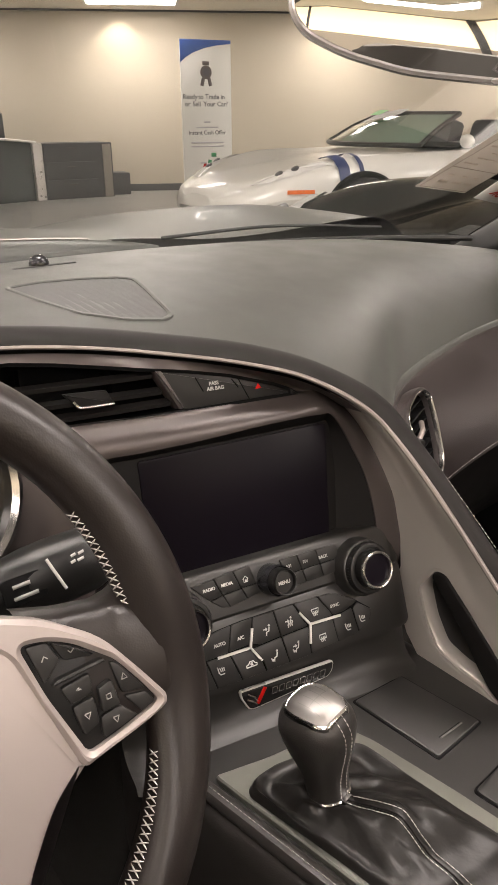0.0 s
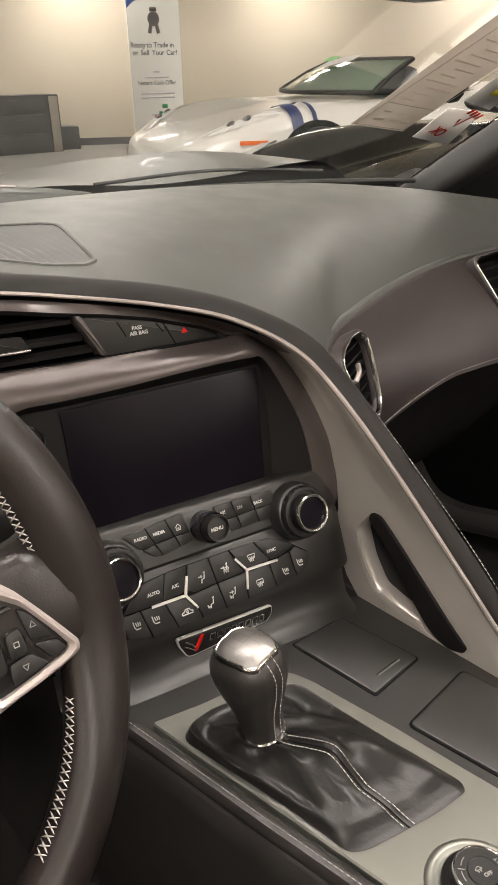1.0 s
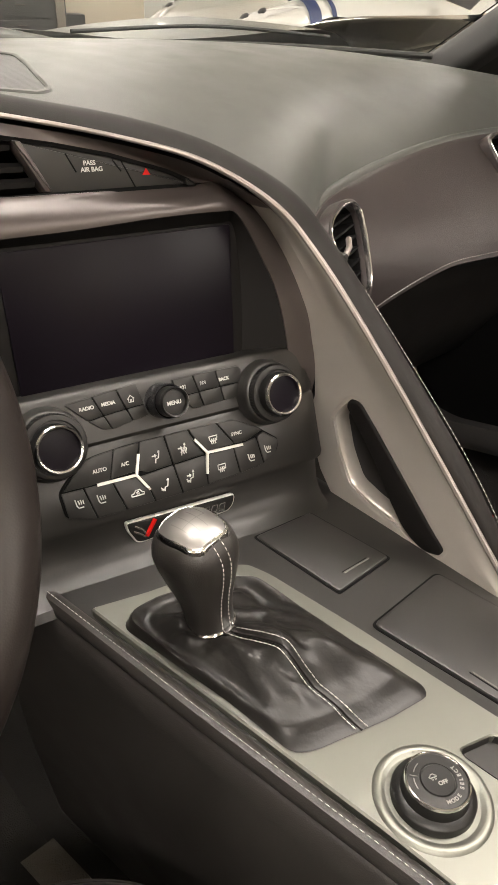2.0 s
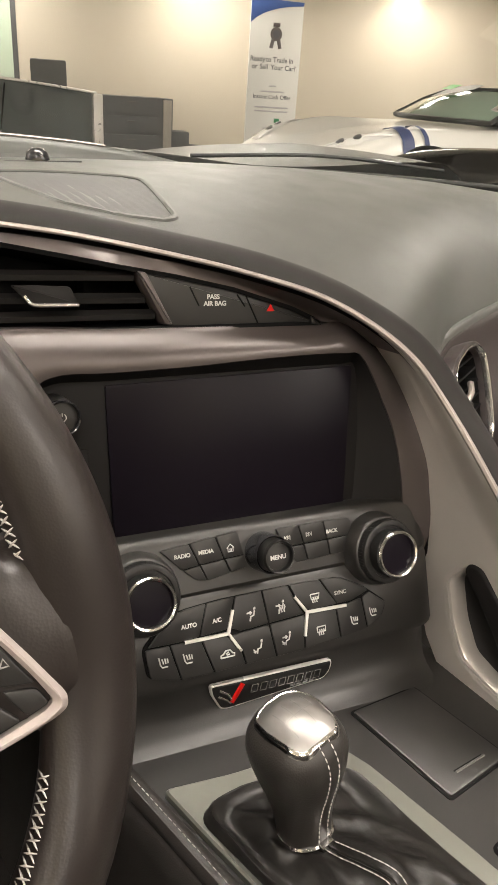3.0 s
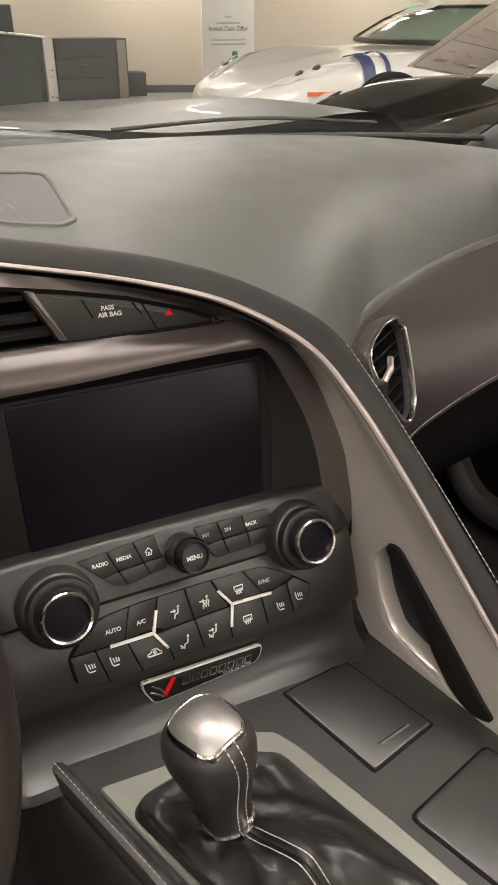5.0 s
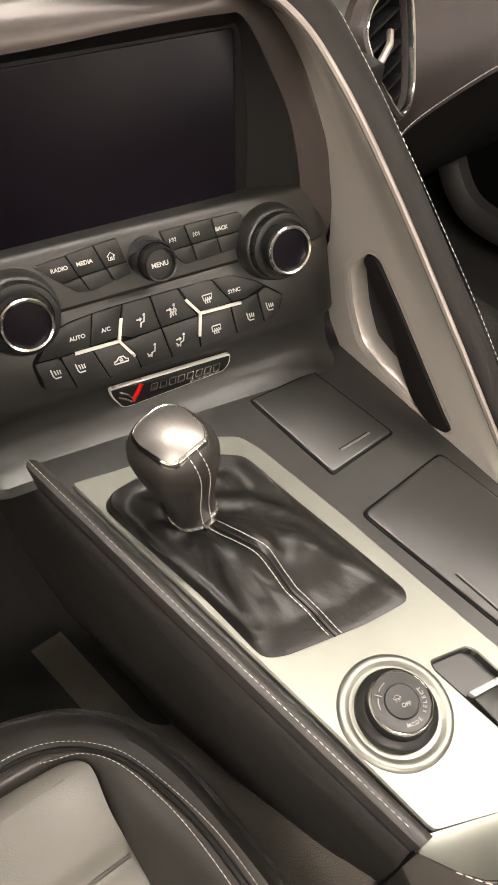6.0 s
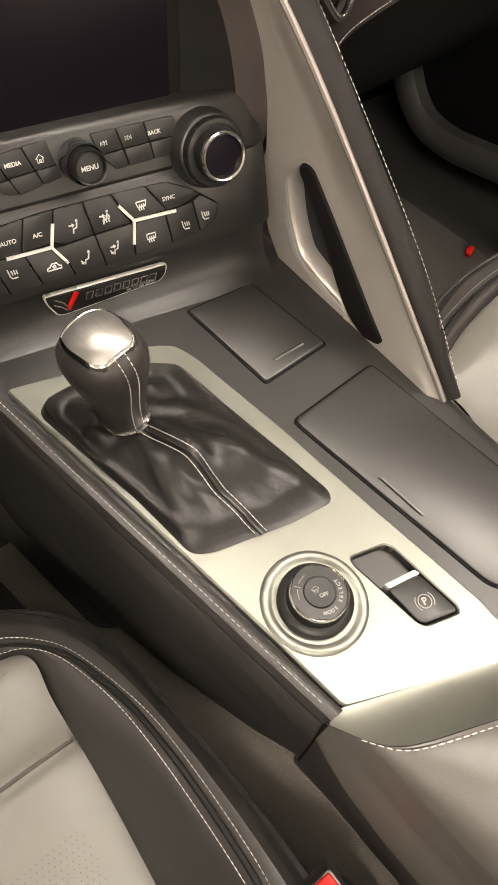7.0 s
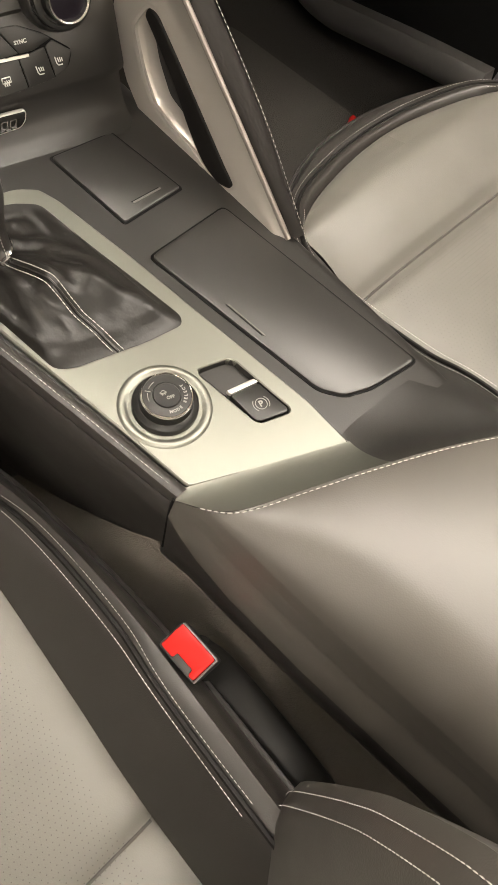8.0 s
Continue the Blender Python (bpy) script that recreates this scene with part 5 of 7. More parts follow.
part("pocket", bm, BEZEL, gh, "black pocket behind the opening")
grip = [(0.4125, 0.6835), (0.4085, 0.6905), (0.3985, 0.6925), (0.376, 0.6725), (0.345, 0.6445), (0.317, 0.6185), (0.3025, 0.6075), (0.3045, 0.5995), (0.3190, 0.5945), (0.3320, 0.5985), (0.3430, 0.6055), (0.3580, 0.6220), (0.3780, 0.6490), (0.3960, 0.6680)]
gs = soften(grip, 0.005, 3)
bm = bmesh.new()
rows = [[SIDE @ Vector((a, b, z)) for a, b in inset(gs, d)] for d, z in ((-0.0008, -0.032), (-0.0008, -0.003), (0.0, -0.0008), (0.0012, 0.0006), (0.0028, 0.0009))]
vs = grid(bm, rows, close_v=True)
bm.faces.new(vs[-1])
part("grip_lining", bm, DULLBLACK, gh, "black soft lining of the grip")

# ---- centre console ----
def top_z(x, y):
    """Height of the console's black top: it falls a little towards the passenger."""
    return 0.6015 - 0.055 * (x - 0.45)


def lefter(y):
    """x of the plate's left edge."""
    return 0.351 - (y - 0.132) * 0.142


def side_off(z):
    """How far the console's leather side stands out from the plate's edge at height z."""
    return float(np.interp(z, (0.25, 0.40, 0.50, 0.58), (0.005, -0.012, -0.019, -0.017)))


con = thing("center_console", "black leather-sided centre console with a satin silver shift plate", "center console")
bm = bmesh.new()
rows = []
for k in range(22):
    y = 0.455 - k * 0.018
    xl = lefter(y) - 0.004
    xr = 0.566 - 0.02 * max(0, (y - 0.23))
    zl, zr = top_z(xl, y), top_z(xr, y)
    rows.append([Vector(p) for p in ((xl + 0.002, y, 0.57), (xl + 0.002, y, zl), (xl + 0.03, y, top_z(xl + 0.03, y)), (0.40, y, top_z(0.40, y)), (0.46, y, top_z(0.46, y)), (0.51, y, top_z(0.51, y)), (xr - 0.012, y, top_z(xr, y) + 0.0005), (xr - 0.004, y, zr - 0.002), (xr + 0.001, y, zr - 0.008), (xr + 0.004, y, zr - 0.03), (xr + 0.008, y, 0.42), (xr + 0.008, y, 0.26))])
grid(bm, rows)
part("top", bm, SATINBLACK, con, "black satin console top")
bm = bmesh.new()
rows, low = [], []
for k in range(28):
    y = 0.50 - k * 0.0136
    xl = lefter(y)
    zb = min(0.54, max(0.25, 0.354 + (0.284 - y) * 1.2))
    z = 0.6085 + 0.004 * max(0, 0.3 - y) / 0.17
    rows.append([Vector(p) for p in ((xl - 0.001, y, z - 0.012), (xl - 0.001, y, z + 0.0005), (xl - 0.0025, y, z + 0.0022), (xl - 0.006, y, z + 0.003), (xl - 0.010, y, z + 0.002), (xl - 0.0125, y, z - 0.002), (xl - 0.0128, y, z - 0.006), (xl - 0.0118, y, z - 0.0075), (xl - 0.0145, y, z - 0.010), (xl - 0.017, y, z - 0.03), (xl + side_off(max(0.50, zb + 0.002)), y, max(0.50, zb + 0.002)), (xl + side_off(max(0.40, zb + 0.001)), y, max(0.40, zb + 0.001)), (xl + side_off(zb), y, zb), (xl + side_off(zb) + 0.004, y, zb - 0.001))])
    low.append([Vector((xl + side_off(zb) + 0.003 - 0.055 * f**1.3, y, zb + 0.002 + (0.248 - zb) * f)) for f in (0.0, 0.12, 0.25, 0.4, 0.55, 0.8, 1.0)])
for k in range(12):
    y = 0.12 - k * 0.05
    low.append([Vector((0.3335 + 0.0985 * (0.1335 - y) - 0.048 * f**1.3, y, 0.520 - 0.272 * f)) for f in (0.0, 0.12, 0.25, 0.4, 0.55, 0.8, 1.0)])
grid(bm, rows)
part("side_leather", bm, SIDELEATHER, con, "black stitched leather side")
bm = bmesh.new()
grid(bm, low)
part("side_carpet", bm, LITCARPET, con, "woven carpet below the leather, coloured paler for the light in the gap")
sew("stitching", [Vector((lefter(y) - 0.0068, y, 0.6085 + 0.004 * max(0, 0.3 - y) / 0.17 + 0.0031)) for y in [0.47 - k * 0.01 for k in range(34)]], THREAD, con, 0.0042, 0.003, 0.0003, "white stitching")

# shift plate
PL = Matrix.Translation((0.40, 0.25, 0.6065)) @ Matrix.Rotation(radians(3.0), 4, "Y")


def pl(pts):
    return [(x - 0.40, y - 0.25) for x, y in pts]


plate_out = pl([(0.351, 0.1335), (0.4585, 0.0870), (0.4590, 0.13), (0.4525, 0.187), (0.446, 0.244), (0.441, 0.294), (0.434, 0.343), (0.4305, 0.368), (0.425, 0.385), (0.412, 0.394), (0.395, 0.398), (0.352, 0.405), (0.3115, 0.415), (0.316, 0.383), (0.3255, 0.323), (0.3355, 0.253), (0.3445, 0.19)])
brake_hole = pl([(0.4145, 0.1945), (0.437, 0.1885), (0.4400, 0.184), (0.4445, 0.134), (0.442, 0.131), (0.421, 0.1375), (0.4185, 0.1415), (0.413, 0.190)])
boot_base = pl([(0.3185, 0.384), (0.324, 0.391), (0.346, 0.3905), (0.400, 0.3785), (0.4165, 0.366), (0.4225, 0.320), (0.430, 0.270), (0.4345, 0.235), (0.430, 0.2285), (0.400, 0.2325), (0.350, 0.245), (0.3385, 0.2515), (0.3335, 0.30), (0.3245, 0.35)])
sheet("shift_plate", [soften(plate_out, 0.004, 2), soften(brake_hole[::-1], 0.002, 2)], PL, 0.008, SILVER, con, "satin silver shift plate", 0.0035, 0.0012)
ring_m = PL @ Matrix.Translation((0.378 - 0.40, 0.187 - 0.25, 0.0035))
bm = bmesh.new()
lathe(bm, [(0.0325, -0.001), (0.0312, 0.0012), (0.0290, 0.0020), (0.0268, 0.0014), (0.0250, 0.0000), (0.0215, -0.0002)], ring_m, 48)
part("dial_ring", bm, SILVER, con, "raised silver ring round the dial")
dial_m = ring_m @ Matrix.Scale(0.88, 4)
dial = thing("mode_dial", "black rotary drive mode dial standing on the silver plate", "dial")
bm = bmesh.new()
lathe(bm, [(0.0254, -0.0005), (0.0254, 0.0045), (0.0246, 0.0058), (0.0205, 0.0072), (0.0196, 0.012), (0.0192, 0.0158)], dial_m, 48)
part("skirt", bm, BLACK, dial)
bm = bmesh.new()
rows = [[dial_m @ Vector((q * math.cos(2 * math.pi * j / 48), q * math.sin(2 * math.pi * j / 48), z)) for j in range(48)] for q, z in ((0.0196, 0.0145), (0.0193, 0.0164), (0.0185, 0.0168), (0.0178, 0.0160), (0.0176, 0.0148))]
grid(bm, rows, close_v=True)
part("ring", bm, CHROME, dial, "thin chrome ring")
bm = bmesh.new()
lathe(bm, [(0.0178, 0.014), (0.0176, 0.0158), (0.0113, 0.0162), (0.0108, 0.0152)], dial_m, 48)
part("collar", bm, KEYBLACK, dial, "dark lettered collar")
bm = bmesh.new()
lathe(bm, [(0.0105, 0.014), (0.0105, 0.0158), (0.0099, 0.0166), (0.005, 0.0164)], dial_m, 36)
cap = part("button", bm, BLACK, dial, "round black button")
for k, ch in enumerate("MODE SELECT"):
    a = radians(-118 + k * 11.6)
    if ch != " ":
        words("letter", ch, 0.0033, dial_m @ Matrix.Translation((0.0141 * math.cos(a), 0.0141 * math.sin(a), 0.0163)) @ Matrix.Rotation(a + math.pi / 2, 4, "Z"), DIMPRINT, dial, bold=0.0001)
strokes("mark", [[(0.0143 * math.cos(radians(a)), 0.0143 * math.sin(radians(a))) for a in range(92, 124, 4)], [(0.0143 * math.cos(radians(a)), 0.0143 * math.sin(radians(a))) for a in range(136, 168, 4)], [(0.0120 * math.cos(radians(130)), 0.0120 * math.sin(radians(130))), (0.0165 * math.cos(radians(130)), 0.0165 * math.sin(radians(130)))]], 1.0, 0.0006, dial_m @ Matrix.Translation((0, 0, 0.0163)), DIMPRINT, dial)
words("off_mark", "OFF", 0.0036, dial_m @ Matrix.Translation((0.001, -0.003, 0.0167)) @ Matrix.Rotation(radians(-20), 4, "Z"), DIMPRINT, cap, bold=0.0001)
strokes("skid_mark", CAR_ICON[:1] + [[(-0.4, -0.3), (-0.1, -0.5), (-0.4, -0.7)], [(0.1, -0.3), (0.4, -0.5), (0.1, -0.7)]], 0.004, 0.0005, dial_m @ Matrix.Translation((-0.001, 0.0035, 0.0167)) @ Matrix.Rotation(radians(-20), 4, "Z"), DIMPRINT, cap)
# parking brake switch in its well
pb = thing("parking_brake_switch", "black parking brake switch in a recess of the silver plate", "switch")
bm = bmesh.new()
rows = [[PL @ Vector((a, b, z)) for a, b in inset(brake_hole, d)] for d, z in ((0.0, 0.003), (0.0005, -0.012), (0.0012, -0.013))]
vs = grid(bm, rows, close_v=True)
bm.faces.new(vs[-1])
part("well", bm, SATINBLACK, pb, "dark switch well")
pbk = flat("rocker", soften(pl([(0.4185, 0.1660), (0.4410, 0.1615), (0.4437, 0.1345), (0.4418, 0.1322), (0.4215, 0.1385), (0.4190, 0.1420)]), 0.002, 2), PL, 0.014, KEYBLACK, pb, "black rocker", 0.001, 0.0032)
flat("lip", soften(pl([(0.4183, 0.1700), (0.4402, 0.1657), (0.4412, 0.1618), (0.4192, 0.1661)]), 0.001, 2), PL, 0.004, BRIGHT, pb, "bright metal lip", 0.0006, 0.0045)
pbm = PL @ Matrix.Translation((0.431 - 0.40, 0.148 - 0.25, 0.0033)) @ Matrix.Rotation(radians(-14), 4, "Z")
words("brake_mark", "P", 0.0062, pbm, DIMPRINT, pbk, bold=0.0002)
strokes("brake_ring", [[(0.0042 * math.cos(radians(a)), 0.0042 * math.sin(radians(a))) for a in range(0, 361, 20)], [(0.0060 * math.cos(radians(a)), 0.0060 * math.sin(radians(a))) for a in range(-45, 50, 15)], [(0.0060 * math.cos(radians(a)), 0.0060 * math.sin(radians(a))) for a in range(135, 230, 15)]], 1.0, 0.0005, pbm, DIMPRINT, pbk)


def lid(name, pts, slot, label, r):
    """A lid let into the console top, with a dark gap round it and a finger slot."""
    m = Matrix.Translation((0.45, 0.25, 0.6015)) @ Matrix.Rotation(math.atan(0.055), 4, "Y")
    o = [(x - 0.45, y - 0.25) for x, y in pts]
    flat("lid_gap", soften(inset(o, -0.0016), r, 3), m, 0.003, VOID, con, "dark gap round the lid", 0.0003, 0.0006)
    ob = flat(name, soften(o, r, 3), m, 0.004, SATINBLACK, con, label, 0.0016, 0.0022)
    bm = bmesh.new()
    (x0, y0), (x1, y1) = slot
    ribbon(bm, [(x0 - 0.45, y0 - 0.25), (x1 - 0.45, y1 - 0.25)], 0.0009, m @ Matrix.Translation((0, 0, 0.0022)), 0.0003)
    part("finger_slot", bm, VOID, ob)
    # pale ridge paints the highlight along the slot
    bm = bmesh.new()
    tube(bm, [m @ Vector((x0 - 0.4487, y0 - 0.2512, 0.0022)), m @ Vector((x1 - 0.4487, y1 - 0.2512, 0.0022))], 0.0009, 6)
    part("slot_ridge", bm, GLINTRIDGE, ob)
    return ob


lid("front_lid", [(0.4545, 0.4090), (0.5110, 0.4055), (0.5190, 0.3300), (0.4600, 0.3270)], ((0.476, 0.339), (0.503, 0.339)), "small black storage lid", 0.003)
lid("cup_lid", [(0.4545, 0.2910), (0.5340, 0.2960), (0.5530, 0.1030), (0.5070, 0.1085), (0.4860, 0.1165), (0.4745, 0.1320)], ((0.470, 0.225), (0.473, 0.189)), "large black cup holder lid", 0.006)

# armrest
SEAM = [(0.3385, 0.1335, 0.6125), (0.3455, 0.1165, 0.6195), (0.36, 0.099, 0.6265), (0.40, 0.081, 0.631), (0.44, 0.064, 0.634), (0.49, 0.042, 0.633), (0.535, 0.019, 0.630), (0.575, -0.005, 0.622), (0.59, -0.02, 0.60)]
seam = curve_points(SEAM, 60)
bm = bmesh.new()
rows = []
lip_g = [k / 16 for k in range(17)]
lip_top = [min(seam, key=lambda p: abs(p.x - (0.3385 + 0.1175 * g))) for g in lip_g]
for f in (0.0, 0.05, 0.1, 0.15, 0.21, 0.27, 0.33, 0.42, 0.56, 0.7, 0.82, 0.92, 1.0):
    row = []
    for g, q in zip(lip_g, lip_top):
        p = PL @ Vector((0.3445 - 0.40 + 0.1145 * g, 0.1365 - 0.25 - 0.0475 * g, 0.0038))
        row.append(Vector((p.x + (q.x - p.x) * f, p.y + (q.y - 0.002 - p.y) * f, p.z + (q.z + 0.0008 - p.z) * (0.06 * f + 0.94 * f**1.8))))
    rows.append(row)
grid(bm, rows[:12])
part("plate_lip", bm, SILVER, con, "upswept rear lip of the silver plate")
bm = bmesh.new()
grid(bm, rows[11:])
part("lip_leather", bm, SIDELEATHER, con, "black edge between the plate and the armrest")
bm = bmesh.new()
right = [p for p in seam if p.x > 0.4545]
bc = curve_points([Vector((0.4590, 0.0960, 0.6040)), Vector((0.480, 0.0980, top_z(0.48, 0.1) + 0.0008)), Vector((0.53, 0.0960, top_z(0.53, 0.1) + 0.0006)), Vector((0.572, 0.090, 0.588))], len(right))
rows = []
for f in [k / 10 for k in range(11)]:
    rows.append([Vector((p.x + (q.x - p.x) * f, p.y + (q.y - p.y) * f, p.z + (q.z - 0.001 - p.z) * f**2.1)) for p, q in zip(bc, right)])
grid(bm, rows)
part("rear_band", bm, SATINBLACK, con, "black band below the armrest")
arm = thing("armrest", "padded dark grey leather armrest lid behind the shift plate", "armrest")
bm = bmesh.new()
rows = []
for i, s in enumerate((0.0, 0.006, 0.02, 0.05, 0.1, 0.2, 0.35, 0.55, 0.8, 1.0)):
    row = []
    lift = 0.010 * (1 - math.exp(-s * 22)) + 0.006 * math.sin(math.pi * min(1, s * 1.1))
    for p in seam:
        y = p.y * (1 - s) + (-0.52) * s
        soft_ = 1 - math.exp(-s * 22)
        roll = 0.046 * max(0.0, (0.400 - p.x) / 0.0615) ** 2 * (1 - math.exp(-s * 9))
        row.append(Vector((p.x + 0.004 * s + 0.06 * s * max(0.0, (0.52 - p.x) / 0.18), y, p.z - roll + lift * (1 if 0.345 < p.x < 0.57 else 0.35))))
    x0, y0, z0 = row[0]
    pre = []
    for a_, za_, b_, zb_ in ((0.020, 0.490, 0.020, z0 - 0.075), (0.006, 0.492, 0.004, z0 - 0.072), (-0.0048, 0.497, -0.0085, z0 - 0.068), (-0.0060, 0.515, -0.0125, z0 - 0.058), (-0.0052, 0.555, -0.0135, z0 - 0.042), (-0.0040, z0 - 0.020, -0.0115, z0 - 0.027), (-0.0022, z0 - 0.010, -0.0075, z0 - 0.0145), (-0.0008, z0 - 0.004, -0.0035, z0 - 0.0060)):
        pre.append(Vector((x0 + a_ + (b_ - a_) * soft_, y0, za_ + (zb_ - za_) * soft_)))
    rows.append(pre + row + [row[-1] + Vector((0.01, 0, -0.1)), row[-1] + Vector((0.01, 0, -0.3))])
vs = grid(bm, rows)
# faces low on the side take darker leather to paint the shade there
shaded_v = {v for r in vs for v in r[:6]}
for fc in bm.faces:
    if all(v in shaded_v for v in fc.verts):
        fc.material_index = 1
part("cushion", bm, [ARMLEATHER, SIDELEATHER], arm, "smooth dark grey leather, its side's shade put in as darker leather", 75)
sew("stitching", [p + Vector((0.001, -0.0035, 0.0036)) for p in seam[6:-4]], THREAD, arm, 0.0044, 0.0032, 0.0004, "white stitching")
bm = bmesh.new()
tube(bm, [Vector((x, 0.1332 - d, z)) for x, z, d in ((0.3385, 0.6135, 0.0), (0.3366, 0.603, 0.0), (0.3350, 0.59, 0.0006), (0.3338, 0.565, 0.0015), (0.3325, 0.53, 0.002))], 0.0011, 6, up=(1, 0, 0))
part("side_gap", bm, VOID, arm, "dark joint at the armrest's front edge")

# ---- gear lever ----
lever = thing("gear_lever", "manual gear lever with metal-capped leather knob and gathered boot", "gear lever")
lz = Vector((-0.0085, 0.010, 0.080)).normalized()
lx = (Vector((1, 0, 0)) - lz * lz.x).normalized()
ly = lz.cross(lx)
LEV = Matrix(((lx.x, ly.x, lz.x, 0.3585), (lx.y, ly.y, lz.y, 0.346), (lx.z, ly.z, lz.z, 0.626), (0, 0, 0, 1))) @ Matrix.Rotation(radians(6), 4, "Z")


def knob_ring(rx, ry, z, dx=0.0, dy=0.0, n=36, p=2.3):
    out = []
    for k in range(n):
        a = 2 * math.pi * k / n
        c, s = math.cos(a), math.sin(a)
        out.append(LEV @ Vector((rx * math.copysign(abs(c) ** (2 / p), c) + dx, ry * math.copysign(abs(s) ** (2 / p), s) + dy, z)))
    return out


bm = bmesh.new()
prof = [(0.0140, 0.0140, 0.000), (0.0142, 0.0142, 0.004), (0.0146, 0.0148, 0.012), (0.0156, 0.0162, 0.021), (0.0180, 0.0190, 0.032), (0.0208, 0.0222, 0.042), (0.0230, 0.0248, 0.052), (0.0238, 0.0258, 0.060)] + [(0.0238 * math.cos(radians(q)), 0.0258 * math.cos(radians(q)), 0.060 + 0.0215 * math.sin(radians(q))) for q in (15, 30, 45, 58, 70, 80)]
vs = grid(bm, [knob_ring(a, b, z, 0, 0) for i, (a, b, z) in enumerate(prof)], close_v=True)
bm.faces.new(vs[-1])
bm.faces.new(vs[0][::-1])
part("knob", bm, LEATHER, lever, "black leather-wrapped knob")
bm = bmesh.new()
capo = soften([(-0.0155, 0.0180), (-0.0182, 0.006), (-0.0160, -0.0110), (-0.0110, -0.0168), (0.0110, -0.0168), (0.0160, -0.0110), (0.0182, 0.006), (0.0155, 0.0180), (0.008, 0.0206), (-0.008, 0.0206)], 0.005, 4)
def on_cap(a, b, lift):
    """A point of the knob's rounded top, raised by lift; the cap leans to the rear."""
    x, y = a, b - 0.0035
    k = min(0.97, abs(x / 0.0238) ** 2.3 + abs(y / 0.0258) ** 2.3)
    return LEV @ Vector((x, y, 0.060 + (0.0215) * (1 - k ** (2 / 2.3)) ** 0.5 + lift))


rows = []
for d, z in ((-0.0004, -0.003), (0.0, 0.0012), (0.0006, 0.0018), (0.0016, 0.0018), (0.0022, 0.0010)):
    rows.append([on_cap(a, b, z) for a, b in inset(capo, d)])
vs = grid(bm, rows, close_v=True)
part("cap_rim", bm, CHROME, lever, "chrome rim of the cap")
bm = bmesh.new()
ci = inset(capo, 0.0019)
rows = [[on_cap(a * k, b * k, 0.0012) for a, b in ci] for k in (1.0, 0.85, 0.65, 0.4, 0.15)]
vs = grid(bm, rows, close_v=True)
bm.faces.new(vs[-1])
capp = part("cap", bm, CAPMETAL, lever, "shiny metal cap with the shift pattern")
bm = bmesh.new()
for ln in ([(-0.009, 0.009), (-0.009, -0.009)], [(-0.003, 0.009), (-0.003, -0.009)], [(0.003, 0.009), (0.003, -0.009)], [(0.009, 0.009), (0.009, 0.0)], [(-0.009, 0), (0.009, 0)]):
    pts = [Vector(ln[0]).lerp(Vector(ln[1]), k / 6) for k in range(7)]
    rows = []
    for q in pts:
        d = Vector((0.00028, 0)) if ln[0][0] == ln[1][0] else Vector((0, 0.00028))
        rows.append([on_cap(q.x + d.x, q.y + d.y, 0.0015), on_cap(q.x - d.x, q.y - d.y, 0.0015)])
    grid(bm, rows)
part("shift_pattern", bm, MIRRORRIM, capp, "engraved shift pattern", 0)
bm = bmesh.new()
rows = [knob_ring(r, r, z, p=2.0) for r, z in ((0.0142, -0.0005), (0.0156, 0.0005), (0.0160, 0.0020), (0.0152, 0.0032), (0.0140, 0.0034))]
grid(bm, rows, close_v=True)
part("collar", bm, CHROME, lever, "thin chrome collar")
bm = bmesh.new()
box(bm, 0.0085, 0.004, 0.0055, LEV @ Matrix.Translation((0, -0.0162, -0.0016)), 0.001)
part("collar_clip", bm, CHROME, lever, "chrome clip of the collar")
# seam on the knob, facing the rear
for dx in (-0.0032, 0.0032):
    pts = []
    for (a, b, z), i in zip(prof, range(20)):
        x = dx
        y = -b * (1 - min(0.95, abs(x) / a) ** 2.3) ** (1 / 2.3)
        pts.append(LEV @ Vector((x, y - 0.0004, z)))
    sew("stitching", curve_points(pts[1:11], 34), THREAD, lever, 0.0036, 0.0025, 0.00034, "white stitching")
# gaiter
bm = bmesh.new()
base = soften(boot_base, 0.006, 3)
n = 144
cum = [0.0]
for a, b in zip(base, base[1:] + base[:1]):
    cum.append(cum[-1] + (Vector(b) - Vector(a)).length)


def along(d):
    d = d % cum[-1]
    for i in range(len(base)):
        if cum[i + 1] >= d:
            f = (d - cum[i]) / max(1e-9, cum[i + 1] - cum[i])
            a, b = Vector(base[i]), Vector(base[(i + 1) % len(base)])
            return a.lerp(b, f)


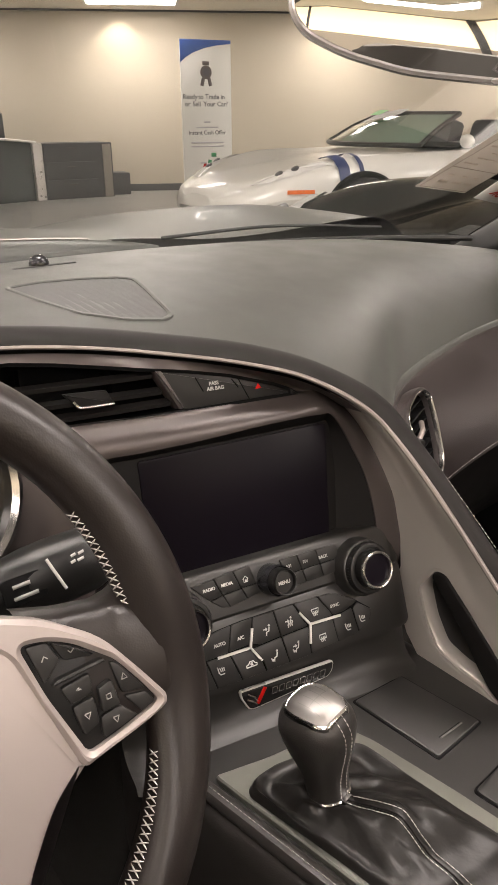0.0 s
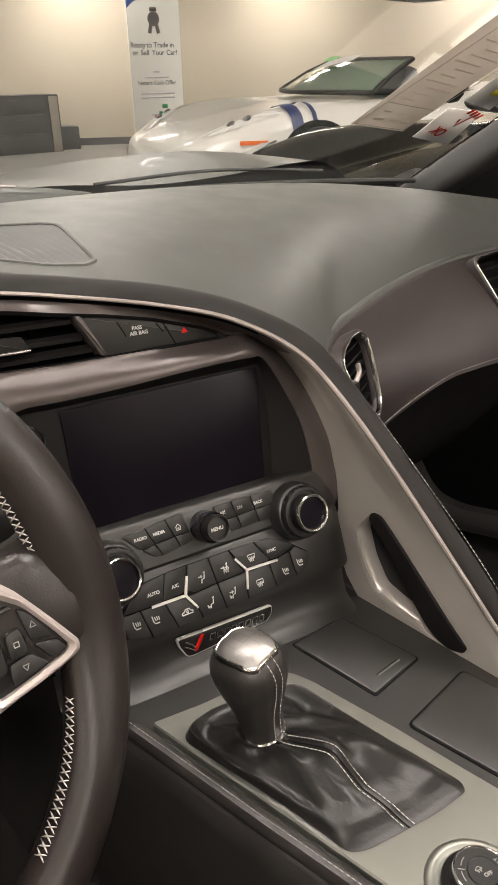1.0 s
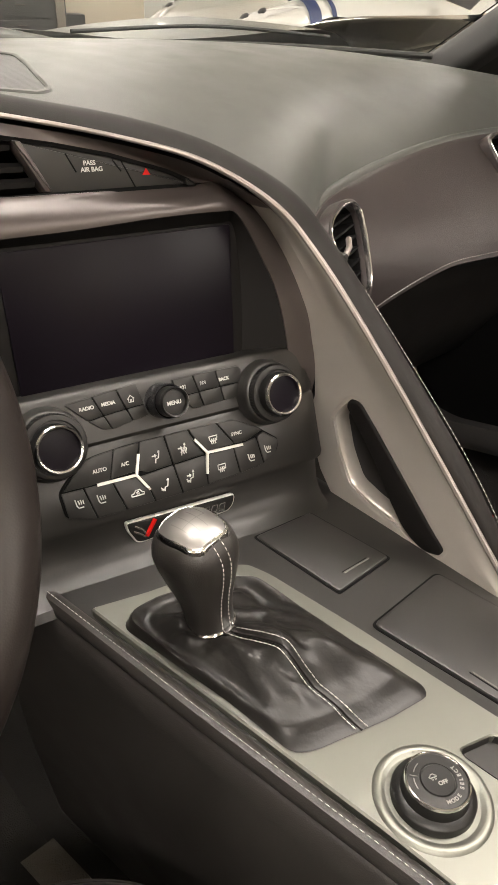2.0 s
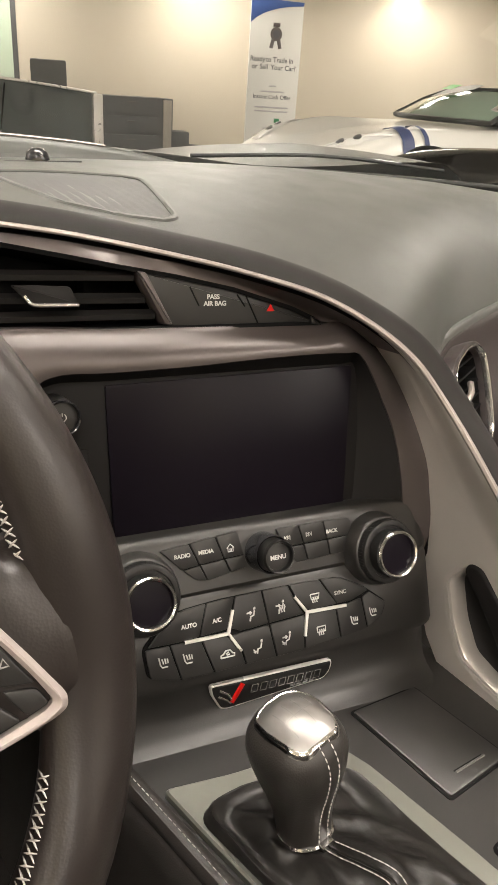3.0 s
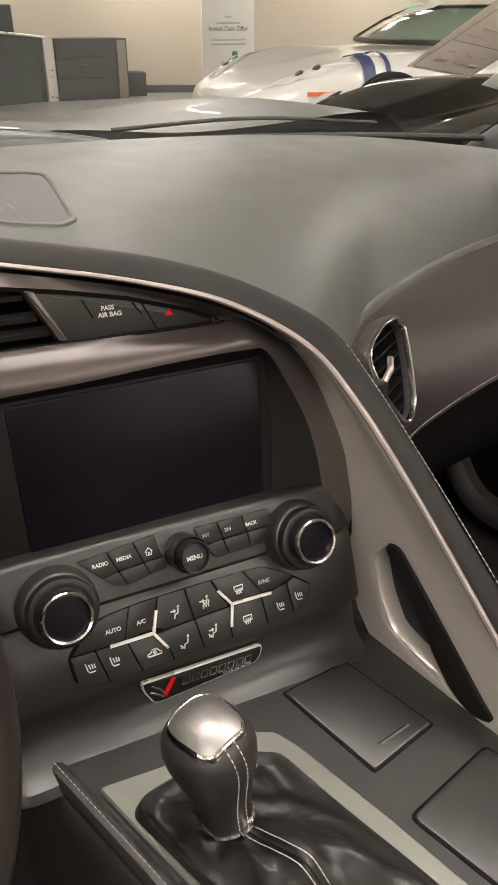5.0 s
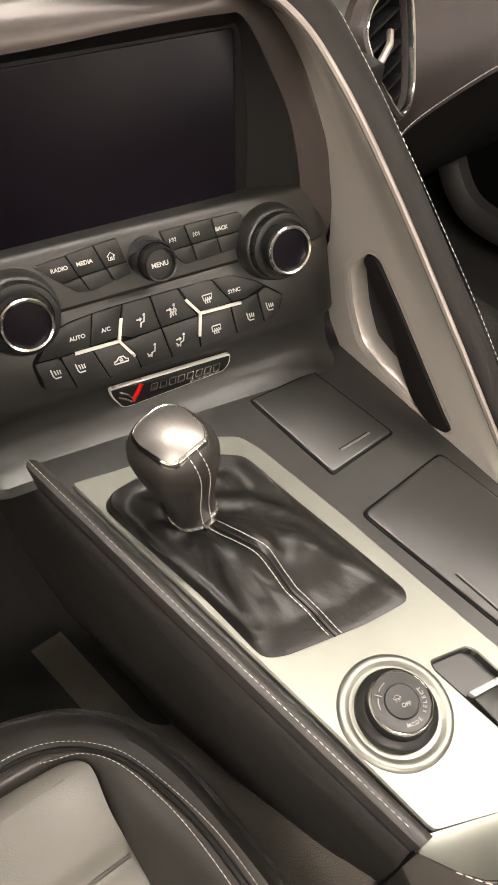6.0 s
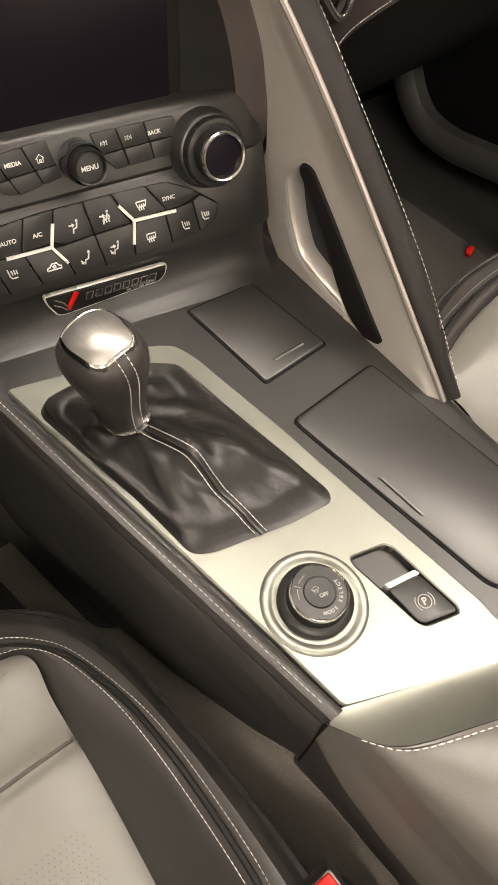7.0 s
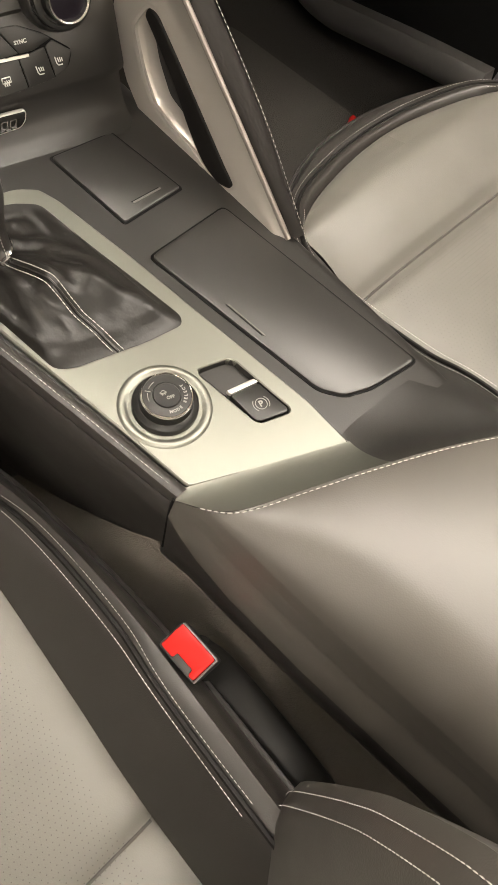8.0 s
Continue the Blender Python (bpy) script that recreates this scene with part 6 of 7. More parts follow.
rows = []
RINGS = (0.0, 0.015, 0.035, 0.06, 0.09, 0.12, 0.15, 0.18, 0.22, 0.26, 0.31, 0.36, 0.41, 0.46, 0.51, 0.56, 0.61, 0.66, 0.71, 0.76, 0.81, 0.86, 0.91, 0.96, 1.0)
cen = LEV.translation
for f in RINGS:
    row = []
    for k in range(n):
        q = along(cum[-1] * k / n)
        p0 = PL @ Vector((q.x, q.y, 0.0040))
        d0 = Vector((p0.x - cen.x, p0.y - cen.y, 0))
        a = math.atan2(d0.y, d0.x)
        p1 = cen + Vector((0.0144 * math.cos(a), 0.0144 * math.sin(a), 0.0005))
        rear = max(0.0, -math.sin(a))
        far = d0.length / 0.10
        rise = 1 - (1 - f) ** 1.25 if rear > 0.8 else (1 - (1 - f) ** 1.25) * (0.45 + 0.55 * f) + (1 - (1 - f) ** 1.25) * 0.55 * (1 - f) * rear / 0.8
        z = p0.z + (p1.z - p0.z) * rise
        sx = f**0.9
        p = Vector((p0.x + (p1.x - p0.x) * sx, p0.y + (p1.y - p0.y) * sx, z))
        rad = Vector((math.cos(a), math.sin(a), 0))
        # rolled ridge above the hem, then soft folds up to the collar
        ridge = 0.0085 * math.exp(-(((f - 0.15) / 0.085) ** 2)) * min(1.0, 0.5 + 0.8 * far) * (1 - 0.75 * rear)
        body = math.sin(math.pi * min(1.0, max(0.0, (f - 0.12) / 0.88))) ** 0.8
        fold = 0.0042 * math.sin(3 * a + 4.5 * f + 2.2) + 0.0026 * math.sin(7 * a - 5 * f + 1.0) + 0.0048 * noise.noise(Vector((p.x * 62, p.y * 38, 1.7))) + 0.0026 * noise.noise(Vector((p.x * 150, p.y * 70, 4.1))) + 0.0008 * noise.noise(p * 260)
        p = p + rad * (0.0030 * math.sin(math.pi * min(1.0, f / 0.3)) if f < 0.3 else 0.0)
        p = p + Vector((0, 0, ridge + body * (0.0035 + 0.0075 * far * rear + fold * min(1.0, 0.3 + 0.8 * far))))
        row.append(p)
    rows.append(row)
grid(bm, rows, close_v=True)
boot = part("boot", bm, BOOTLEATHER, lever, "gathered black leather boot")


def boot_line(k):
    """Points on the boot from its collar to its hem, at the fraction k round it."""
    j = int(round(k * n)) % n
    return [rows[i][j] for i in range(len(RINGS) - 1, -1, -1)]


best = min(range(n), key=lambda j: (rows[0][j] - Vector((0.380, 0.237, 0.61))).length)
for dk in (-0.9, 0.9):
    j = best + dk
    lo, hi = boot_line((best + math.floor(dk)) / n), boot_line((best + math.ceil(dk)) / n)
    line = []
    for i in range(len(lo)):
        p = rows[len(RINGS) - 1 - i][best]
        side = (rows[len(RINGS) - 1 - i][(best + 1) % n] - rows[len(RINGS) - 1 - i][(best - 1) % n]).normalized()
        line.append(p + side * 0.0035 * (1 if dk > 0 else -1) + Vector((0, 0, 0.0012)))
    sew("stitching", curve_points(line, 60), THREAD, lever, 0.0036, 0.0031, 0.00034, "white stitching")
bm = bmesh.new()
tube(bm, curve_points([rows[len(RINGS) - 1 - i][best] + Vector((0, 0, 0.0002)) for i in range(len(RINGS))], 50), 0.0011, 6)
part("seam", bm, BOOTLEATHER, lever, "raised boot seam")

# ---- steering wheel ----
wheel = thing("steering_wheel", "black leather steering wheel with silver spoke trim and white cross stitching", "steering wheel")
wu, wv, wn = Vector((0.9948, -0.1021, 0)), Vector((0.041, 0.3998, 0.9157)), Vector((-0.0935, -0.9109, 0.4019))
WM = Matrix(((wu.x, wv.x, wn.x, 0.070), (wu.y, wv.y, wn.y, 0.3777), (wu.z, wv.z, wn.z, 0.8034), (0, 0, 0, 1)))
R0 = 0.1777


def rim_point(a, b, r=0.0158):
    """A point on the rim: a round the wheel, b round the rim's section (0: outwards)."""
    grow = 1 + 0.16 * math.exp(-((math.degrees(a) - 2) / 22) ** 2)
    q = R0 - 0.002 * (grow - 1) / 0.16 + r * grow * math.cos(b)
    low = 1 - 0.42 * math.exp(-((math.degrees(a) + 8) / 15) ** 2) if math.sin(b) > 0 else 1
    return WM @ Vector((q * math.cos(a), q * math.sin(a), 1.12 * r * math.sin(b) * low))


bm = bmesh.new()
grid(bm, [[rim_point(2 * math.pi * (i if i < 60 else i - 120) / 120, 2 * math.pi * j / 18) for j in range(18)] for i in range(120)], close_u=True, close_v=True)
part("rim", bm, WHEELLEATHER, wheel, "smooth black leather rim")
for a0, a1 in ((10, 29), (-44, -17)):
    bm = bmesh.new()
    k = a0
    while k < a1:
        for s in (0, 1):
            a, da = radians(k), radians(1.15)
            p, q = (rim_point(a, radians(176), 0.0163), rim_point(a + da, radians(150), 0.0163)) if s else (rim_point(a, radians(150), 0.0163), rim_point(a + da, radians(176), 0.0163))
            t = (q - p).normalized()
            sd = t.cross(wn).normalized()
            up = sd.cross(t)
            grid(bm, [[p.lerp(q, f) + (sd * x + up * y) * w * 0.00046 for x, y in circle(1, 5)] for f, w in ((0, 0.3), (0.3, 1), (0.7, 1), (1, 0.4))], close_v=True, caps=True)
        k += 1.5
    part("stitching", bm, THREAD, wheel, "white cross stitching", 0)
def between(table, u):
    for (a, p), (b, q) in zip(table, table[1:]):
        if u <= b:
            return p + (q - p) * max(0.0, u - a) / (b - a)
    return table[-1][1]


WEB_TOP = [(0.105, 0.041), (0.125, 0.0355), (0.145, 0.0325), (0.155, 0.0345), (0.163, 0.041), (0.170, 0.050), (0.177, 0.061)]
WEB_LOW = [(0.105, -0.030), (0.140, -0.0310), (0.152, -0.0335), (0.160, -0.0400), (0.168, -0.0470), (0.177, -0.0560)]
bm = bmesh.new()
rows = []
for i in range(25):
    u = 0.105 + 0.072 * i / 24
    hi_, lo_ = between(WEB_TOP, u), between(WEB_LOW, u)
    crown = 0.0062 + 0.0056 * min(1.0, (u - 0.105) / 0.06) - 0.016 * max(0.0, (u - 0.169) / 0.008) ** 2
    out_ = max(0.0, min(1.0, (u - 0.150) / 0.016))
    row = [WM @ Vector((u, hi_, -0.014))]
    for j in range(21):
        f = j / 20
        f = 0.5 - 0.5 * math.cos(math.pi * f)
        v = hi_ + (lo_ - hi_) * f
        near = min(hi_ - v, v - lo_)
        row.append(WM @ Vector((u, v, crown - (0.013 + 0.006 * out_) * math.exp(-near / (0.0035 + 0.010 * out_)))))
    rows.append(row + [WM @ Vector((u, lo_, -0.014))])
grid(bm, rows)
part("spoke_leather", bm, WHEELLEATHER, wheel, "black leather spoke root", 75)
bez = [(0.082, 0.0475), (0.0965, 0.0431), (0.1152, 0.0355), (0.1387, 0.0190), (0.1536, -0.0031), (0.1640, -0.0200), (0.1635, -0.0245), (0.1590, -0.0268), (0.1464, -0.0303), (0.1309, -0.0338), (0.1175, -0.0372), (0.1148, -0.0330), (0.1040, 0.0000), (0.0960, 0.0250), (0.0870, 0.0330)]
bez_in = [(0.1008, 0.0282), (0.1135, 0.0262), (0.1254, 0.0204), (0.1433, 0.0056), (0.1540, -0.0110), (0.1592, -0.0208), (0.1560, -0.0234), (0.1402, -0.0280), (0.1222, -0.0318), (0.1195, -0.0298), (0.1080, 0.0009)]
sheet("spoke_trim", [soften(bez, 0.009, 6), soften(bez_in[::-1], 0.005, 5)], WM, 0.014, SPOKE, wheel, "satin silver loop round the buttons", 0.0145, 0.0024)
flat("button_field", soften(inset(bez_in[::-1], -0.0004), 0.003, 3), WM, 0.006, BLACK, wheel, "black button field", 0.0005, 0.0085)


def wheel_key(pts, icon, lift=0.0115):
    k = flat("button", soften(pts, 0.0018, 2), WM, 0.004, KEYBLACK, wheel, "", 0.0008, lift)
    c = (sum(a for a, b in pts) / len(pts), sum(b for a, b in pts) / len(pts))
    if icon:
        strokes("button_mark", icon, 0.0038, 0.0006, WM @ Matrix.Translation((*c, lift + 0.0001)), DIMPRINT, k)


TRI_UP = [[(-0.4, -0.3), (0.4, -0.3), (0, 0.45), (-0.4, -0.3)]]
TRI_DN = [[(-0.4, 0.3), (0.4, 0.3), (0, -0.45), (-0.4, 0.3)]]
wheel_key([(0.1040, 0.0262), (0.1140, 0.0250), (0.1180, 0.0150), (0.1085, 0.0065)], [[(-0.4, -0.3), (0.0, 0.3), (0.4, -0.1)]])
wheel_key([(0.1155, 0.0248), (0.1254, 0.0192), (0.1350, 0.0112), (0.1195, 0.0140)], [[(-0.4, 0.2), (-0.1, -0.2), (0.4, 0.2)]])
wheel_key([(0.1110, 0.0042), (0.1135, 0.0068), (0.1370, 0.0088), (0.1385, 0.0066)], None, 0.0125)
wheel_key([(0.1150, 0.0020), (0.1300, 0.0040), (0.1290, -0.0055), (0.1180, -0.0070)], [[(-0.3, 0), (0.3, 0), (0.0, 0.3), (-0.3, 0)]])
wheel_key([(0.1400, 0.0060), (0.1440, 0.0035), (0.1545, -0.0135), (0.1425, -0.0115)], TRI_UP)
wheel_key([(0.1310, -0.0040), (0.1385, -0.0020), (0.1400, -0.0150), (0.1310, -0.0160)], [[(-0.3, -0.3), (0.3, -0.3), (0.3, 0.3), (-0.3, 0.3), (-0.3, -0.3)]], 0.0140)
wheel_key([(0.1180, -0.0085), (0.1290, -0.0072), (0.1290, -0.0205), (0.1205, -0.0235)], TRI_DN)
wheel_key([(0.1300, -0.0180), (0.1405, -0.0165), (0.1480, -0.0245), (0.1290, -0.0285)], TRI_DN)
wheel_key([(0.1430, -0.0130), (0.1545, -0.0150), (0.1580, -0.0218), (0.1500, -0.0238)], None)
low_spoke = soften([(0.066, 0.040), (0.090, 0.035), (0.0995, 0.0245), (0.1078, -0.002), (0.1172, -0.0322), (0.1190, -0.0366), (0.1094, -0.0453), (0.1030, -0.0520), (0.0971, -0.0611), (0.0867, -0.0792), (0.0790, -0.110), (0.066, -0.150), (0.046, -0.150), (0.052, -0.090), (0.052, -0.03)], 0.006, 3)
bm = bmesh.new()
rows = [[WM @ Vector((a, b, z - 0.02 * max(0, (-b - 0.03) / 0.12))) for a, b in inset(low_spoke, d)] for d, z in ((0.0, -0.010), (0.0, 0.0095), (0.0016, 0.0122), (0.0045, 0.0130))]
vs = grid(bm, rows, close_v=True)
bm.faces.new(vs[-1])
part("lower_spoke", bm, SPOKE, wheel, "satin silver lower spoke")
bm = bmesh.new()
lathe(bm, [(0.074, -0.03), (0.074, 0.012), (0.068, 0.02), (0.05, 0.026), (0.02, 0.029)], WM @ Matrix.Translation((-0.004, -0.004, 0)), 40)
part("hub", bm, WHEELLEATHER, wheel, "padded black hub")
bm = bmesh.new()
lathe(bm, [(0.045, -0.20), (0.05, -0.12), (0.052, -0.05), (0.05, -0.02)], WM @ Matrix.Translation((0, 0, 0)), 24)
part("column", bm, BLACK, wheel)
# wiper stalk
stalk = thing("wiper_stalk", "black column stalk with white markings behind the steering wheel", "control stalk")
bm = bmesh.new()
p0, p1 = Vector((0.09, 0.462, 0.800)), Vector((0.262, 0.448, 0.810))
sp = [p0.lerp(p1, k / 24) for k in range(25)]
STALK = [(0.0, 0.012), (0.45, 0.0128), (0.60, 0.0155), (0.70, 0.0180), (0.74, 0.0188), (0.76, 0.0180), (0.78, 0.0188), (0.92, 0.0180), (0.975, 0.0150), (1.0, 0.0090)]
sweep(bm, sp, lambda f: circle(between(STALK, f), 20, between(STALK, f) * 1.12))
part("lever", bm, BLACK, stalk, "black tapered lever", 50)
ax = (p1 - p0).normalized()


def stalk_face(f, high=0.0):
    """A frame on the stalk's rear side at the fraction f along it."""
    r = between(STALK, f)
    return face_frame(p0.lerp(p1, f) + Vector((0, -r * 0.92, r * 0.52 + high)), ax, (0.0, 0.40, 0.92))


flat("mark_field", rounded(0.024, 0.016, 0.003), stalk_face(0.655, -0.002), 0.004, VOID, stalk, "black recessed field", 0.0004, 0.0008)
strokes("mark", [[(-0.006, 0.003), (0.004, 0.003)], [(-0.007, -0.0035), (0.007, -0.0035)]], 1.0, 0.0022, stalk_face(0.655, -0.002) @ Matrix.Translation((0, 0, 0.001)), DIMPRINT, stalk)
for f in (0.44, 0.84):
    strokes("mark", [[(-0.004, 0.003), (-0.001, 0.0035)], [(0.0005, 0.003), (0.004, 0.0035)], [(-0.005, -0.0005), (-0.002, 0.0)], [(-0.001, -0.0005), (0.003, 0.0)]], 1.0, 0.0016, stalk_face(f, 0.004) @ Matrix.Translation((0, 0, 0.0012)), MARK, stalk)
strokes("line", [[(0.003, -0.010), (-0.003, 0.010)]], 1.0, 0.0018, stalk_face(0.76) @ Matrix.Translation((0, 0, 0.0014)), MARK, stalk, "white line")
# instrument cluster
clu = thing("instrument_cluster", "instrument cluster with a chrome gauge ring behind the steering wheel", "instrument cluster")
cm = face_frame((0.172, 0.53, 0.842), (0.99, -0.1, 0), (0.0, 0.30, 0.95))
bm = bmesh.new()
rows = [[cm @ Vector((q * math.cos(2 * math.pi * k / 48), q * math.sin(2 * math.pi * k / 48), z)) for k in range(48)] for q, z in ((0.070, -0.01), (0.070, 0.004), (0.067, 0.007), (0.063, 0.004), (0.062, -0.012))]
grid(bm, rows, close_v=True)
part("gauge_ring", bm, CHROME, clu, "chrome gauge ring")
bm = bmesh.new()
lathe(bm, [(0.064, -0.014), (0.062, -0.011), (0.03, -0.0105)], cm, 40)
part("dial_face", bm, GLOSSBLACK, clu, "dark gauge face")
bm = bmesh.new()
rows = []
for k in range(17):
    x = -0.32 + k * 0.034
    rows.append([Vector(p) for p in ((x, 0.64, 0.895), (x, 0.575, 0.885), (x, 0.57, 0.87), (x, 0.60, 0.80), (x, 0.585, 0.74), (x, 0.56, 0.70), (x, 0.60, 0.55), (x, 0.75, 0.45), (x, 0.95, 0.42))])
grid(bm, rows)
part("driver_panel", bm, DULLBLACK, clu, "black panel behind the wheel")

# ---- seats ----
def seat_line(kind):
    """Right half of a plan line of the cushion, from the front middle to the rear, about the seat's middle: x, y, z."""
    if kind == "skirt":
        return [(0.0, 0.392, 0.27), (0.08, 0.39, 0.27), (0.155, 0.37, 0.27), (0.196, 0.325, 0.27), (0.212, 0.26, 0.27), (0.216, 0.17, 0.27), (0.218, 0.05, 0.27), (0.216, -0.10, 0.27), (0.210, -0.30, 0.27)]
    if kind == "edge":
        return [(0.0, 0.388, 0.440), (0.08, 0.384, 0.441), (0.160, 0.363, 0.446), (0.204, 0.328, 0.455), (0.226, 0.280, 0.466), (0.235, 0.192, 0.482), (0.238, 0.106, 0.495), (0.234, 0.015, 0.505), (0.222, -0.20, 0.515)]
    if kind == "crest":
        return [(0.0, 0.352, 0.470), (0.075, 0.350, 0.472), (0.152, 0.340, 0.479), (0.196, 0.308, 0.491), (0.216, 0.262, 0.502), (0.224, 0.190, 0.518), (0.224, 0.108, 0.532), (0.217, 0.018, 0.545), (0.202, -0.20, 0.555)]
    if kind == "stitch":
        return [(0.0, 0.335, 0.4725), (0.073, 0.334, 0.4745), (0.147, 0.328, 0.4815), (0.190, 0.294, 0.4935), (0.208, 0.247, 0.503), (0.214, 0.190, 0.516), (0.212, 0.110, 0.530), (0.203, 0.036, 0.543), (0.188, -0.20, 0.553)]
    return [(0.0, 0.322, 0.471), (0.07, 0.321, 0.473), (0.142, 0.316, 0.479), (0.176, 0.303, 0.482), (0.174, 0.265, 0.474), (0.171, 0.20, 0.462), (0.162, 0.100, 0.459), (0.153, 0.0, 0.462), (0.146, -0.20, 0.468)]


def whole(kind, n=121):
    half = curve_points(seat_line(kind), n)
    return [Vector((-p.x, p.y, p.z)) for p in half[:0:-1]] + half


def make_seat(name, label, m, seams, rounder=0.0):
    st = thing(name, label, "car seat", "front seats")
    move = lambda row: [m @ p for p in row]
    L = {k: whole(k) for k in ("skirt", "edge", "crest", "stitch", "seam")}
    for k, reach in (("skirt", -0.030), ("edge", -0.012), ("crest", 0.008), ("stitch", 0.012), ("seam", 0.010)):
        for p in L[k]:
            front = max(0.0, min(1.0, (p.y - 0.19) / 0.12))
            p.y += rounder * front * (reach - 1.05 * p.x**2)
            p.z += rounder * front * (0.016 if k == "edge" else 0.004)
    bm = bmesh.new()
    rows = [L["skirt"], [p.lerp(q, 0.6) + Vector((0, 0, 0)) for p, q in zip(L["skirt"], L["edge"])], [p.lerp(q, 0.95) for p, q in zip(L["skirt"], L["edge"])], L["edge"]]
    for f in (0.25, 0.5, 0.75, 1.0):
        rows.append([p.lerp(q, f) + Vector((0, 0, 0.007 * math.sin(math.pi * f))) for p, q in zip(L["edge"], L["crest"])])
    rows.append([p.lerp(q, 0.75) + Vector((0, 0, -0.0005)) for p, q in zip(L["crest"], L["stitch"])])
    rows.append([p.lerp(q, 1.0) + Vector((0, 0, -0.003)) for p, q in zip(L["crest"], L["stitch"])])
    for f in (0.12, 0.3, 0.5, 0.7, 0.88, 1.0):
        rows.append([p.lerp(q, f) + Vector((0, 0, 0.004 * math.sin(math.pi * f) - 0.004 * f**6)) for p, q in zip(L["stitch"], L["seam"])])
    grid(bm, [move(r) for r in rows])
    part("bolster", bm, LEATHER, st, "black leather bolster")
    bm = bmesh.new()
    seam = L["seam"]
    c = len(seam) // 2
    rows = []
    for f in (0.0, 0.04, 0.1, 0.2, 0.35, 0.55, 0.78, 1.0):
        row = []
        for p in seam:
            y = p.y
            g = abs(p.x) * (1 - f) * (1 if p.x > 0 else -1)
            groove = -sum(0.006 * math.exp(-(((y - c_) / 0.008) ** 2)) for c_ in seams)
            puff = 0.010 * (1 - (1 - f) ** 3) - 0.004 * (1 - f) ** 12 + 0.006 * math.sin(max(0, min(1, (y - seams[0]) / (0.32 - seams[0]))) * math.pi)
            yy = y - (0.012 * f if y > 0.3 else 0)
            row.append(Vector((g, yy, p.z + puff + groove - 0.035 * f * max(0, (0.25 - y)) )))
        rows.append(row)
    grid(bm, [move(r) for r in rows])
    part("cushion", bm, GREYLEATHER, st, "grey leather cushion centre")
    right = [p for p in L["seam"] if p.x > 0.05]
    for c_ in seams:
        e = min(right, key=lambda p: abs(p.y - c_))
        pts = []
        for k in range(41):
            g = e.x * (-0.985 + 1.97 * k / 40)
            f = 1 - abs(g) / e.x
            pts.append(Vector((g, c_, e.z + 0.010 * (1 - (1 - f) ** 3) - 0.004 * (1 - f) ** 12 - 0.006 - 0.035 * f * max(0, 0.25 - c_) + 0.0004)))
        bm = bmesh.new()
        tube(bm, move(pts), 0.0015, 6)
        part("cross_seam", bm, SEAMDARK, st, "dark cross seam")
    bm = bmesh.new()
    tube(bm, move([p + Vector((0, 0, 0.001)) for p in L["edge"]]), 0.0034, 8)
    part("piping", bm, LEATHER, st, "raised edge piping")
    bm = bmesh.new()
    tube(bm, move([p + Vector((0, 0, -0.0004)) for p in L["stitch"]]), 0.0022, 6)
    part("seam_roll", bm, DULLBLACK, st, "raised roll between the stitch lines")
    for d, nm in ((0.0055, 1), (-0.0065, 2)):
        line = []
        for i, p in enumerate(L["stitch"]):
            q, r = L["crest"][i], L["seam"][i]
            o = (Vector((q.x - p.x, q.y - p.y, 0)) if d > 0 else Vector((r.x - p.x, r.y - p.y, 0)))
            o = o.normalized() * abs(d) if o.length > 1e-6 else o
            line.append(p + o + Vector((0, 0, 0.0012)))
        sew("stitching", move(line[10:-10]), THREAD, st, 0.0038, 0.0029, 0.0003, "white stitching")
    # perforations of the rear half
    bm = bmesh.new()
    for i in range(-34, 35):
        for j in range(60):
            x, y = i * 0.0042 + (j % 2) * 0.0021, 0.19 - j * 0.0042
            if abs(x) > 0.140 + 0.02 * y / 0.2 - 0.012 or y > 0.185 + 0.03 * abs(x) / 0.17:
                continue
            f = 1 - abs(x) / 0.16
            z = 0.4625 + 0.010 * (1 - (1 - f) ** 3) - 0.035 * f * max(0, 0.25 - y) + 0.0009
            bm.faces.new([bm.verts.new(m @ Vector((x + 0.0005 * math.cos(a), y + 0.0005 * math.sin(a), z))) for a in (0, 1.57, 3.14, 4.71)])
    tagged(part("perforation", bm, PERFDARK, st, "fine perforations", 0), kind="stuff")
    # backrest
    bm = bmesh.new()
    rows = []
    for k in range(27):
        h = k / 26
        z = 0.46 + 0.52 * h
        y0 = -0.115 - 0.20 * h - 0.02 * math.sin(math.pi * h)
        crest = float(np.interp(h, (0.0, 0.2, 0.46, 0.62, 1.0), (-0.046, -0.046, -0.055, -0.070, -0.15)))
        foot = math.sqrt(max(0.0, 1 - (1 - min(1.0, h / 0.17)) ** 2))
        w = (0.242 + 0.006 * math.sin(math.pi * h) - 0.05 * h**4) * (0.93 + 0.07 * foot)
        row = []
        for g in [-1 + 2 * i / 48 for i in range(49)]:
            b = max(0.0, (abs(g) - 0.52) / 0.48)
            fwd = (crest - y0) * math.sin(math.pi / 2 * min(1.0, b / 0.80)) ** 1.3 * (0.25 + 0.75 * foot)
            fwd -= 0.022 * max(0.0, (b - 0.90) / 0.10) ** 2
            row.append(Vector((w * g, y0 + fwd, z)))
        rows.append(row + [Vector((w * g * 0.98, y0 - 0.12, z)) for g in (1, 0.5, 0, -0.5, -1)])
    grid(bm, [move(r) for r in rows], close_v=True, caps=True)
    part("backrest", bm, LITLEATHER, st, "black leather backrest with side bolsters, greyed for the light on it")
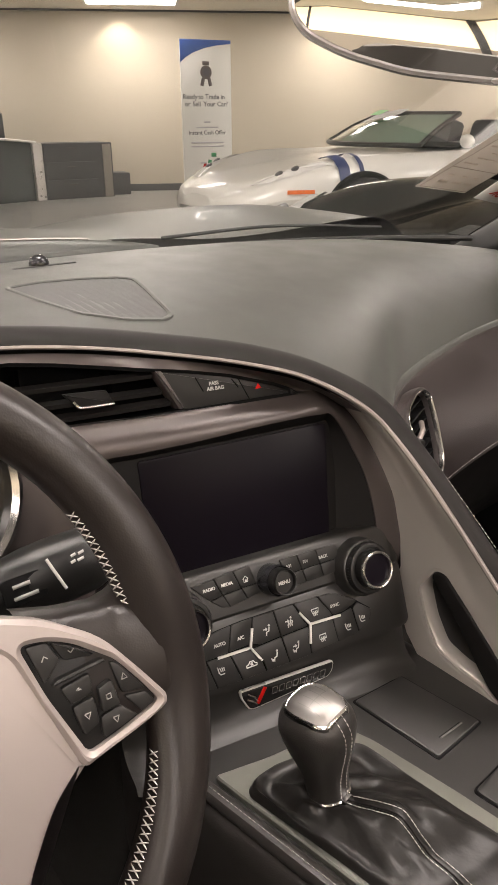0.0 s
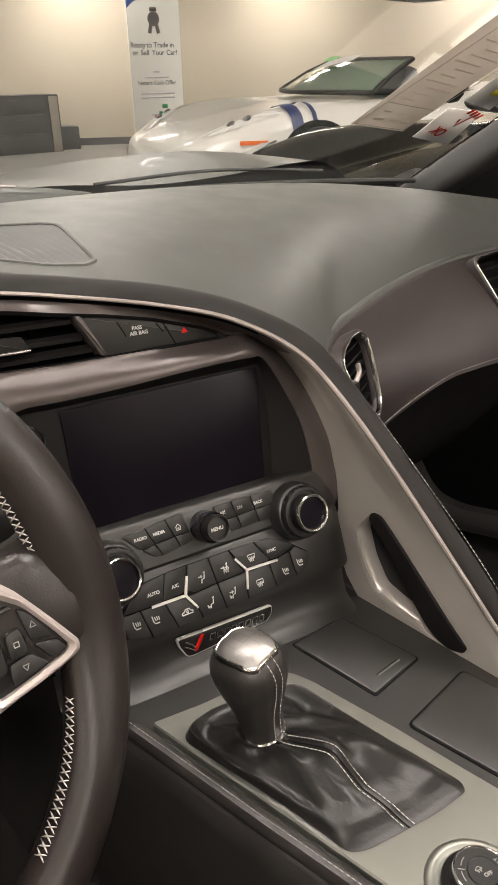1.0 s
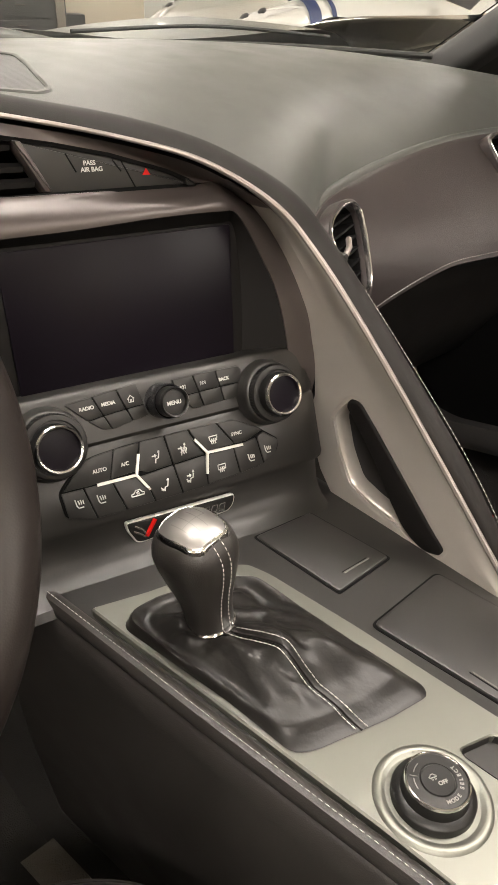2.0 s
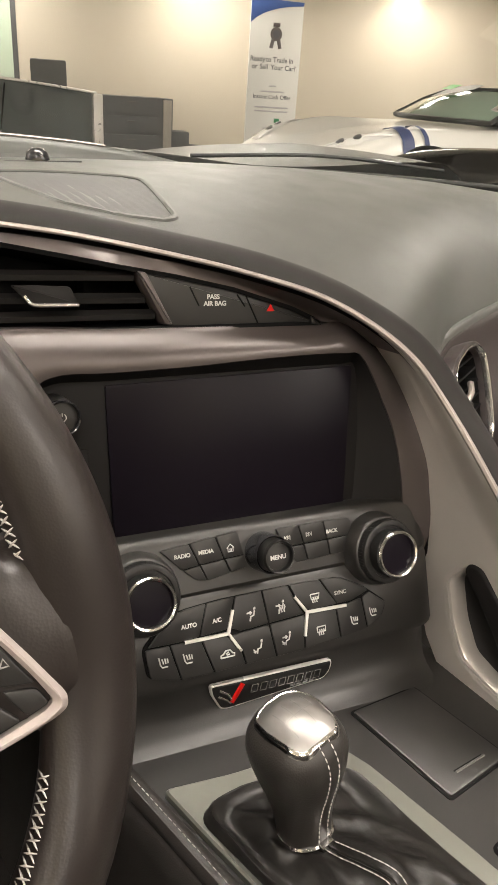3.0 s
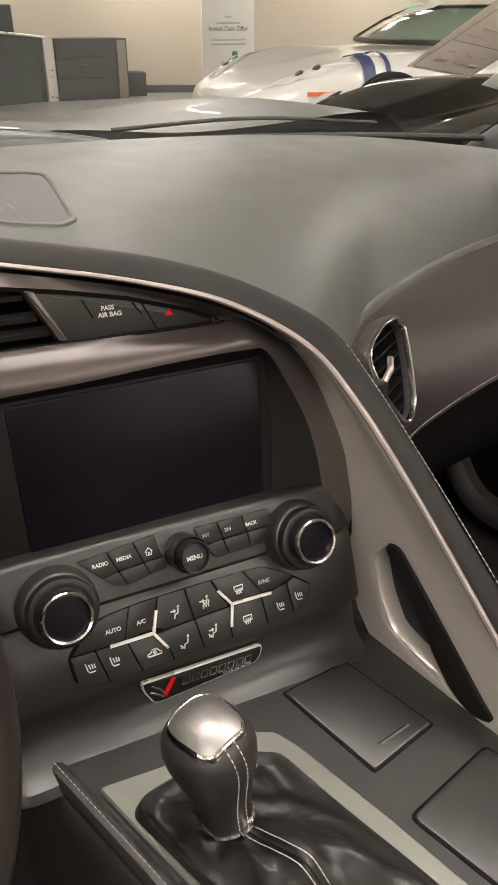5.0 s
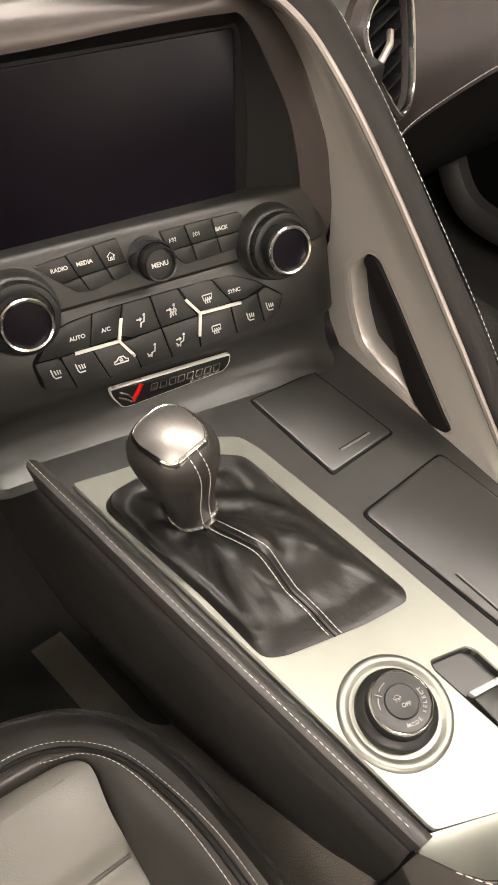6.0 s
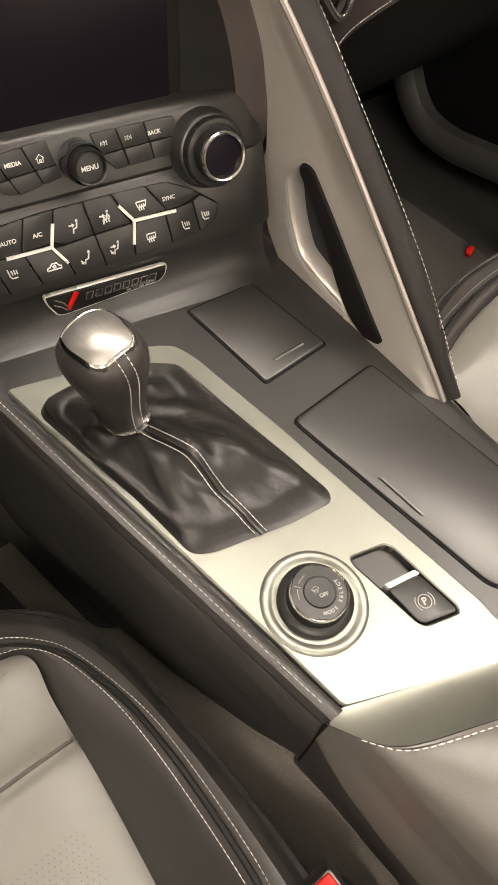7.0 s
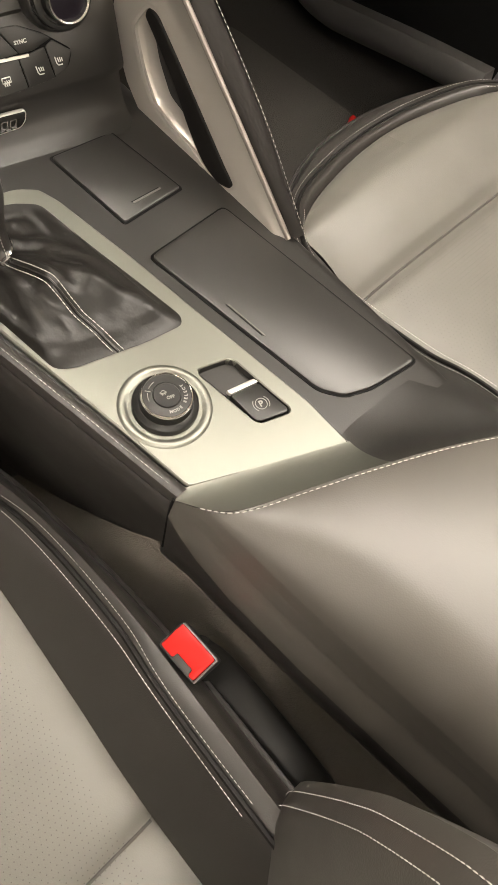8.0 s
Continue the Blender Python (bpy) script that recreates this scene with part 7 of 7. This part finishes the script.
    for dx in (0.0, 0.010):
        line = []
        for row in rows[3:]:
            line.append(row[46].lerp(row[45], dx / 0.01) + Vector((0.0, 0.0012, 0.0008)))
        sew("stitching", move(curve_points(line, 40)), THREAD, st, 0.0038, 0.0029, 0.0003, "white stitching")
    return st


make_seat("driver_seat", "grey leather seat with black stitched bolsters beside the console", Matrix.Translation((0.060, 0.0, 0.0)), (0.241, -0.002))
make_seat("passenger_seat", "grey leather passenger seat with black stitched rim", Matrix.Translation((0.828, 0.005, 0.0)), (0.201,), 1.0)

# ---- belt buckle ----
bk = thing("seat_belt_buckle", "black seat belt buckle with a bright red release button", "belt buckle")
BK = face_frame((0.2931, 0.0614, 0.5521), (0.98, 0.0, 0.20), (0.0, 1.0, 0.0))
flat("body", soften([(-0.0115, -0.0180), (0.0115, -0.0180), (0.0115, 0.0175), (-0.0115, 0.0175)], 0.003), BK, 0.056, SATINBLACK, bk, "black plastic body", 0.002, -0.001)
flat("release_button", soften([(-0.0098, -0.0157), (0.0098, -0.0157), (0.0098, 0.0160), (-0.0098, 0.0160), (-0.0098, 0.0045), (-0.0055, 0.0045), (-0.0055, -0.0105), (-0.0098, -0.0105)], 0.0015, 2), BK, 0.010, RED, bk, "bright red button", 0.0014, 0.0035)
flat("slot", [(-0.0105, -0.0176), (0.0105, -0.0176), (0.0105, -0.0160), (-0.0105, -0.0160)], BK, 0.004, GREYTRIM, bk, "pale slot edge", 0.0005, 0.0012)
bm = bmesh.new()
sweep(bm, curve_points([BK @ Vector((0.0, -0.002, -0.04)), BK @ Vector((0.004, -0.03, -0.07)), Vector((0.318, -0.06, 0.43)), Vector((0.325, -0.12, 0.36))], 14), rounded(0.03, 0.016, 0.006))
part("stem", bm, BLACK, bk, "black stem")

# ---- cabin shell ----
bm = bmesh.new()
box(bm, 1.72, 2.4, 0.04, Matrix.Translation((0.45, 0.05, 0.20)), 0.01)
tagged(part("cabin_floor", bm, CARPET), "dark grey carpeted cabin floor", "carpet", kind="structure")
mt = thing("floor_mat", "dark grey carpet floor mat in the passenger footwell", "floor mat")
bm = bmesh.new()
slab(bm, soften([(0.66, 0.40), (1.08, 0.40), (1.04, 0.80), (0.70, 0.80)], 0.05), Matrix.Translation((0, 0, 0.25)), 0.01, 0.004)
part("carpet_sheet", bm, MATPILE, mt)
bm = bmesh.new()
slab(bm, soften([(-0.011, -0.004), (0.009, -0.005), (0.012, 0.002), (0.003, 0.005), (-0.009, 0.004)], 0.002), Matrix.Translation((1.050, 0.505, 0.2505)) @ Matrix.Rotation(radians(25), 4, "Z"), 0.006, 0.001, 0.006)
tagged(part("plastic_clip", bm, RED), "small red plastic clip lying on the passenger floor mat", "clip")
bm = bmesh.new()
rows = []
for k in range(20):
    y = 0.95 - k * 0.075
    xl = lefter(min(y, 0.5)) + 0.002 if y > 0.12 else 0.352
    rows.append([Vector(p) for p in ((xl + 0.012, y, 0.56), (xl + 0.012, y, 0.50), (xl + 0.010, y, 0.42), (xl + 0.005, y, 0.30), (xl - 0.02, y, 0.235))])
grid(bm, rows)
part("tunnel_carpet", bm, CARPET, con, "dark carpeted tunnel side")
bm = bmesh.new()
rows = []
for k in range(14):
    y = 1.0 - k * 0.06
    rows.append([Vector((0.585 + 0.01 * math.sin(k), y, 0.54)), Vector((0.595, y, 0.45)), Vector((0.61, y, 0.33)), Vector((0.64, y, 0.235))])
grid(bm, rows)
part("passenger_tunnel", bm, CARPET, con, "dark carpeted tunnel side")
bm = bmesh.new()
box(bm, 0.02, 0.54, 0.20, Matrix.Translation((0.592, 0.74, 0.58)), 0.003)
part("closing_panel", bm, BLACK, dash, "black closing panel beside the glove box")
for nm, x, sg in (("driver_door", -0.42, -1), ("passenger_door", 1.29, 1)):
    d = thing(nm, "closed black car door with padded inner trim", "car door", "car doors")
    bm = bmesh.new()
    rows = []
    for k in range(12):
        y = 1.0 - k * 0.155
        rows.append([Vector((x + sg * dx, y, z)) for dx, z in ((0.03, 0.20), (0.02, 0.34), (-0.01, 0.40), (-0.03, 0.52), (-0.055, 0.56), (-0.055, 0.60), (-0.01, 0.64), (0.01, 0.76), (0.05, 0.84), (0.12, 0.85), (0.13, 0.20))])
    grid(bm, rows, close_v=True, caps=True)
    part("trim", bm, BLACK, d)
    if sg > 0:
        line = curve_points([(0, 0.775, 0.56), (0, 0.772, 0.50), (0, 0.769, 0.45), (0, 0.758, 0.405), (0, 0.729, 0.360), (0, 0.690, 0.333), (0, 0.64, 0.329), (0, 0.592, 0.338), (0, 0.48, 0.365), (0, 0.36, 0.39)], 40)
        bm = bmesh.new()
        rows = []
        for i, p in enumerate(line):
            q = line[min(i + 1, 39)] - line[max(i - 1, 0)]
            nrm = Vector((0, -q.z, q.y)).normalized()
            rows.append([Vector((xx, p.y + nrm.y * w, p.z + nrm.z * w)) for xx, w in ((1.30, -0.021), (1.105, -0.021), (1.098, -0.012), (1.096, 0.0), (1.098, 0.012), (1.105, 0.021), (1.30, 0.021))])
        grid(bm, rows, close_v=True, caps=True)
        part("pocket_rim", bm, BEZEL, d, "grey rim of the door pocket")
        # flat near-black sheet painted in for the shade within the rim
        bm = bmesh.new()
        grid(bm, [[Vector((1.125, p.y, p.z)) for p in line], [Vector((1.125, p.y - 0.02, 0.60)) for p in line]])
        part("pocket", bm, VOID, d, "near-black sheet for the shade inside the door pocket")
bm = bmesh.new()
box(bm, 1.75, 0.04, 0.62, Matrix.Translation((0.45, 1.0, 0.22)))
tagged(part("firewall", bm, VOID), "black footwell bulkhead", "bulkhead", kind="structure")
bm = bmesh.new()
box(bm, 1.75, 0.05, 0.65, Matrix.Translation((0.45, -1.05, 0.22)))
tagged(part("rear_bulkhead", bm, BLACK), "black rear cabin bulkhead", "bulkhead", kind="structure")

# ---- windscreen, pillar, mirror, papers ----
def screen_base(x):
    return Vector((x, 0.945 - 0.20 * abs(x - 0.45) ** 2.0, 0.896 - 0.055 * abs(x - 0.45) ** 2))


ws = thing("windscreen", "clear raked windscreen above the dashboard", "windscreen")
bm = bmesh.new()
rows = []
for k in range(15):
    f = k / 14
    row = []
    for i in range(25):
        g = -1 + i / 12
        half = 0.72 - 0.04 * f
        x = 0.45 + g * half
        b = screen_base(x)
        row.append(b + Vector((0, -0.60 * f, 0.345 * f + 0.012 * math.sin(math.pi * f))))
    rows.append(row)
inner = [[p + Vector((0, -0.002, -0.0035)) for p in r] for r in rows]
grid(bm, [r + q[::-1] for r, q in zip(rows, inner)], close_v=True, caps=True)
pane = part("pane", bm, CLEAR, ws, "clear glass")
pane.visible_shadow = False
bm = bmesh.new()
tube(bm, [screen_base(0.45 + 0.72 * g) + Vector((0, -0.012, -0.004)) for g in [-1 + k / 15 for k in range(31)]], 0.0045)
part("seal", bm, RUBBER, ws, "black rubber seal")
bm = bmesh.new()
sweep(bm, [rows[-1][i] + Vector((0, -0.02, 0.005)) for i in range(25)], rounded(0.07, 0.03, 0.01))
part("header", bm, BLACK, ws, "black header rail")
for s in (-1, 1):
    bm = bmesh.new()
    run = [screen_base(0.45 + 0.73 * s) + Vector((0.0, 0.05, -0.06))] + [rows[k][-1 if s > 0 else 0] + Vector((0.016 * s, -0.02, -0.008)) for k in (0, 3, 6, 9, 12, 14)]
    run = [p + Vector((0.022 * s, 0, -0.020)) for p in curve_points(run, 24)]
    grid(bm, [[p + Vector((s * a, b, c)) for p in run] for a, b, c in ((-0.012, 0.0, -0.012), (0.03, -0.035, -0.012), (0.10, -0.06, -0.012), (0.22, -0.05, -0.05), (0.24, 0.03, -0.06), (0.02, 0.03, 0.012))], close_u=True)
    part("pillar_cover", bm, PILLAR, ws, "dark grey padded pillar cover")
    bm = bmesh.new()
    pts = [screen_base(0.45 + 0.73 * s) + Vector((0.015 * s, 0.06, -0.045))] + [rows[k][-1 if s > 0 else 0] + Vector((0.012 * s, -0.012, -0.004)) for k in (0, 3, 6, 9, 12, 14)]
    sweep(bm, [p + Vector((0.022 * s, 0, -0.020)) for p in curve_points(pts, 24)], rounded(0.062, 0.05, 0.016))
    part("pillar", bm, PILLAR, ws, "dark grey windscreen pillar")
mir = thing("rear_view_mirror", "rear-view mirror with a bright lower edge on a stalk", "mirror")
VIEWER = Vector((0.079, 0.093, 1.053))
MM = face_frame((0.515, 0.373, 1.1015), (0.743, -0.669, 0.012), (-0.104, 0.210, 1.0))
half_m = [(0.0, -0.033), (0.0246, -0.0303), (0.0625, -0.0258), (0.100, -0.0152), (0.123, -0.004), (0.1315, 0.0075), (0.132, 0.022), (0.122, 0.034), (0.09, 0.039)]
mo = soften(half_m + [(-a, b) for a, b in half_m[:0:-1]], 0.010, 3)
flat("glass", inset(mo, 0.0025), MM, 0.002, MIRROR, mir, "mirror glass", 0.0003, 0.0005)
bm = bmesh.new()
rows_m = [[MM @ Vector((a, b, z)) for a, b in inset(mo, d)] for d, z in ((0.0025, 0.0006), (0.001, 0.0016), (-0.0008, 0.0006), (-0.001, -0.006), (0.004, -0.016), (0.02, -0.024))]
vs = grid(bm, rows_m, close_v=True)
bm.faces.new(vs[-1])
part("housing", bm, MIRRORRIM, mir, "grey housing with a bright edge")
bm = bmesh.new()
tube(bm, curve_points([MM @ Vector((0.0, 0.0, -0.02)), MM @ Vector((-0.01, 0.03, -0.05)), MM @ Vector((-0.05, 0.065, -0.06)), MM @ Vector((-0.10, 0.085, -0.03))], 14), 0.014, 10)
part("stalk", bm, BLACK, mir, "black stalk")
bm = bmesh.new()
slab(bm, soften([(-0.29, 0.050), (-0.20, 0.038), (-0.10, 0.040), (-0.08, 0.10), (-0.29, 0.11)], 0.02), MM, 0.03, 0.008, -0.02)
part("sensor_cover", bm, BLACK, mir, "black sensor cover on the glass")


def paper(name, label, corners, material, category="paper"):
    """A sheet on the inside of the glass, from its corners."""
    a, b, c, d = [Vector(q) for q in corners]
    nrm = (b - a).cross(d - a).normalized()
    bm = bmesh.new()
    vs = [bm.verts.new(p) for p in (a, b, c, d)]
    ws_ = [bm.verts.new(p + nrm * 0.0006) for p in (a, b, c, d)]
    bm.faces.new(vs)
    bm.faces.new(ws_[::-1])
    for i in range(4):
        bm.faces.new([vs[i], vs[(i + 1) % 4], ws_[(i + 1) % 4], ws_[i]])
    th = thing(name, label, category)
    part("sheet", bm, material, th, "", 0)
    x = (b - a).normalized()
    y = (d - a)
    y = (y - x * y.dot(x)).normalized()
    z = x.cross(y)
    m = Matrix(((x.x, y.x, z.x, a.x), (x.y, y.y, z.y, a.y), (x.z, y.z, z.z, a.z), (0, 0, 0, 1)))
    eye_side = 1 if z.dot(VIEWER - a) > 0 else -1
    return th, m @ Matrix.Translation((0, 0, 0.0012 * eye_side))


off = Vector((-0.004, -0.018, -0.031)) * 0.35
wl_ = [Vector(p) + off for p in ((0.847, 0.704, 0.983), (0.955, 0.708, 0.968), (0.958, 0.40, 1.150), (0.850, 0.396, 1.165))]
th, pm_ = paper("window_sticker", "long tan-backed window sticker behind the glass", wl_, LABELPAPER, "sticker")
strokes("print_line", [[(0.004, 0.004), (0.004, 0.34)], [(0.104, 0.004), (0.104, 0.34)], [(0.004, 0.052), (0.104, 0.052)], [(0.004, 0.004), (0.104, 0.004)]], 1.0, 0.0011, pm_, SPRINT, th, "dark printed frame")
bm = bmesh.new()
for k in range(22):
    y = 0.062 + k * 0.0125
    x0 = 0.012 + 0.01 * ((k * 7) % 3)
    ribbon(bm, [(x0, y), (x0 + 0.03 + 0.012 * ((k * 5) % 4), y)], 0.0022, pm_)
for x in (0.02, 0.05, 0.075):
    ribbon(bm, [(x, 0.02), (x + 0.018, 0.02)], 0.006, pm_)
    ribbon(bm, [(x, 0.035), (x + 0.012, 0.035)], 0.003, pm_)
tagged(part("print", bm, FAINTPRINT, th, "faint lines of print", 0), kind="stuff")
ok_, om = paper("inspection_note", "small white note with red handwriting stuck to the glass", [Vector(p) + off for p in ((0.989, 0.716, 0.959), (1.088, 0.726, 0.941), (1.055, 0.655, 0.987), (0.977, 0.656, 0.996))], PAPER)
words("red_writing", "OK", 0.024, om @ Matrix.Translation((0.030, 0.022, 0)) @ Matrix.Rotation(radians(-8), 4, "Z") @ Matrix.Diagonal((-1, 1, 1, 1)), RED, ok_, bold=0.0003)
strokes("red_tick", [[(0.030, 0.056), (0.042, 0.040), (0.046, 0.066)]], 1.0, 0.004, om, RED, ok_)
strokes("red_scrawl", [[(0.022 + 0.011 * k, 0.074 - 0.0016 * k), (0.030 + 0.011 * k, 0.073 - 0.0016 * k)] for k in range(4)], 1.0, 0.011, om, RED, ok_, "red bar of writing")
nt_, nm_ = paper("price_note", "white note with yellow writing stuck to the glass", [Vector(p) + off for p in ((0.985, 0.640, 1.004), (1.058, 0.648, 0.990), (1.040, 0.50, 1.085), (0.968, 0.50, 1.090))], PAPER)
strokes("yellow_writing", [[(0.02, 0.03), (0.058, 0.034)], [(0.03, 0.06), (0.06, 0.07)], [(0.045, 0.08), (0.052, 0.12)]], 1.0, 0.015, nm_, YELLOW, nt_, "yellow bars of writing")

# ---- bonnet ----
hood = thing("bonnet", "dark grey metallic bonnet with raised front wings beyond the glass", "car bonnet")
bm = bmesh.new()
rows = []
for j in range(40):
    y = 1.0 + j * 0.04
    row = []
    for i in range(57):
        x = 0.45 + (-1 + i / 28) * 0.88
        dx = abs(x - 0.45)
        base = 0.885 - 0.155 * max(0, (y - 0.95) / 1.3) ** 1.6 - 0.25 * max(0, (y - 2.2) / 0.36) ** 2
        crest = 0.024 * math.exp(-(((dx - 0.62) / 0.12) ** 2)) * min(1, (y - 0.9) / 0.4)
        bulge = 0.020 * math.exp(-((dx / 0.26) ** 4))
        edge = -0.30 * max(0, (dx - 0.66) / 0.27) ** 2
        row.append(Vector((x, y + 0.0 * dx, base + crest + bulge + edge)))
    rows.append(row)
grid(bm, rows)
part("panel", bm, HOODPAINT, hood, "grey metallic paint")
bm = bmesh.new()
grid(bm, [[Vector((x, screen_base(x).y + d, 0.872 + z - 0.05 * abs(x - 0.45) ** 2)) for x in [-0.2 + 0.05 * k for k in range(27)]] for d, z in ((-0.02, 0.008), (0.0, 0.006), (0.02, 0.0), (0.05, -0.01), (0.08, -0.03))])
part("cowl", bm, BLACK, hood, "black cowl panel")
bm = bmesh.new()
crown = [(-0.40, 0.945), (-0.05, 0.940), (0.25, 0.931), (0.39, 0.9215), (0.51, 0.9125), (0.58, 0.904), (0.62, 0.897), (0.655, 0.890)]
top_w = curve_points([Vector((x, 0.985 - 0.10 * max(0.0, 0.1 - x) ** 1.5, z)) for x, z in crown], 40)
grid(bm, [[p + Vector((0, d, -k * max(0.002, p.z - 0.886))) for p in top_w] for d, k in ((0.0, 0.0), (0.006, 0.02), (0.014, 0.4), (0.016, 1.0), (-0.006, 1.0), (-0.005, 0.35), (-0.002, 0.06))], close_u=True)
part("rear_lip", bm, HOODPAINT, hood, "raised rear edge of the bonnet")
# thin pale tube laid on the crest to paint its highlight
bm = bmesh.new()
tube(bm, [p + Vector((0, -0.001, 0.0006)) for p in top_w[:26]], 0.0014, 6)
part("edge_glint", bm, EDGING, hood, "pale line painting the glint along the rear edge")
for x0, x1 in ((0.66, 1.02),):
    w = thing("wiper", "thin black windscreen wiper resting on the cowl", "wiper", "wipers")
    bm = bmesh.new()
    tube(bm, curve_points([screen_base(x0) + Vector((0, 0.045, 0.006)), screen_base((x0 + x1) / 2) + Vector((0, 0.03, 0.016)), screen_base(x1) + Vector((0, 0.018, 0.012))], 12), 0.0026, 6)
    part("arm", bm, RUBBER, w)
